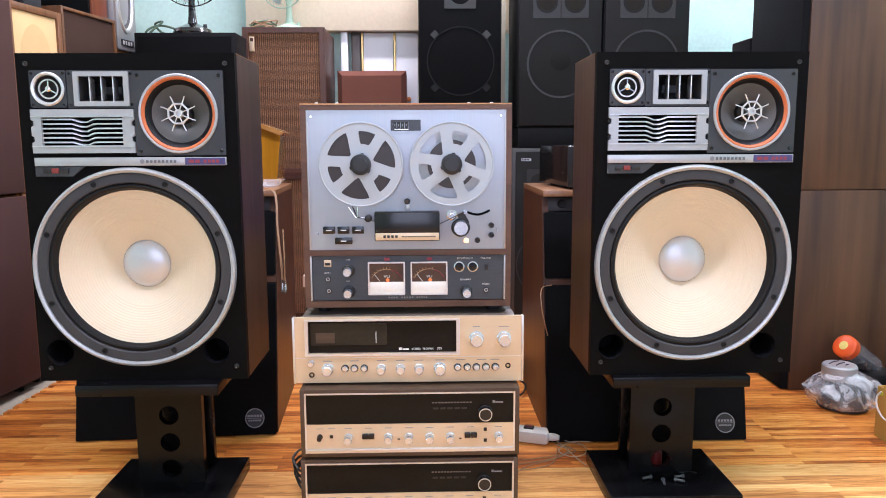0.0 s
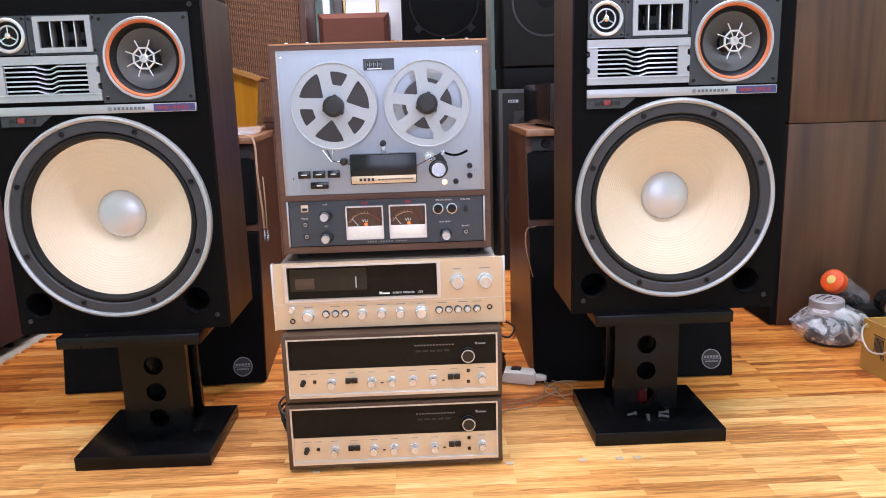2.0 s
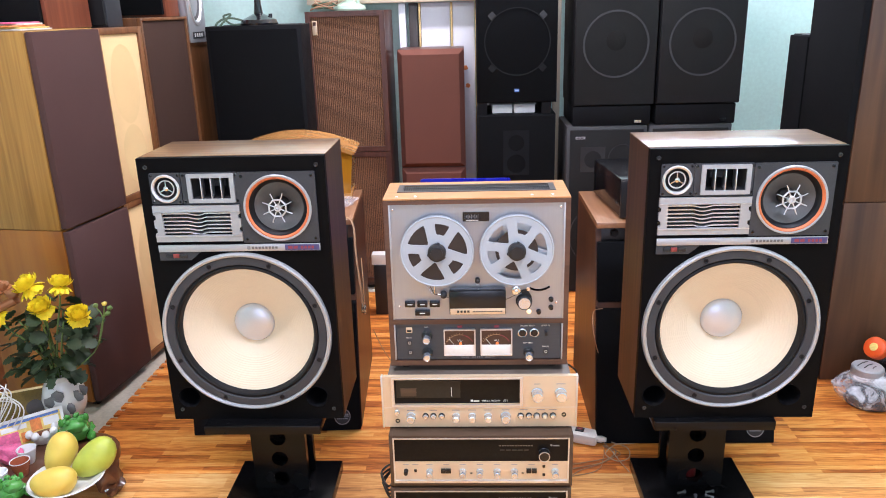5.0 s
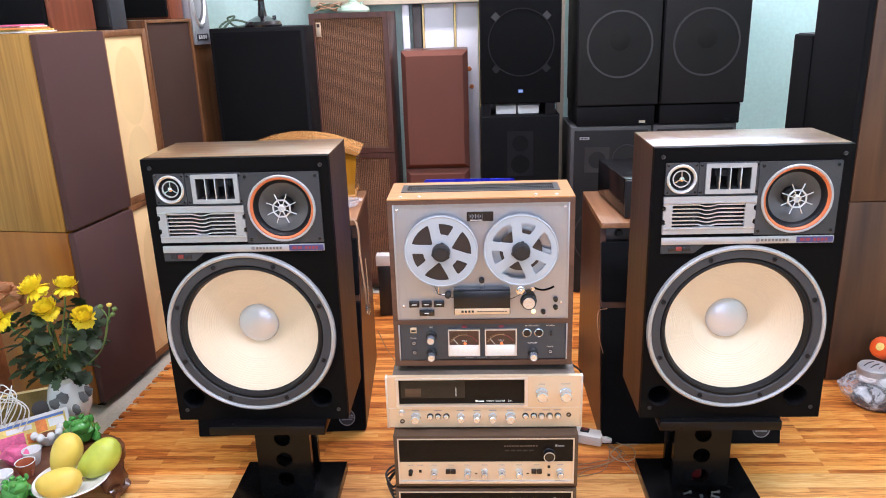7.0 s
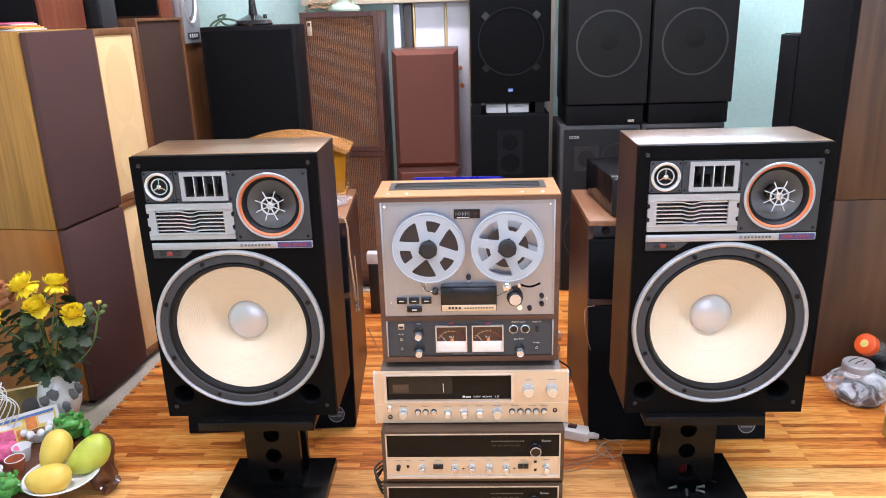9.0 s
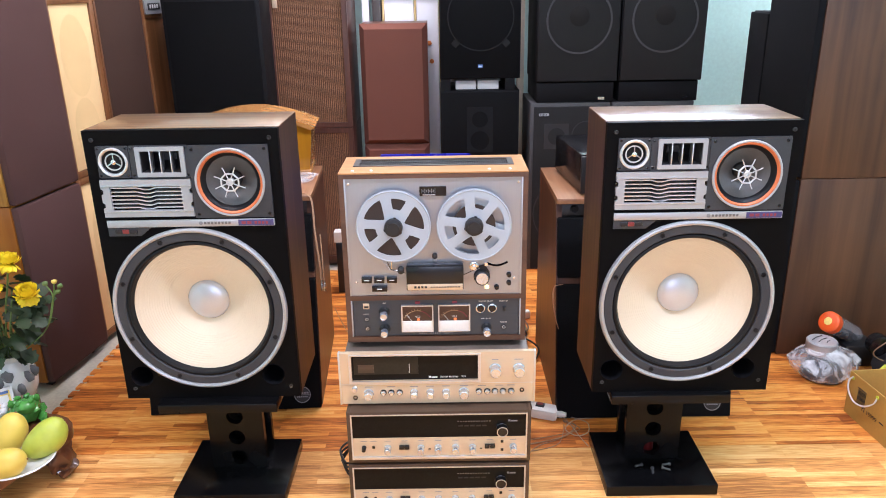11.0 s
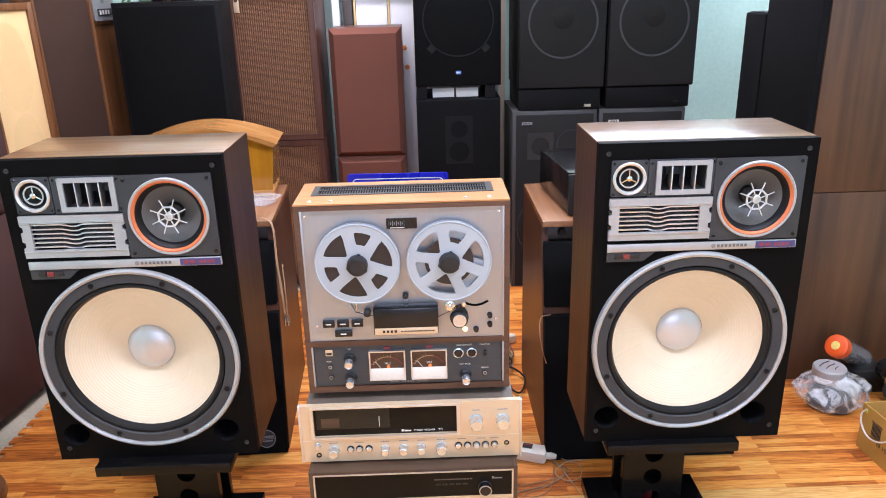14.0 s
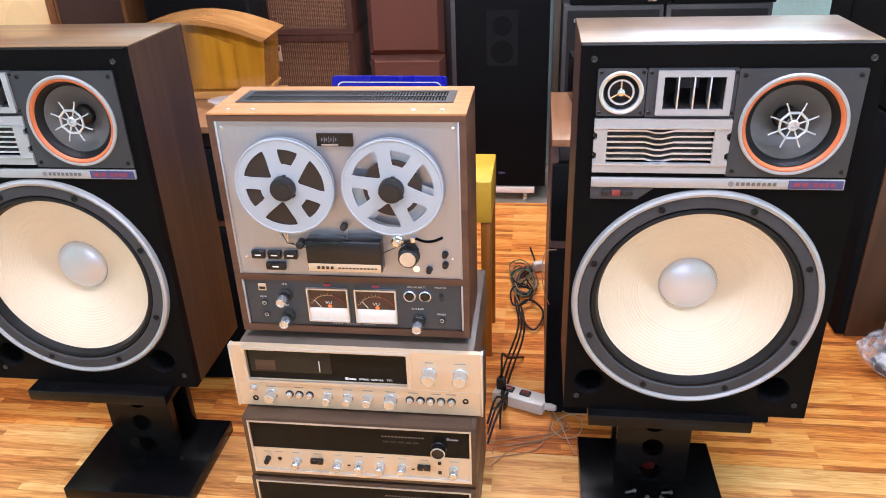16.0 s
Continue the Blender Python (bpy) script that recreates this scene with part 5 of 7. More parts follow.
EAST = "loudspeakers along the east wall"
SHIFT = Vector((0.011, -0.008, 0))
side_speaker("tower_speaker", 1.245, 2.577, 2.960, 0.0, 0.686, 0.62, PANEL_WOOD, BLACK_CLOTH, "brown veneered loudspeaker with a black grille on the mat", EAST, -1, grille_out=0.026)
side_speaker("tower_speaker", 1.245, 2.577, 2.960, 0.688, 1.400, 0.62, PANEL_WOOD, BLACK_CLOTH, "brown veneered loudspeaker with a black grille, stacked", EAST, -1, grille_out=0.026)
side_speaker("tower_speaker", 1.245, 2.964, 3.138, 0.0, 1.235, 0.50, BLACK_VINYL, BLACK_CLOTH, "lower black loudspeaker tower behind the brown ones", EAST, -1, grille_out=0.016)


# ---- the back row ----
def front_speaker(name, x0, x1, y, z0, z1, depth, cab, cloth, label, group, rim=0.012, out=0.012, chamfer=0.0, inset=False):
    s = thing(name, ((x0 + x1) / 2, y, z0), label, "loudspeaker", group)
    w, h = (x1 - x0) / 2, z1 - z0
    if chamfer:
        part("cabinet", solid(-w + 0.002, w - 0.002, chamfer, depth, 0, h, 0.002), cab, s)
        g = bmesh.new()
        a = [g.verts.new(v) for v in ((-w, chamfer, 0), (w, chamfer, 0), (w, chamfer, h), (-w, chamfer, h))]
        b = [g.verts.new(v) for v in ((-w + chamfer * 0.75, 0, chamfer * 0.75), (w - chamfer * 0.75, 0, chamfer * 0.75), (w - chamfer * 0.75, 0, h - chamfer * 0.75), (-w + chamfer * 0.75, 0, h - chamfer * 0.75))]
        for k in range(4):
            g.faces.new([a[k], a[(k + 1) % 4], b[(k + 1) % 4], b[k]])
        g.faces.new(b)
        g.faces.new(a[::-1])
        part("grille", g, cloth, s, "bevelled foam grille")
    elif inset:
        part("cabinet", solid(-w, w, 0.02, depth, 0, h, 0.002), cab, s)
        part("frame", plate(rect(-w, w, 0, h), [rect(-w + rim, w - rim, rim, h - rim)], 0, 0.02), cab, s)
        part("grille", solid(-w + rim, w - rim, 0.008, 0.02, rim, h - rim), cloth, s, "woven grille cloth")
    else:
        part("cabinet", solid(-w, w, out, depth, 0, h, 0.003), cab, s)
        part("grille", solid(-w + rim, w - rim, 0, out, rim, h - rim, 0.004), cloth, s, "cloth grille")
    return s, w, h


BACK = "loudspeakers in the back row"
SHIFT = Vector((-0.012, -0.008, 0.004))
front_speaker("floor_speaker", -1.172, -0.746, 3.40, 0.0, 1.312, 0.34, BLACK_VINYL, BLACK_CLOTH, "tall black loudspeaker carrying a desk fan", BACK, 0.016)
SHIFT = Vector((-0.007, -0.018, 0.003))
for z0, z1 in ((0.03, 0.706), (0.709, 1.363)):
    s, w, h = front_speaker("woven_speaker", -0.768, -0.400, 3.610, z0, z1, 0.36, BROWN_CAB, WOVEN, "reddish brown loudspeaker with woven brown grille", BACK, 0.024, inset=True)
    part("maker_tag", solid(-w + 0.030, -w + 0.052, 0.003, 0.009, h - 0.105, h - 0.040, 0.001), CREAM_FACE, s, "small pale maker tag")
    part("tag_mark", solid(-w + 0.034, -w + 0.048, 0.0015, 0.0032, h - 0.062, h - 0.046), BROWN_CAB, s)
part("plinth", solid(-w + 0.02, w - 0.02, 0.03, 0.34, -0.709, -0.679), BROWN_CAB, s)
SHIFT = Vector((-0.001, -0.025, 0.0))
for z0, z1 in ((0.035, 0.609), (0.612, 1.182)):
    s, w, h = front_speaker("red_speaker", -0.362, -0.042, 3.675, z0, z1, 0.28, BROWN_CAB, RED_CLOTH, "rust brown loudspeaker with a soft foam front", BACK, chamfer=0.032)
bm = solid(-0.345, -0.055, 3.69, 3.93, -0.009, 0.035)
single("timber_block", bm, DARK_WOOD, "dark timber block under the red loudspeakers", "block")


def driver(bm, x, z, r, y, width=0.006):
    lathe(bm, [(r, -0.001), (r, 0.002), (r - width, 0.002), (r - width, -0.001)], (x, y, z), "y", 56)


# black stack on a trolley
SHIFT = Vector((0.006, 0.0, 0.0))
s, w, h = front_speaker("black_speaker", 0.009, 0.380, 3.550, 0.0705, 0.881, 0.36, BLACK_VINYL, BLACK_CLOTH, "black floor loudspeaker standing on a low trolley", BACK, 0.006)
g = plate(rect(-0.062, 0.062, 0.52, 0.735, 0.004), [circle(0, 0.675, 0.038, 24), circle(0, 0.575, 0.045, 24)], -0.0015, 0.0005)
part("driver_plate", g, surface("faint_plate", (0.013, 0.014, 0.016), 0.9, bump=0.1, spec=0.1), s, "driver plate showing faintly through the cloth")
part("badge", solid(-0.014, 0.014, -0.003, 0.0, 0.060, 0.068), BLUE_LABEL, s)
s, w, h = front_speaker("black_speaker", 0.010, 0.382, 3.550, 0.934, 1.620, 0.36, BLACK_VINYL, BLACK_CLOTH, "black loudspeaker with a faint woofer ring, stacked on blocks", BACK, 0.006)
FAINT = surface("faint_lug", (0.019, 0.019, 0.020), 0.8, 0.0, 0.15, 12, spec=0.1)
rg = bmesh.new()
driver(rg, 0.002, 0.277, 0.152, 0.0, 0.005)
part("woofer_ring", rg, FAINT, s, "grey woofer ring under the cloth")
for a, mt in ((45, DARK_RING), (135, DARK_PLATE), (225, FAINT), (315, FAINT)):
    m = Matrix.Translation((0.002 + 0.163 * math.cos(radians(a)), 0, 0.277 + 0.163 * math.sin(radians(a)))) @ Matrix.Rotation(radians(45), 4, "Y")
    part("ring_lug", box(bmesh.new(), -0.015, 0.015, -0.002, 0.0, -0.015, 0.015, 0, m), mt, s)
part("tweeter_plate", plate(rect(-0.070, 0.070, 0.505, 0.640, 0.004), [circle(0, 0.575, 0.052, 28)], -0.002, 0.0005), DARK_RING, s)
part("badge", solid(-0.011, 0.011, -0.003, 0.0, 0.052, 0.066), surface("blue_badge", (0.12, 0.25, 0.62), 0.4), s, "small blue maker badge")
bars("badge_print", [(-0.008, 0.008, 0.0575, 0.0605)], -0.0034, WHITE_INK, s)
for x in (0.045, 0.235):
    single("spacer_block", solid(-0.022, 0.022, 3.56, 3.86, 0.8815, 0.9335), BLACK_VINYL, "black spacer block between the stacked loudspeakers", "block", "spacer blocks", (x - 0.01 + (0.11 if x > 0.2 else 0), 0, 0))
for a, b in ((0.082, 0.178), (0.186, 0.285)):
    single("white_card", solid(a, b, 3.60, 3.80, 0.8815, 0.922, 0.002), PAPER, "white box tucked between the stacked loudspeakers", "box", "white boxes")
t = thing("trolley", (0.195, 3.72, -0.009), "low white wheeled trolley under the black loudspeaker", "trolley")
part("platform", solid(-0.16, 0.14, -0.17, 0.17, 0.050, 0.079, 0.004), WHITE_PLASTIC, t)
for x in (-0.12, 0.10):
    for y in (-0.13, 0.13):
        c = part("caster", turned([(0.02, -0.009), (0.022, -0.006), (0.022, 0.006), (0.02, 0.009), (0, 0.009)], (x, y, 0.022), "x", 18), CHROME, t)
        part("fork", solid(x - 0.014, x + 0.014, y - 0.010, y + 0.010, 0.038, 0.0505, 0.002), GREY_PLATE, c)

SHIFT = Vector((0.010, 0.0, 0.0))
# twin black loudspeakers on their plinths, over two grey ones
for i, (x0, x1) in enumerate(((0.446, 0.820), (0.826, 1.208))):
    s, w, h = front_speaker("twin_speaker", x0, x1, 3.500, 0.918, 1.620, 0.38, BLACK_VINYL, GREY_CLOTH, "charcoal grilled loudspeaker with a faint woofer ring", BACK, 0.005, 0.02)
    rg = bmesh.new()
    driver(rg, 0.0, 0.274, 0.148, 0.0, 0.008)
    part("woofer_ring", rg, DARK_RING, s, "grey woofer ring under the cloth")
    cp = bmesh.new()
    lathe(cp, [(0.047, -0.001), (0.040, 0.0012), (0, 0.0018)], (0, 0, 0.290), "y", 32)
    part("faint_cap", cp, surface("faint_cap", (0.019, 0.018, 0.017), 0.9, bump=0.2, spec=0.1), s)
    for cx in (-0.062, 0.062):
        part("driver_plate", plate(rect(cx - 0.060, cx + 0.060, 0.472, 0.600, 0.003), [circle(cx, 0.540, 0.048, 28)], -0.002, 0.0005), DARK_PLATE, s)
        part("driver_dome", turned([(0.044, -0.001), (0.03, 0.0008), (0, 0.001)], (cx, 0, 0.540), "y", 28), surface("faint_driver", (0.028, 0.024, 0.020), 0.85, spec=0.1), s)
    p = thing("plinth", ((x0 + x1) / 2, 3.505, 0.8245), "plain black plinth under the charcoal loudspeaker", "plinth", "plinths")
    part("base", solid(-w + 0.004, w - 0.012, 0.012, 0.37, 0, 0.093, 0.006), BLACK_VINYL, p)
    part("clip", solid(w - 0.085, w - 0.055, 0.006, 0.0125, 0.012, 0.024), CHROME, p)
    s, w, h = front_speaker("grey_speaker", x0 - 0.022, x1 - 0.025, 3.500, -0.008, 0.824, 0.36, surface("grey_vinyl", (0.050, 0.050, 0.052), 0.5, bump=0.1), GREY_CLOTH, "dark grey floor loudspeaker with a thin grey rim", BACK, 0.016, 0.010)
    part("name_badge", solid(-w + 0.040, -w + 0.085, -0.002, 0.0, h - 0.058, h - 0.046), SATIN, s)
    bars("badge_print", [(-w + 0.044 + 0.0068 * k, -w + 0.0485 + 0.0068 * k, h - 0.055, h - 0.049) for k in range(5)], -0.0024, BLACK_INK, s)
    g = plate(rect(-0.12, -0.005, h - 0.215, h - 0.095, 0.003), [circle(-0.062, h - 0.155, 0.040, 24)], -0.0012, 0.0005)
    part("driver_plate", g, DARK_PLATE, s)
    rg = bmesh.new()
    driver(rg, 0.075, h - 0.15, 0.066, 0.0, 0.004)
    driver(rg, 0.0, 0.30, 0.165, 0.0, 0.005)
    part("driver_rings", rg, DARK_PLATE, s)

# ---- cabinets just behind the big pair ----
SHIFT = Vector((0.004, 0.0, 0.0))
LEAN = Matrix.Identity(4)
LEAN[1][2] = 0.212


def leaned(bm):
    """The front of the monitors slopes back towards the top."""
    bmesh.ops.transform(bm, matrix=LEAN, verts=bm.verts)
    return bm


def monitor(x, y, turn, label):
    s = thing("monitor_speaker", (x, y, 0), label, "loudspeaker", "walnut monitors behind the big pair", turn)
    w, top = 0.2855, 0.709
    for a in (-w, w - 0.018):
        sd = bmesh.new()
        lo = [sd.verts.new((a, q, z)) for q, z in ((0.028, 0), (0.578, 0), (0.578, top - 0.018), (0.028 + 0.212 * (top - 0.018), top - 0.018))]
        hi = [sd.verts.new((a + 0.018, v.co.y, v.co.z)) for v in lo]
        sd.faces.new(lo)
        sd.faces.new(hi[::-1])
        for k in range(4):
            sd.faces.new([lo[k], lo[(k + 1) % 4], hi[(k + 1) % 4], hi[k]])
        part("side_panel", sd, CRATE_WOOD, s, "old walnut side")
    part("back_panel", solid(-w + 0.018, w - 0.018, 0.56, 0.578, 0.0, top - 0.018), CRATE_WOOD, s)
    part("top_panel", solid(-w, w, 0.150, 0.578, top - 0.0178, top, 0.001), CRATE_TOP, s, "lighter walnut top")
    part("front_board", leaned(solid(-w + 0.018, w - 0.018, 0.060, 0.075, 0.002, top - 0.019)), SOFT_BLACK, s)
    pn = part("control_strip", leaned(solid(-w + 0.019, w - 0.019, 0.038, 0.060, top - 0.062, top - 0.019, 0.001)), DARK_WOOD, s)
    for q in (-w + 0.06, w - 0.06):
        knob("control_knob", q, top - 0.041, 0.038 + 0.212 * (top - 0.041), 0.012, 0.014, SOFT_BLACK, pn)
    part("upper_grille", leaned(solid(-w + 0.003, w - 0.003, 0.008, 0.0275, 0.458, top - 0.064, 0.004)), BLACK_CLOTH, s, "black upper grille")
    part("rail", leaned(solid(-w + 0.003, w - 0.003, 0.014, 0.0275, 0.438, 0.4565)), CRATE_WOOD, s)
    part("lower_grille", leaned(solid(-w + 0.001, w - 0.001, 0.0, 0.0275, 0.003, 0.4365, 0.004)), BLACK_CLOTH, s, "black lower grille")
    bx, bz = w - 0.063, 0.052
    bd = part("badge", leaned(turned([(0.0275, 0), (0.0275, 0.003), (0.0255, 0.003), (0.0255, 0.0012), (0, 0.0012)], (bx, 0.0, bz), "y", 40)), MARK_GREY, s, "round badge with a white rim")
    part("badge_disc", leaned(turned([(0.0252, 0.0014), (0.0250, 0.0022), (0, 0.0022)], (bx, 0.0, bz), "y", 32)), SOFT_BLACK, bd)
    pr = bmesh.new()
    for x0, x1, z0, z1 in [(bx - 0.021 + 0.0088 * k, bx - 0.0145 + 0.0088 * k, bz + 0.0035, bz + 0.0095) for k in range(5)] + [(bx - 0.024, bx + 0.024, bz - 0.0005, bz + 0.0004)] + [(bx - 0.018 + 0.0062 * k, bx - 0.0135 + 0.0062 * k, bz - 0.0085, bz - 0.0045) for k in range(6)]:
        box(pr, x0, x1, -0.0030, -0.0022, z0, z1)
    part("maker_mark", leaned(pr), MARK_GREY, bd)
    return s


monitor(0.6640, 2.138, 0, "walnut monitor loudspeaker with black grilles carrying a black player")
monitor(-0.690, 2.211, 3.5, "walnut monitor loudspeaker with black grilles carrying a wooden case")

p = thing("disc_player", (0.458, 2.320, 0.7095), "black metal disc player lying on the walnut monitor", "player", turn=5.6)
part("case", solid(0.0, 0.41, 0.012, 0.345, 0.008, 0.129, 0.002), GLOSS_BLACK, p, "glossy black case")
part("front", solid(-0.002, 0.412, 0.0, 0.0118, 0.006, 0.126, 0.002), SOFT_BLACK, p)
part("side_screw", turned([(0.004, 0.0), (0.004, 0.002), (0, 0.002)], (0, 0, 0), "x", 10), CHROME, p).location = (-0.002, 0.06, 0.045)
for x in (0.03, 0.38):
    for y in (0.04, 0.26):
        part("foot", turned([(0.014, 0), (0.014, 0.008), (0, 0.008)], (x, y, 0), "z", 16), RUBBER, p)

SHIFT = Vector((-0.004, 0.0, 0.0))
# arched wooden clock case
c = thing("clock_case", (-0.660, 2.645, 0.7095), "arched mantel case in glossy yellow burl with a light wood lid", "clock case", turn=4)
out = [(-0.225, 0.0), (0.205, 0.0), (0.222, 0.17)] + [(0.222 - 0.447 * k / 20, 0.160 + 0.078 * math.sin(math.pi * (0.10 + 0.80 * k / 20)) - 0.02) for k in range(1, 20)] + [(-0.225, 0.17)]
part("body", plate(out, [], 0.0, 0.165), BURL, c, "lacquered burl body")
lid = [(0.236, 0.174)] + [(0.236 - 0.475 * k / 20, 0.170 + 0.082 * math.sin(math.pi * (0.10 + 0.80 * k / 20)) - 0.02) for k in range(0, 21)] + [(-0.239, 0.174)] + [(-0.225 + 0.447 * k / 20, 0.161 + 0.078 * math.sin(math.pi * (0.10 + 0.80 * k / 20)) - 0.02) for k in range(0, 21)]
part("lid", plate(lid, [], -0.022, 0.185), BURL_TOP, c, "light wood curved lid")
part("door_panel", plate([(-0.17, 0.03), (0.13, 0.03)] + [(0.13 - 0.30 * k / 12, 0.155 + 0.04 * math.sin(math.pi * k / 12)) for k in range(13)], [], -0.006, -0.0002), BURL, c)
part("base_mould", solid(-0.232, 0.212, -0.012, 0.172, 0.0, 0.02, 0.004), BURL_TOP, c)

# small clutter on the west monitor
OVAL = Matrix.Diagonal((1.0, 0.56, 1, 1))
FILM = clear("clear_blister_plastic", (0.95, 0.95, 0.98), 0.10, 0.22)
tray = thing("blister_tray", (-0.498, 2.560, 0.7095), "clear oval plastic blister tray lying on the walnut monitor", "tray", turn=8)
part("dish", lathe(bmesh.new(), [(0, 0.001), (0.060, 0.001), (0.070, 0.006), (0.078, 0.020), (0.080, 0.020), (0.071, 0.004), (0.060, 0.0), (0, 0.0)], (0, 0, 0), "z", 36, OVAL), FILM, tray)
part("rim", lathe(bmesh.new(), [(0.077, 0.0195), (0.088, 0.0205), (0.089, 0.0225), (0.077, 0.0215)], (0, 0, 0), "z", 36, OVAL), FILM, tray)
part("inner_ridge", lathe(bmesh.new(), [(0.046, 0.001), (0.048, 0.010), (0.052, 0.010), (0.054, 0.001)], (0, 0, 0), "z", 36, OVAL), FILM, tray)
st = bmesh.new()
pts = curve_points([(-0.470, 2.40, 0.7125), (-0.425, 2.385, 0.7125), (-0.402, 2.365, 0.690), (-0.392, 2.325, 0.60), (-0.377, 2.285, 0.50), (-0.372, 2.268, 0.455)])
for a, b in zip(pts, pts[1:]):
    v = [st.verts.new(p + Vector((q, 0.0, 0))) for p, q in ((a, -0.003), (a, 0.003), (b, 0.003), (b, -0.003))]
    st.faces.new(v)
bmesh.ops.remove_doubles(st, verts=st.verts, dist=0.0005)
bmesh.ops.solidify(st, geom=st.faces[:], thickness=0.0015)
lead = thing("audio_lead", (0, 0, 0), "flat tan audio lead with metal plugs hanging off the monitor", "cable")
part("ribbon", st, TAN_CABLE, lead)
part("ribbon", tube(bmesh.new(), curve_points([(-0.372, 2.30, 0.60), (-0.366, 2.275, 0.52), (-0.364, 2.262, 0.455)]), 0.002), TAN_CABLE, lead)
for x in (-0.372, -0.363):
    part("plug", turned([(0.0035, -0.022), (0.004, 0.0), (0.0025, 0.004), (0.0015, 0.018), (0, 0.018)], (x, 2.265, 0.440), "z", 10), CHROME, lead)

SHIFT = Vector((0.002, 0.0, 0.0))
# ---- blue sign on a yellow stool behind the tape deck ----
st = thing("stool", (0.03, 2.44, 0), "yellow painted wooden stool behind the stacked amplifiers", "stool")
part("seat", solid(-0.19, 0.198, -0.06, 0.16, 0.440, 0.560, 0.004), YELLOW, st)
for x in (-0.18, 0.168):
    for y in (-0.055, 0.13):
        part("leg", solid(x, x + 0.028, y, y + 0.025, 0.0, 0.4402, 0.003), ORANGE_OAK, st)
sg = thing("sign", (-0.035, 2.412, 0.5605), "blue enamel sign with a white line border on the stool", "sign", turn=-1.5)
part("board", plate(rect(-0.150, 0.150, 0, 0.272, 0.010), [], 0.0, 0.006), SIGN_BLUE, sg)
fr = plate(rect(-0.136, 0.136, 0.014, 0.258, 0.014), [rect(-0.1335, 0.1335, 0.0165, 0.2555, 0.0135)], -0.0008, -0.0001)
part("border_line", fr, WHITE_INK, sg)
bars("lettering", [(-0.10 + 0.022 * k, -0.084 + 0.022 * k, 0.205, 0.238) for k in range(9)] + [(-0.11 + 0.02 * k, -0.096 + 0.02 * k, 0.15, 0.175) for k in range(11)], -0.0005, WHITE_INK, sg)

# small white adapter on a black box by the west monitor
single("black_box", solid(-0.030, 0.030, -0.03, 0.05, 0.0, 0.245, 0.003), SOFT_BLACK, "narrow black box standing behind the monitor", "box", "", (-0.445, 3.27, 0))
a = thing("power_adapter", (-0.447, 3.27, 0.2455), "white plug adapter lying on a narrow black box", "adapter")
part("body", solid(-0.036, 0.036, -0.025, 0.03, 0, 0.050, 0.003), WHITE_PLASTIC, a)
part("lead", tube(bmesh.new(), curve_points([(0.03, 0.03, 0.02), (0.06, 0.06, -0.04), (0.05, 0.09, -0.13), (0.055, 0.10, -0.2425)]), 0.003), BLACK_CABLE, a)


# ---- power strip and leads on the floor ----
ps = thing("power_strip", (0.318, 2.172, 0.0), "off-white extension socket with red switches on the mat", "power strip", turn=-20)
part("body", solid(-0.075, 0.072, -0.028, 0.028, 0.0, 0.036, 0.009), WHITE_PLASTIC, ps)
for x in (-0.035, 0.012):
    sw = part("switch", solid(x - 0.014, x + 0.014, -0.008, 0.012, 0.0355, 0.041, 0.001), SOFT_BLACK, ps)
    part("rocker", solid(x - 0.009, x + 0.009, -0.004, 0.008, 0.0405, 0.0445, 0.001), RED, sw)
pl = part("plug", solid(-0.068, -0.046, -0.011, 0.011, 0.0355, 0.070, 0.004), SOFT_BLACK, ps)
part("plug_lead", tube(bmesh.new(), curve_points([(-0.057, 0.0, 0.069), (-0.06, 0.01, 0.10), (-0.075, 0.05, 0.11), (-0.085, 0.12, 0.05), (-0.07, 0.2, 0.004)]), 0.0035), BLACK_CABLE, pl)
part("collar", lathe(bmesh.new(), [(0.012, 0), (0.012, 0.012), (0.007, 0.03), (0, 0.03)], (0.070, 0, 0.018), "x", 14), WHITE_PLASTIC, ps)

rnd = random.Random(5)


def cable(pts, r, material, label, group="leads on the floor"):
    return single("cable", tube(bmesh.new(), curve_points(pts, 7), r), material, label, "cable", group)


cable([(0.390, 2.157, 0.018), (0.43, 2.14, 0.008), (0.475, 2.115, 0.004), (0.47, 2.06, 0.004), (0.43, 2.04, 0.004), (0.40, 2.08, 0.004), (0.44, 2.12, 0.012), (0.50, 2.135, 0.006)], 0.0015, PALE_CABLE, "thin pale lead curling on the mat")
cable([(0.395, 2.150, 0.014), (0.42, 2.10, 0.006), (0.44, 2.03, 0.004), (0.455, 1.98, 0.006)], 0.0015, PALE_CABLE, "thin pale lead running to the stand")
for k in range(5):
    a, b = rnd.uniform(-0.03, 0.03), rnd.uniform(-0.03, 0.03)
    cable([(0.40, 2.12 + a * 0.5, 0.003), (0.42 + a, 2.07 + b, 0.003), (0.36 + b, 2.02 + a, 0.003), (0.30 - 0.02 * k, 1.98 + a, 0.003), (0.255, 1.93 + 0.02 * k, 0.003)][: 5 - (k % 2)], 0.0014, TAN_CABLE, "thin tan loudspeaker wire on the mat")
cable([(0.385, 2.20, 0.30), (0.372, 2.185, 0.345), (0.365, 2.20, 0.39), (0.372, 2.235, 0.43), (0.40, 2.235, 0.44)], 0.0016, TAN_CABLE, "thin tan wire on the walnut monitor edge")
cable([(0.69, 2.150, 0.004), (0.66, 2.12, 0.05), (0.64, 2.11, 0.075), (0.66, 2.115, 0.085), (0.69, 2.15, 0.080)], 0.0018, TAN_CABLE, "thin tan wire looping out of the monitor")
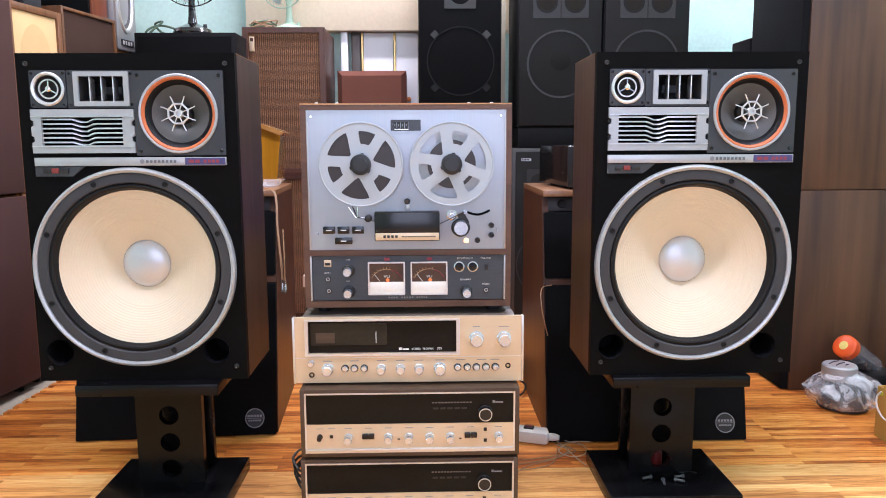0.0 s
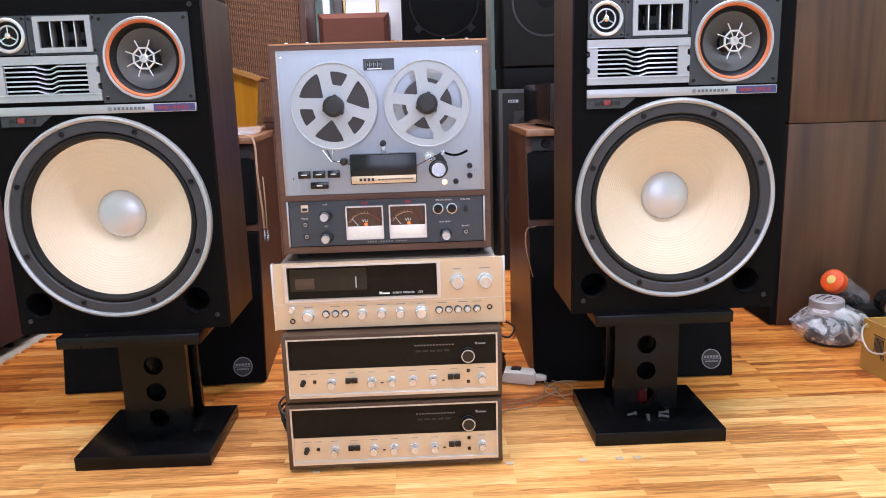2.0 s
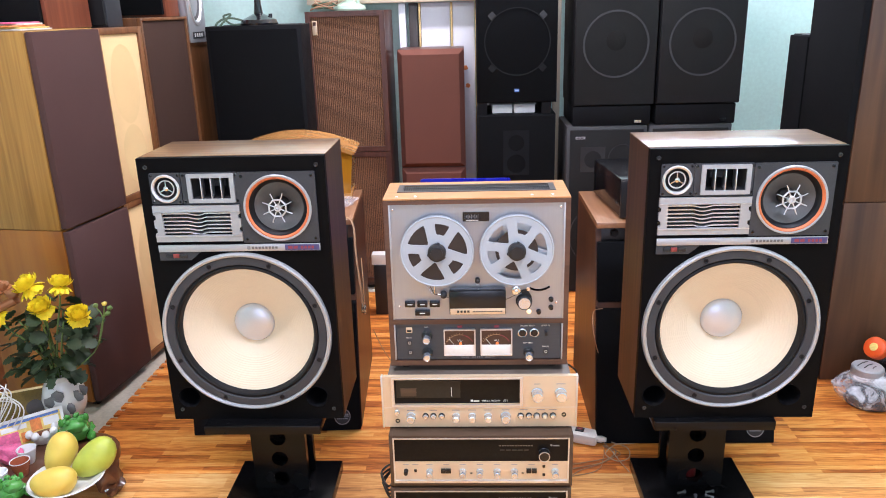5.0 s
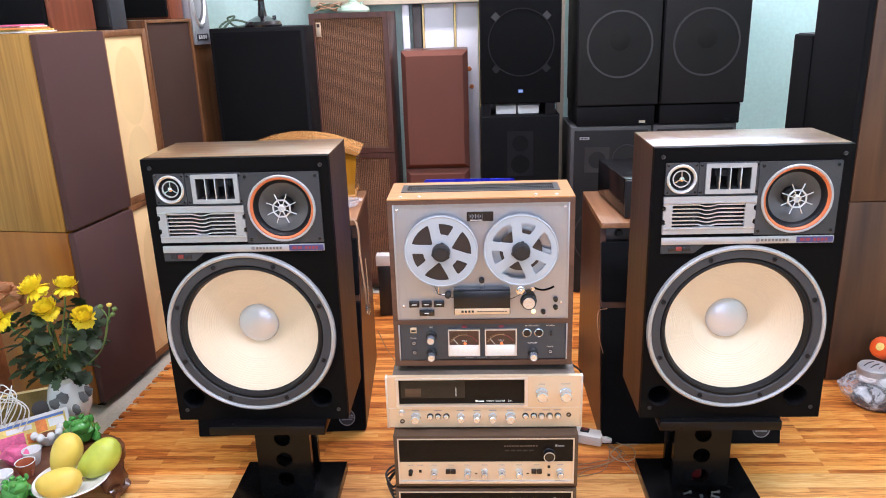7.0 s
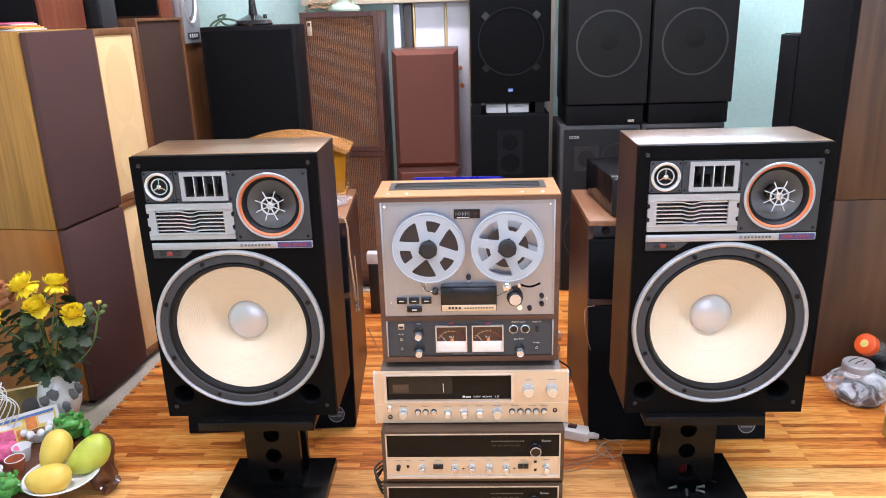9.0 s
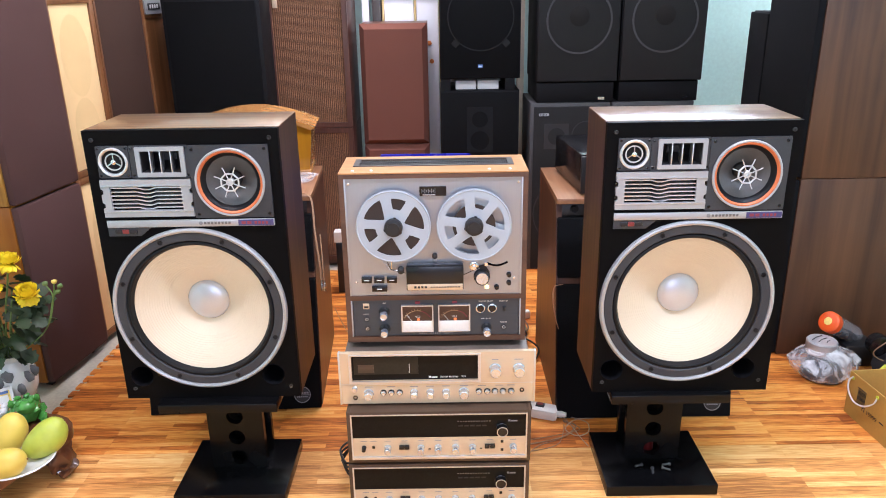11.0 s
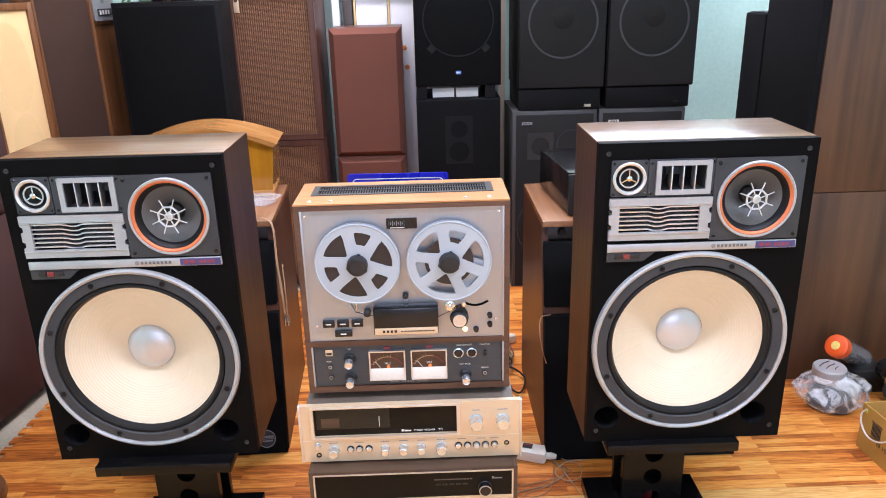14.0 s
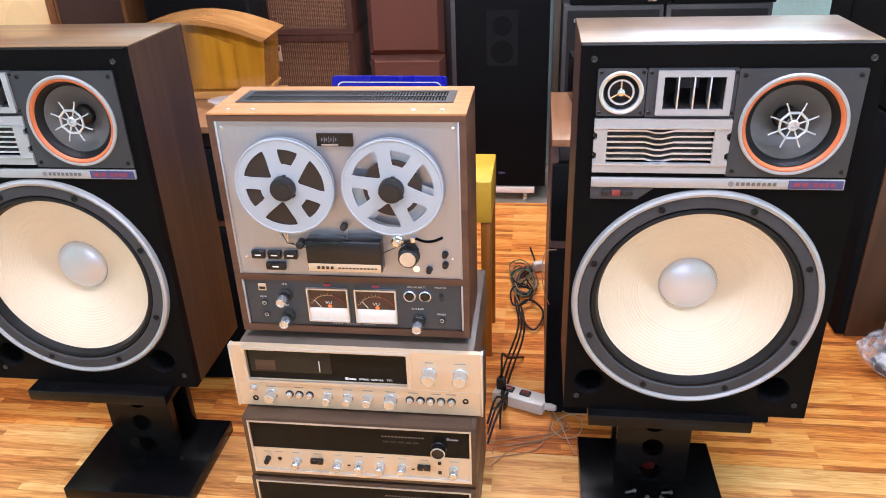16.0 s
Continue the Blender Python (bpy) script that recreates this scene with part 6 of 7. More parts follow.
for k, (z, mt) in enumerate(((0.012, BLACK_CABLE), (0.010, BLACK_CABLE), (0.007, BLACK_CABLE))):
    cable([(0.25 + 0.01 * k, 2.02, 0.10 - 0.03 * k), (0.27, 2.10, 0.06), (0.262 + 0.012 * k, 2.30, 0.006), (0.30 + 0.01 * k, 2.55, 0.006), (0.285, 2.75 + 0.04 * k, 0.006), (0.345, 2.95, 0.006 + 0.004 * k), (0.33, 3.1, 0.006)], 0.0028, mt, "black mains lead behind the amplifiers")
for k in range(9):
    c = Vector((0.315 + rnd.uniform(-0.03, 0.03), 2.74 + rnd.uniform(-0.16, 0.16), 0.006))
    a0 = rnd.uniform(0, 6)
    pts = [c + Vector(((0.035 + 0.02 * rnd.random()) * math.cos(a0 + q * 1.1) * 0.8, (0.06 + 0.05 * rnd.random()) * math.sin(a0 + q * 1.1), 0.003 * q + 0.004 * rnd.random())) for q in range(8)]
    cable(pts, rnd.choice((0.0022, 0.003, 0.0036)), (BLACK_CABLE, GREEN_CABLE, TAN_CABLE, GREY_CABLE)[k % 4], "tangled lead in a heap on the mat", "tangle of leads")
single("plug", solid(-0.02, 0.02, -0.014, 0.014, 0.0, 0.035, 0.006), WHITE_PLASTIC, "white mains plug lying in the tangle of leads", "plug", "", (0.362, 2.93, 0), 20)
for k in range(4):
    c = (-0.262, 1.83, 0.02 + 0.02 * k)
    cable([(-0.236, 1.88, 0.09 + 0.01 * k), (-0.262 - 0.006 * k, 1.86, 0.115 - 0.018 * k), (-0.285, 1.84 + 0.01 * k, 0.10 - 0.02 * k), (-0.262, 1.80 + 0.01 * k, 0.085 - 0.02 * k), (-0.250, 1.87, 0.06 - 0.012 * k), (-0.245, 1.95, 0.004)], 0.0032, BLACK_CABLE, "black lead looped beside the amplifier", "leads beside the amplifiers")
for k in range(3):
    cable([(0.245, 1.93, 0.13 - 0.03 * k), (0.262, 1.99, 0.16 - 0.03 * k), (0.285, 2.05 + 0.02 * k, 0.10), (0.275, 2.12, 0.02), (0.30, 2.24, 0.005)], 0.003, BLACK_CABLE, "black lead behind the amplifiers", "leads beside the amplifiers")
cable([(-0.40, 2.62, 0.20), (-0.36, 2.60, 0.12), (-0.30, 2.56, 0.05), (-0.24, 2.50, 0.004), (-0.15, 2.42, 0.004)], 0.0016, TAN_CABLE, "thin tan wire between the monitor and the stack")


# ---- desk fans on the back row ----
SHIFT = Vector((-0.010, -0.010, 0.004))
def desk_fan(place, scale, enamel, label, turn=0):
    f = thing("desk_fan", place, label, "fan", "desk fans", turn)
    s = scale
    part("base", turned([(0, 0), (0.098 * s, 0), (0.10 * s, 0.010 * s), (0.092 * s, 0.028 * s), (0.055 * s, 0.044 * s), (0.028 * s, 0.058 * s), (0, 0.060 * s)], (0, 0, 0), "z", 40), enamel, f)
    part("stem", turned([(0.026 * s, 0.05 * s), (0.019 * s, 0.10 * s), (0.016 * s, 0.16 * s), (0.020 * s, 0.20 * s), (0, 0.205 * s)], (0, 0, 0), "z", 24), enamel, f)
    part("switch_knob", turned([(0.010 * s, 0), (0.010 * s, 0.018 * s), (0, 0.02 * s)], (0.062 * s, 0.0, 0.038 * s), "z", 14), enamel, f)
    hz = 0.30 * s
    part("motor", turned([(0, -0.11 * s), (0.035 * s, -0.10 * s), (0.052 * s, -0.05 * s), (0.052 * s, 0.0), (0.03 * s, 0.012 * s), (0, 0.012 * s)], (0, -0.02 * s, hz), "y", 28), enamel, f)
    part("neck", solid(-0.012 * s, 0.012 * s, 0.0, 0.03 * s, 0.19 * s, 0.27 * s, 0.003), enamel, f)
    R = 0.165 * s
    cage = part("guard", tube(bmesh.new(), [(R * math.cos(radians(a)), -0.055 * s, hz + R * math.sin(radians(a))) for a in range(0, 361, 10)], 0.0035 * s, 6), enamel, f, "wire guard")
    for q, yy in ((0.72, -0.088), (0.40, -0.098)):
        part("guard_ring", tube(bmesh.new(), [(R * q * math.cos(radians(a)), yy * s, hz + R * q * math.sin(radians(a))) for a in range(0, 361, 12)], 0.0016 * s, 5), enamel, cage)
    for k in range(28):
        a = 2 * math.pi * k / 28
        part("guard_wire", tube(bmesh.new(), [(R * q * math.cos(a + 0.25 * (1 - q)), yy * s, hz + R * q * math.sin(a + 0.25 * (1 - q))) for q, yy in ((0.12, -0.10), (0.45, -0.098), (0.75, -0.087), (1.0, -0.055), (0.9, -0.015), (0.4, 0.0))], 0.0013 * s, 4), enamel, cage)
    part("hub_badge", turned([(0.024 * s, 0.0), (0.024 * s, 0.006 * s), (0, 0.008 * s)], (0, -0.098 * s, hz), "y", 24), CHROME, cage)
    for k in range(3):
        bl = bmesh.new()
        vs = []
        for i in range(6):
            rr = (0.03 + 0.023 * i) * s
            for j in range(4):
                a = radians(120 * k) + (j - 1.5) * 0.24 * (0.7 + 0.12 * i)
                vs.append(bl.verts.new((rr * math.cos(a), (-0.045 - 0.014 * (j - 1.5)) * s, hz + rr * math.sin(a))))
        for i in range(5):
            for j in range(3):
                bl.faces.new([vs[i * 4 + j], vs[i * 4 + j + 1], vs[i * 4 + j + 5], vs[i * 4 + j + 4]])
        bmesh.ops.solidify(bl, geom=bl.faces[:], thickness=0.0015)
        part("blade", bl, SATIN, f)
    return f


desk_fan((-0.952, 3.50, 1.3125), 0.84, FAN_BLACK, "old black enamelled desk fan on the black loudspeaker", 12)
desk_fan((-0.585, 3.80, 1.3635), 0.80, FAN_GREEN, "pale green old desk fan on the woven loudspeaker", -25)
for k in range(5):
    c = Vector((-0.705 + 0.006 * k, 3.72, 1.3635 + 0.006))
    cable([c + Vector((0.055 * math.cos(q * 1.05 + k), 0.03 * math.sin(q * 1.05 + k), 0.008 * (q % 3) + 0.006 * k)) for q in range(8)], 0.0034, (TAN_CABLE, GREEN_CABLE)[k % 2], "coiled fan lead on the woven loudspeaker", "coiled fan lead")
cable([(-0.99, 3.47, 1.325), (-1.06, 3.45, 1.345), (-1.11, 3.44, 1.335), (-1.135, 3.43, 1.30), (-1.15, 3.46, 1.20), (-1.15, 3.47, 1.0)], 0.0045, GREEN_CABLE, "grey green fan lead hanging over the edge", "fan leads")
cable([(-1.0, 3.50, 1.322), (-1.07, 3.48, 1.318), (-1.10, 3.46, 1.352), (-1.06, 3.44, 1.36), (-1.10, 3.42, 1.32), (-1.135, 3.42, 1.28)], 0.0045, GREEN_CABLE, "grey green fan lead hanging over the edge", "fan leads")


# ---- things on the mat by the east wall ----
SHIFT = Vector((0.016, -0.005, 0.0))
bd = thing("bagged_driver", (1.360, 2.405, 0.0), "loose loudspeaker driver wrapped in clear plastic on the mat", "driver", turn=15)
part("frame", turned([(0.074, 0.004), (0.076, 0.010), (0.072, 0.016), (0.058, 0.055), (0.046, 0.085), (0, 0.086)], (0, 0, 0), "z", 36), GREY_PLATE, bd, "dark pressed steel basket")
mg = part("magnet", turned([(0, 0.085), (0.050, 0.085), (0.052, 0.090), (0.052, 0.128), (0.048, 0.133), (0, 0.134)], (-0.012, 0.01, 0.008), "z", 36), MAGNET, bd, "grey ring magnet")
pm = bmesh.new()
for a, b, w in (((-0.035, 0.008), (0.02, 0.026), 0.004), ((-0.025, -0.012), (0.022, 0.004), 0.004), ((-0.005, -0.028), (0.018, -0.016), 0.003)):
    tube(pm, [(a[0] - 0.012, a[1] + 0.01, 0.1432), ((a[0] + b[0]) / 2 - 0.012, (a[1] + b[1]) / 2 + 0.014, 0.1432), (b[0] - 0.012, b[1] + 0.01, 0.1432)], w * 0.4, 5)
part("marker_scribble", pm, BLACK_INK, mg)
bag = bmesh.new()
vs = bmesh.ops.create_icosphere(bag, subdivisions=4, radius=1)["verts"]
for v in vs:
    p = v.co.copy()
    around = Vector((p.x, p.y, 0)).normalized() if p.xy.length > 0.01 else Vector((1, 0, 0))
    fold = noise.noise(around * 2.3 + Vector((4, 1, p.z * 0.8))) + 0.55 * abs(noise.noise(around * 5.2 + Vector((1, 6, p.z * 1.6))))
    k = 1.0 + 0.22 * fold + 0.20 * max(0, -p.x) ** 3 + 0.10 * max(0, p.x) ** 4
    flare = 1 - 0.42 * max(0, p.z) + 0.34 * max(0, -p.z) ** 2
    z = 0.066 + p.z * 0.068 + 0.014 * noise.noise(p * 2.2) * (1 - abs(p.z))
    v.co = Vector((p.x * 0.108 * k * flare, p.y * 0.100 * k * flare, max(0.0025 + 0.002 * noise.noise(p * 9), z)))
film = part("plastic_bag", bag, BAG, bd, "crumpled clear plastic bag")
film.data.set_sharp_from_angle(angle=radians(24))
tail = bmesh.new()
g = [[tail.verts.new((0.05 + 0.03 * i, -0.10 - 0.022 * j, 0.006 + 0.008 * abs(noise.noise(Vector((i * 0.9, j * 0.9, 4)))))) for i in range(5)] for j in range(4)]
for j in range(3):
    for i in range(4):
        tail.faces.new([g[j][i], g[j][i + 1], g[j + 1][i + 1], g[j + 1][i]])
part("bag_tail", tail, BAG, bd)

jar = thing("plastic_jar", (1.476, 2.515, 0.0), "clear plastic jar with an orange lid propped on its side", "jar")
TIP = Matrix.Translation((0.0, 0.0, 0.128)) @ Matrix.Rotation(radians(28), 4, "Z") @ Matrix.Rotation(radians(30), 4, "Y")
part("lid", lathe(bmesh.new(), [(0, 0.118), (0.031, 0.118), (0.036, 0.116), (0.039, 0.112), (0.039, 0.086), (0.036, 0.084)], (0, 0, 0), "x", 36, TIP @ Matrix.Rotation(radians(180), 4, "Z")), ORANGE_LID, jar, "bright orange screw lid")
part("lid_label", lathe(bmesh.new(), [(0, 0.1192), (0.014, 0.1190), (0.015, 0.1182)], (0, 0, 0), "x", 12, TIP @ Matrix.Rotation(radians(180), 4, "Z")), YELLOW_PRINT, jar)
part("body", lathe(bmesh.new(), [(0.035, 0.085), (0.037, 0.07), (0.037, -0.07), (0.033, -0.078), (0, -0.078)], (0, 0, 0), "x", 32, TIP @ Matrix.Rotation(radians(180), 4, "Z")), CLEAR, jar)
fill = bmesh.new()
for k in range(7):
    blob(fill, TIP @ Vector((-0.05 + 0.018 * k, 0.012 * math.sin(k * 2), -0.014)), 0.020, 0.022, 0.018, 0.4, k, 2)
part("contents", fill, SOFT_BLACK, jar, "dark small parts inside")
part("prop", solid(-0.01, 0.11, -0.05, 0.05, 0.0, 0.085, 0.008), SOFT_BLACK, jar)

cb = thing("cardboard_box", (1.322, 2.172, 0.0), "open kraft cardboard carton with black print and a string handle", "carton", turn=-85)
L, Wd, Hh, t = 0.42, 0.30, 0.150, 0.004
# local x runs along the printed side, local y away from it
part("print_side", plate(rect(0, L, 0, Hh), [], 0.0, t), CARDBOARD, cb)
part("far_side", solid(0, L, Wd - t, Wd, 0, Hh), CARDBOARD, cb)
part("end_side", solid(0, t, t, Wd - t, 0, Hh), CARDBOARD, cb)
part("end_side", solid(L - t, L, t, Wd - t, 0, Hh), CARDBOARD, cb)
part("bottom", solid(t, L - t, t, Wd - t, 0.002, 0.006), CARDBOARD, cb)
words("carton_number", "66651 N", 0.021, (0.155, -0.0006, 0.066), BLACK_INK, cb, 180)
bars("carton_print", [(0.052 + 0.005 * k, 0.0545 + 0.005 * k, 0.070, 0.112) for k in range(8)], -0.0006, BLACK_INK, cb)
bars("carton_frame", [(0.048, 0.094, 0.115, 0.118), (0.048, 0.094, 0.064, 0.067)], -0.0006, BLACK_INK, cb)
bars("carton_marks", [(0.168, 0.186, 0.060, 0.064), (0.210, 0.213, 0.045, 0.085), (0.225, 0.245, 0.050, 0.053), (0.225, 0.245, 0.078, 0.081), (0.262, 0.266, 0.045, 0.09), (0.275, 0.279, 0.045, 0.09), (0.30, 0.33, 0.055, 0.059)], -0.0006, BLACK_INK, cb)
part("string_handle", tube(bmesh.new(), curve_points([(0.018, -0.001, 0.138), (0.010, -0.008, 0.120), (0.020, -0.012, 0.092), (0.055, -0.014, 0.070), (0.10, -0.012, 0.078), (0.135, -0.008, 0.106), (0.140, -0.001, 0.128)]), 0.0026), WHITE_CABLE, cb)
for x in (0.018, 0.140):
    part("eyelet", turned([(0.006, 0.0), (0.006, 0.002), (0.003, 0.002), (0.003, 0)], (x, 0, 0.132), "y", 14), LIME, cb)
for k, (x, y, mt, lab) in enumerate(((0.13, 0.08, PINK, "pink packet"), (0.20, 0.16, YELLOW_PRINT, "yellow packet"), (0.29, 0.10, BLUE_PRINT, "blue packet"), (0.10, 0.20, ORANGE_PRINT, "orange packet"))):
    single("packet", blob(bmesh.new(), (0, 0, 0.045), 0.075, 0.045, 0.045, 0.2, k, 3), mt, lab + " lying in the cardboard carton", "packet", "packets in the carton", cb.matrix_basis @ Vector((x, y, 0.006)) - SHIFT, 30 * k)

ro = thing("tool_pouch", (1.60, 2.36, 0.0), "black pouch with lime green and orange tools", "tool pouch")
part("pouch", blob(bmesh.new(), (0, 0, 0.060), 0.080, 0.075, 0.060, 0.25, 3, 3), SOFT_BLACK, ro)
part("reel", lathe(bmesh.new(), [(0.03, -0.02), (0.038, -0.018), (0.038, 0.018), (0.03, 0.02), (0, 0.02)], (-0.06, 0.04, 0.125), "y", 24), GLOSS_BLACK, ro)
part("wire_loop", tube(bmesh.new(), [(-0.045 + 0.06 * math.cos(radians(a)), -0.02 + 0.02 * math.sin(radians(a * 2)), 0.135 + 0.052 * math.sin(radians(a))) for a in range(0, 361, 15)], 0.002), TAN_CABLE, ro)
part("grip", solid(-0.05, 0.05, -0.012, 0.012, 0.125, 0.150, 0.006), LIME, ro)
part("grip", tube(bmesh.new(), [(-0.13, -0.03, 0.012), (-0.09, -0.04, 0.05), (-0.06, -0.03, 0.075)], 0.010, 10), LIME, ro)
part("cap", blob(bmesh.new(), (-0.055, -0.055, 0.10), 0.018, 0.014, 0.016, 0.1, 1, 2), ORANGE_LID, ro)
part("cap", solid(0.06, 0.085, -0.03, 0.0, 0.09, 0.155, 0.006), ORANGE_LID, ro)
single("paper_sheet", solid(-0.004, 0.004, -0.10, 0.10, 0.0, 0.26, 0.002), surface("pale_blue_paper", (0.45, 0.62, 0.66), 0.7), "pale blue card leaning beside the tool pouch", "card", "", (1.755, 2.42, 0), 8)


# ---- low altar table with offerings ----
SHIFT = Vector((-0.013, 0.006, 0.0))
def nick(a):
    return 1 - 0.26 * math.exp(-((a - 45) / 16) ** 2)


tb = thing("altar_table", (-1.385, 1.86, 0.0), "low carved root wood table with offerings on the floor", "table")
slab = plate([(0.275 * math.cos(radians(a)) * (1 + 0.08 * math.sin(radians(a * 3 + 40)) + 0.05 * math.sin(radians(a * 7))) * nick(a), 0.335 * math.sin(radians(a)) * (1 + 0.06 * math.sin(radians(a * 4))) * nick(a)) for a in range(0, 360, 6)], [], 0.092, 0.120, flat=True)
part("slab", slab, ROOT, tb, "polished uneven root slab")
for x, y, s_ in ((0.270, 0.035, 1.0), (0.10, -0.27, 0.9), (-0.24, -0.14, 1.0), (-0.2, 0.22, 1.0), (0.03, 0.25, 0.9)):
    lg = bmesh.new()
    blob(lg, (x, y, 0.058), 0.046 * s_, 0.042 * s_, 0.052, 0.5, x * 9, 3)
    blob(lg, (x + 0.022 * (1 if x > 0 else -1), y - 0.012, 0.022), 0.030, 0.032, 0.022, 0.5, y * 7, 3)
    part("root_leg", lg, ROOT, tb, "knobbly root foot")

pl = thing("fruit_plate", (-1.150, 1.760, 0.1205), "white porcelain plate holding mangoes on the altar table", "plate")
part("dish", turned([(0, 0.004), (0.05, 0.004), (0.06, 0.0), (0.066, 0.0), (0.095, 0.018), (0.103, 0.022), (0.100, 0.025), (0.062, 0.008), (0, 0.008)], (0, 0, 0), "z", 48), PORCELAIN, pl)


def mango(place, size, mt, label, rz, ry):
    bm = bmesh.new()
    vs = bmesh.ops.create_icosphere(bm, subdivisions=4, radius=1)["verts"]
    for v in vs:
        p = v.co
        k = 1 + 0.16 * p.x * (1 if p.z > 0 else 0.4) + 0.03 * noise.noise(p * 1.4)
        v.co = Vector((p.x * size, p.y * size * 0.66 * k, p.z * size * 0.70 * k + 0.10 * size * p.x * p.x))
    ob = thing("mango", place, label, "mango", "mangoes on the plate")
    bmesh.ops.transform(bm, matrix=pose(0, 0, 0, 0, ry, rz), verts=bm.verts)
    part("fruit", bm, mt, ob)
    tip = pose(0, 0, 0, 0, ry, rz) @ Vector((size * 0.985, 0, 0.09 * size))
    part("stalk", blob(bmesh.new(), tip, 0.004, 0.004, 0.004, 0.1, 1, 1), ROOT, ob)
    return ob


mango((-1.186, 1.812, 0.183), 0.062, MANGO_Y, "ripe yellow mango standing on the plate", 70, -55)
mango((-1.148, 1.698, 0.166), 0.060, MANGO_Y, "yellow green mango lying on the plate", 15, 0)
mango((-1.082, 1.800, 0.176), 0.066, MANGO_G, "green yellow mango lying on the plate", 35, -30)


def toad(place, s, turn, label):
    ob = thing("toad_statue", place, label, "statue", "jade statues", turn)
    bm = blob(bmesh.new(), (0, 0, 0.42 * s), 0.52 * s, 0.60 * s, 0.42 * s, 0.25, 1, 3)
    blob(bm, (0, -0.36 * s, 0.72 * s), 0.34 * s, 0.30 * s, 0.26 * s, 0.2, 2, 3)
    for q in (-1, 1):
        blob(bm, (q * 0.20 * s, -0.40 * s, 0.95 * s), 0.10 * s, 0.10 * s, 0.10 * s, 0.1, q, 2)
        blob(bm, (q * 0.48 * s, -0.34 * s, 0.17 * s), 0.16 * s, 0.26 * s, 0.17 * s, 0.3, q + 4, 2)
        blob(bm, (q * 0.50 * s, 0.30 * s, 0.20 * s), 0.20 * s, 0.30 * s, 0.20 * s, 0.3, q + 7, 2)
        blob(bm, (q * 0.42 * s, -0.22 * s, 0.92 * s), 0.09 * s, 0.08 * s, 0.17 * s, 0.4, q + 11, 2)
    for k in range(6):
        blob(bm, (0.30 * s * math.cos(k * 1.05), 0.12 * s + 0.30 * s * math.sin(k * 1.05), 0.80 * s), 0.12 * s, 0.12 * s, 0.08 * s, 0.4, k, 2)
    me = mesh_of("toad_statue", bm, JADE)
    return ob, me


for place, s_, turn, lab in (((-1.240, 1.985, 0.120), 0.084, 35, "green jade resin toad on the altar table"), ((-1.270, 1.690, 0.120), 0.068, 60, "green jade resin toad in front of the cups")):
    holder, me = toad(place, s_, turn, lab)
    ob = new("toad_statue_body", me)
    ob.matrix_basis = holder.matrix_basis
    bpy.data.objects.remove(holder)
    ob.name = "toad_statue"
    tagged(ob, lab, "statue", "jade statues")

for (x, y), mt, lab in zip(((-1.322, 1.862), (-1.305, 1.800), (-1.335, 1.742)), (PORCELAIN, TERRACOTTA, PORCELAIN), ("small white offering cup", "small rust glazed offering cup", "small white offering cup")):
    c = thing("offering_cup", (x, y, 0.1205), lab + " on the altar table", "cup", "offering cups")
    part("cup", turned([(0, 0.002), (0.016, 0.0), (0.018, 0.004), (0.024, 0.030), (0.027, 0.046), (0.025, 0.046), (0.021, 0.030), (0.014, 0.008), (0, 0.008)], (0, 0, 0), "z", 28), mt, c)
    part("rim", turned([(0.0268, 0.0455), (0.027, 0.0475), (0.025, 0.0475), (0.0248, 0.0455)], (0, 0, 0), "z", 28), PORCELAIN, c)
bw = thing("incense_bowl", (-1.338, 1.975, 0.1205), "white lotus bowl with dark ash on the altar table", "bowl")
part("bowl", turned([(0, 0.0), (0.022, 0.0), (0.034, 0.016), (0.042, 0.040), (0.039, 0.041), (0.030, 0.018), (0, 0.012)], (0, 0, 0), "z", 32), PORCELAIN, bw)
for k in range(8):
    a = math.pi * k / 4
    part("petal", blob(bmesh.new(), (0.037 * math.cos(a), 0.037 * math.sin(a), 0.038), 0.012, 0.012, 0.014, 0.1, k, 2), PORCELAIN, bw)
part("ash", turned([(0.034, 0.030), (0.018, 0.036), (0, 0.037)], (0, 0, 0), "z", 24), ROOT, bw)

pf = thing("picture_card", (-1.375, 1.93, 0.1205), "coloured printed card in a white frame on the altar table", "card", turn=38)
LEANB = Matrix.Rotation(radians(-24), 4, "X")


def tilt(bm):
    bmesh.ops.transform(bm, matrix=LEANB, verts=bm.verts)
    return bm


part("frame", tilt(plate(rect(-0.125, 0.125, 0, 0.098, 0.003), [rect(-0.116, 0.116, 0.009, 0.089)], 0.0, 0.005)), PAPER, pf)
part("print", tilt(solid(-0.116, 0.116, 0.0025, 0.0048, 0.009, 0.089)), YELLOW_PRINT, pf)
for k, (x0, x1, z0, z1, mt) in enumerate(((-0.075, -0.005, 0.014, 0.058, PINK), (0.030, 0.060, 0.044, 0.082, ORANGE_PRINT), (-0.112, 0.112, 0.080, 0.088, BLUE_PRINT), (-0.110, -0.080, 0.020, 0.060, BLUE_PRINT), (0.066, 0.110, 0.052, 0.076, PAPER), (0.0, 0.024, 0.020, 0.050, ORANGE_PRINT), (-0.050, 0.020, 0.062, 0.076, PAPER))):
    part("print_patch", tilt(solid(x0, x1, 0.0012, 0.0024, z0, z1)), mt, pf)
gf = thing("gold_note", (-1.415, 2.035, 0.1205), "gold foil banknote plaque leaning on the altar table", "plaque", turn=24)
part("plaque", tilt(solid(-0.105, 0.105, 0.0, 0.004, 0, 0.135, 0.001)), GOLD_FOIL, gf)
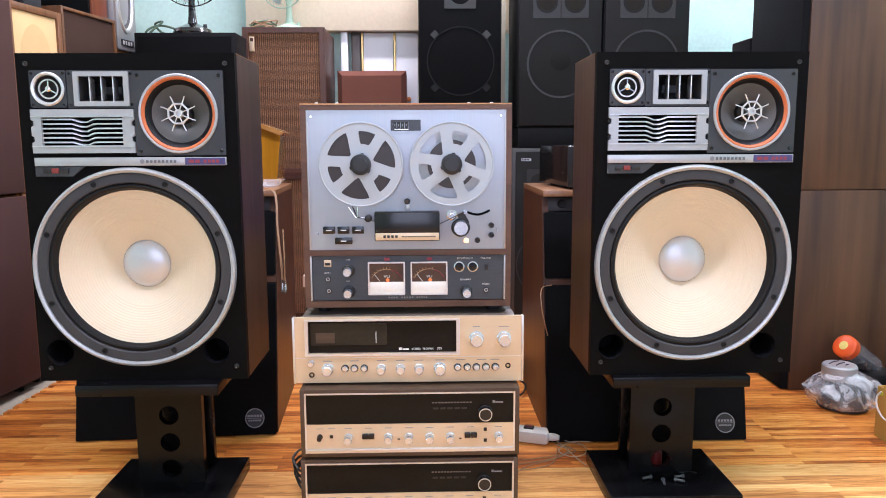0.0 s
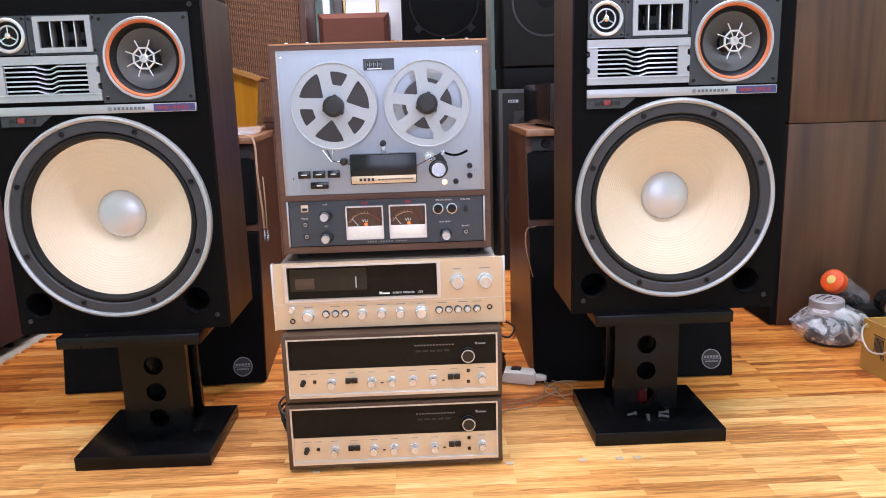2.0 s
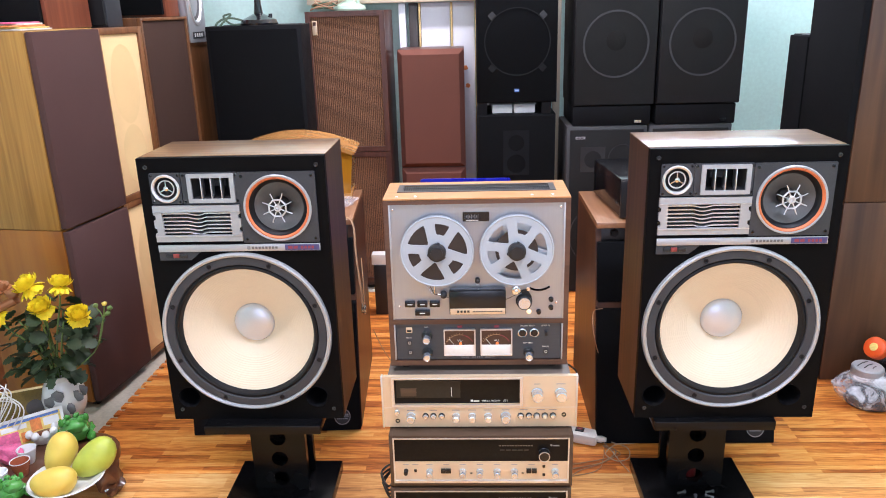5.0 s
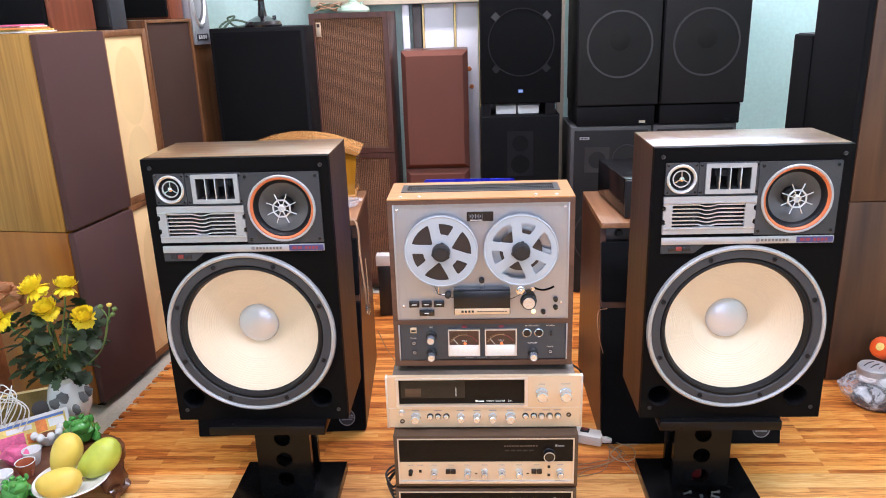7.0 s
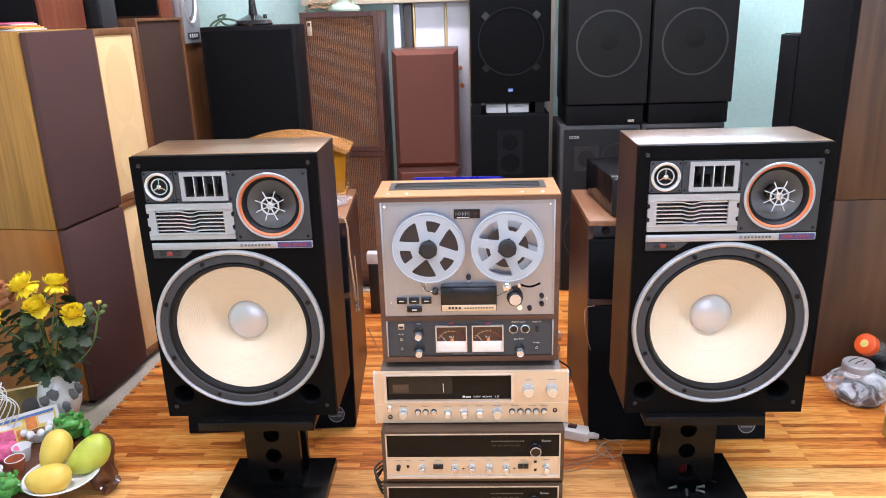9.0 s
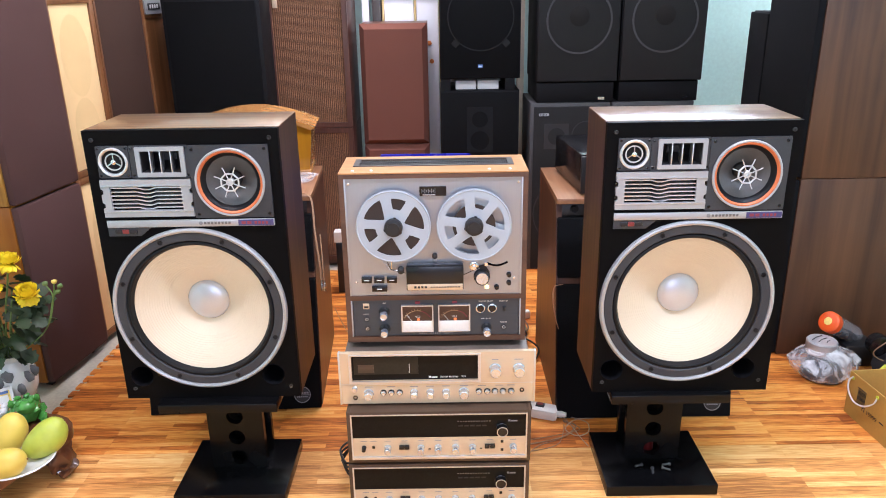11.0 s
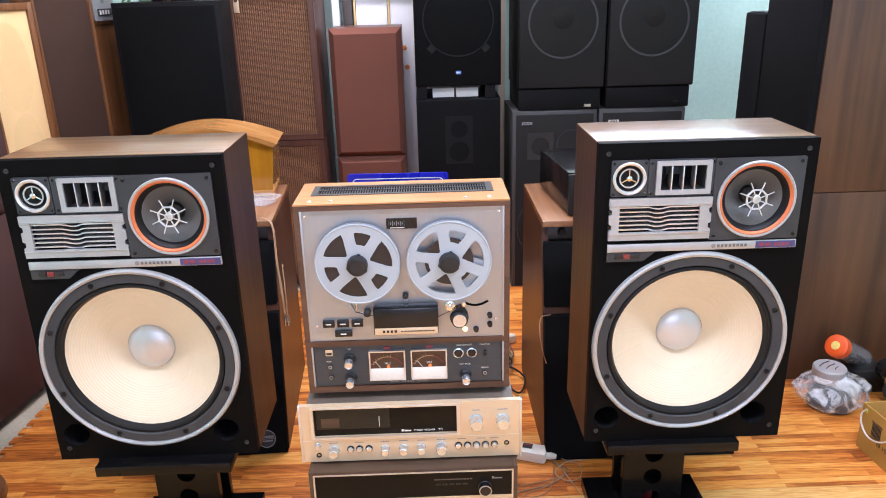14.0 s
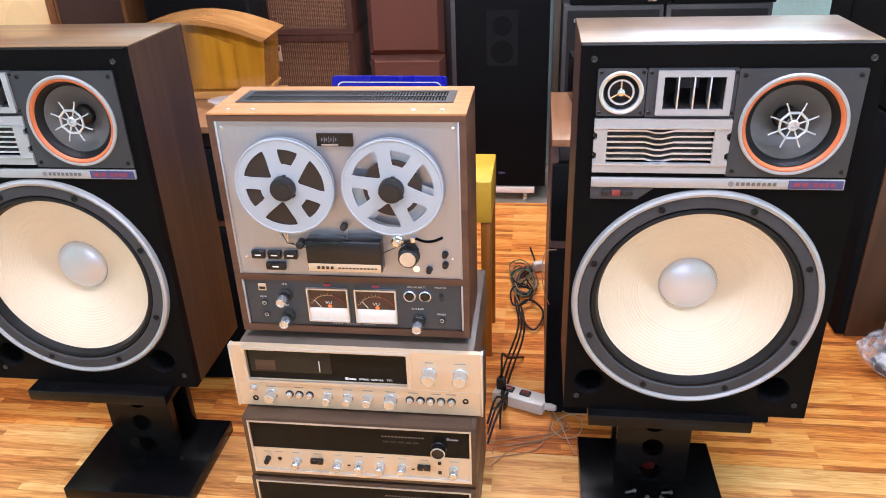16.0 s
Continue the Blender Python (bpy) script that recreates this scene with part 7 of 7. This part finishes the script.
part("border", tilt(plate(rect(-0.105, 0.105, 0, 0.135), [rect(-0.098, 0.098, 0.007, 0.128)], -0.0012, -0.0002)), GOLD_TRIM, gf, "pale gold border")
bm = tilt(turned([(0.026, 0.0), (0.026, 0.001), (0, 0.0012)], (0.02, 0.0, 0.070), "y", 24))
part("oval_mark", bm, DARK_WOOD, gf)
bars("note_marks", [(-0.10, -0.085, 0.012, 0.022), (-0.10, -0.06, 0.088, 0.096)], 0.03, GOLD_TRIM, gf)
single("pink_offering", blob(bmesh.new(), (0, 0, 0.030), 0.040, 0.030, 0.032, 0.35, 8, 3), PINK, "crumpled pink wrapped sweets on the altar table", "sweets", "", (-1.375, 1.865, 0.119))
gls = thing("water_glass", (-1.415, 1.79, 0.1205), "small clear glass on the altar table", "glass")
part("glass", turned([(0, 0.002), (0.024, 0.0), (0.028, 0.07), (0.026, 0.07), (0.022, 0.006), (0, 0.006)], (0, 0, 0), "z", 28), GLASS, gls)
for k in range(7):
    a = 0.5 * k
    cable([(-1.48, 1.95, 0.14 + 0.01 * k), (-1.46 + 0.03 * math.cos(a), 1.93, 0.22), (-1.435 + 0.05 * math.cos(a * 1.7), 1.94 + 0.02 * math.sin(a), 0.30 + 0.03 * math.sin(a * 2)), (-1.41 + 0.02 * k * 0.5, 1.93, 0.325 - 0.012 * k), (-1.45, 1.90 + 0.01 * k, 0.24 - 0.02 * k), (-1.49, 1.91, 0.16)], 0.0018, WHITE_CABLE, "white wire of a string light by the plaque", "white wires")
cv = thing("carved_shrine", (-1.56, 2.08, 0.1205), "carved red wood shrine with curled eaves", "shrine")
part("pillar", solid(-0.03, 0.03, -0.03, 0.06, 0.0, 0.38, 0.006), CARVED, cv)
part("eave", tube(bmesh.new(), curve_points([(-0.10, 0.02, 0.36), (0.02, 0.01, 0.385), (0.10, 0.0, 0.405), (0.160, 0.0, 0.432)]), 0.014, 10), CARVED, cv)
for k in range(5):
    part("scroll", blob(bmesh.new(), (0.155 - 0.035 * k, 0.0, 0.455 + 0.012 * (k % 2) + 0.012 * k), 0.026, 0.016, 0.016, 0.5, k, 2), CARVED, cv)
part("roof", plate([(-0.10, 0.40), (0.02, 0.42), (0.11, 0.445), (0.13, 0.46), (0.04, 0.49), (-0.10, 0.56)], [], -0.02, 0.05), CARVED, cv)

# vase with chrysanthemums
V = Vector((-1.330, 2.110, 0.1205))
vz = thing("flower_vase", V, "white porcelain vase painted grey, holding yellow chrysanthemums", "vase")
part("vase", turned([(0, 0.002), (0.036, 0.0), (0.047, 0.012), (0.063, 0.05), (0.067, 0.088), (0.058, 0.125), (0.046, 0.150), (0.049, 0.168), (0.046, 0.168), (0.033, 0.150), (0, 0.146)], (0, 0, 0), "z", 40), PORCELAIN, vz)
for k in range(5):
    a = radians(-100 + 24 * k)
    part("painted_flower", blob(bmesh.new(), (0.0625 * math.cos(a), 0.0625 * math.sin(a), 0.092 + 0.026 * math.sin(k * 2.2)), 0.021, 0.006, 0.020, 0.5, k, 2), VASE_GREY, vz)
rnd = random.Random(11)


def chrysanthemum(place, size, face):
    f = thing("chrysanthemum", place, "bright yellow chrysanthemum bloom on a leafy stem in the vase", "flower", "chrysanthemums")
    up = Vector(face).normalized()
    side = up.orthogonal().normalized()
    fwd = up.cross(side)
    for layer, (n, lift, ln) in enumerate(((24, -0.62, 0.86), (26, -0.30, 0.98), (26, 0.0, 1.0), (24, 0.28, 0.95), (22, 0.56, 0.86), (18, 0.84, 0.74), (14, 1.12, 0.60), (9, 1.36, 0.48))):
        pet = bmesh.new()
        for k in range(n):
            a = 2 * math.pi * (k + 0.5 * layer) / n + rnd.uniform(-0.08, 0.08)
            el = lift + rnd.uniform(-0.12, 0.12)
            d = side * math.cos(a) + fwd * math.sin(a)
            t = up.cross(d)
            L_, w = size * ln * rnd.uniform(0.86, 1.08), size * 0.17
            prev = None
            for i in range(5):
                u = i / 4
                curl = el + 0.5 * u * u * (1 if layer > 1 else -0.5)
                c = d * (L_ * u * math.cos(curl)) + up * (L_ * u * math.sin(curl) + 0.1 * size)
                ww = w * (0.55 + 0.6 * u) * (1.0 if i < 4 else 0.35)
                row = [pet.verts.new(c - t * ww), pet.verts.new(c - up * 0.03 * size), pet.verts.new(c + t * ww)]
                if prev:
                    pet.faces.new([prev[0], prev[1], row[1], row[0]])
                    pet.faces.new([prev[1], prev[2], row[2], row[1]])
                prev = row
        part("petal_ring", pet, PETAL, f)
    part("calyx", blob(bmesh.new(), -up * 0.10 * size, size * 0.28, size * 0.28, size * 0.2, 0.2, 1, 2), LEAF, f)
    root = V - Vector(place) + Vector((rnd.uniform(-0.015, 0.015), rnd.uniform(-0.015, 0.015), 0.16))
    midp = root * 0.55 + Vector((0, 0, 0.02))
    part("stem", tube(bmesh.new(), curve_points([-up * 0.15 * size, root * 0.2 - up * 0.01, midp, root]), 0.0030), STEM, f)
    return f


for place, size, face in (((-1.355, 2.085, 0.588), 0.047, (-0.45, -0.25, 0.9)), ((-1.264, 2.095, 0.588), 0.040, (0.1, 0.15, 1.0)), ((-1.312, 2.060, 0.528), 0.041, (-0.1, -0.45, 0.9)), ((-1.210, 2.070, 0.496), 0.041, (0.2, -0.35, 0.9)), ((-1.478, 2.080, 0.492), 0.046, (-0.6, -0.3, 0.7))):
    chrysanthemum(place, size, face)
sp = thing("bud_spray", (-1.127, 2.08, 0.536), "thin spray of closed flower buds in the vase", "flower", "chrysanthemums")
for d in ((0, 0, 0), (0.014, 0.0, -0.014), (-0.035, 0.01, -0.01), (0.010, -0.01, -0.028)):
    part("bud", blob(bmesh.new(), Vector(d), 0.0085, 0.0085, 0.007, 0.2, d[0] * 100, 2), MANGO_Y if d[2] == 0 else STEM, sp)
    part("stem", tube(bmesh.new(), curve_points([Vector(d), Vector((-0.02, 0.01, -0.06)), Vector((-0.07, 0.02, -0.17)), V - Vector((-1.127, 2.08, 0.536)) + Vector((0.01, 0, 0.15))]), 0.0022), STEM, sp)


def leaf(bm, base, d, size, roll):
    d = Vector(d).normalized()
    t = d.cross(Vector((0, 0, 1)))
    t = (t if t.length > 0.1 else Vector((1, 0, 0))).normalized()
    n = t.cross(d)
    t, n = t * math.cos(roll) + n * math.sin(roll), n * math.cos(roll) - t * math.sin(roll)
    prof = (0.04, 0.30, 0.22, 0.44, 0.30, 0.46, 0.28, 0.30, 0.0)
    prev = None
    for i, w in enumerate(prof):
        u = i / (len(prof) - 1)
        c = Vector(base) + d * size * u - n * size * 0.28 * u * u
        row = [bm.verts.new(c - t * size * w + n * size * 0.07), bm.verts.new(c), bm.verts.new(c + t * size * w + n * size * 0.07)]
        if prev:
            bm.faces.new([prev[0], prev[1], row[1], row[0]])
            bm.faces.new([prev[1], prev[2], row[2], row[1]])
        prev = row


fol = thing("foliage", V, "dark green lobed chrysanthemum leaves spreading over the vase rim", "leaves")
for k in range(130):
    bm = bmesh.new()
    h = rnd.uniform(0.165, 0.40)
    a = rnd.uniform(0, 2 * math.pi)
    rr = rnd.uniform(0.01, 0.086) * (1.3 - abs(h - 0.26) * 2)
    base = Vector((rr * math.cos(a) * 1.2, rr * math.sin(a) * 0.8, h))
    leaf(bm, base, (math.cos(a) * 1.2, math.sin(a) * 0.9, rnd.uniform(-0.6, 0.5)), rnd.uniform(0.034, 0.066), rnd.uniform(-0.9, 0.9))
    part("leaf", bm, LEAF, fol)
for k in range(9):
    a = 2 * math.pi * k / 9
    part("stem", tube(bmesh.new(), curve_points([(0.015 * math.cos(a), 0.015 * math.sin(a), 0.15), (0.04 * math.cos(a), 0.03 * math.sin(a), 0.25), (0.09 * math.cos(a), 0.06 * math.sin(a), 0.36)]), 0.0026), STEM, fol)

# ---- scraps on the floor ----
SHIFT = Vector((0, 0, 0))
single("paper_sheet", solid(0.0, 0.21, -0.15, 0.0, 0.0, 0.0008), PAPER, "white paper sheet lying on the mat", "paper", "", (0.73, 1.476, 0.0006), -27)
single("bottle_cap", turned([(0, 0), (0.017, 0), (0.017, 0.030), (0.014, 0.034), (0, 0.034)], (0, 0, 0), "z", 24), surface("red_plastic", (0.10, 0.006, 0.006), 0.35), "red plastic cap inside the loudspeaker stand", "cap", "", (0.622, 1.930, 0.0335))
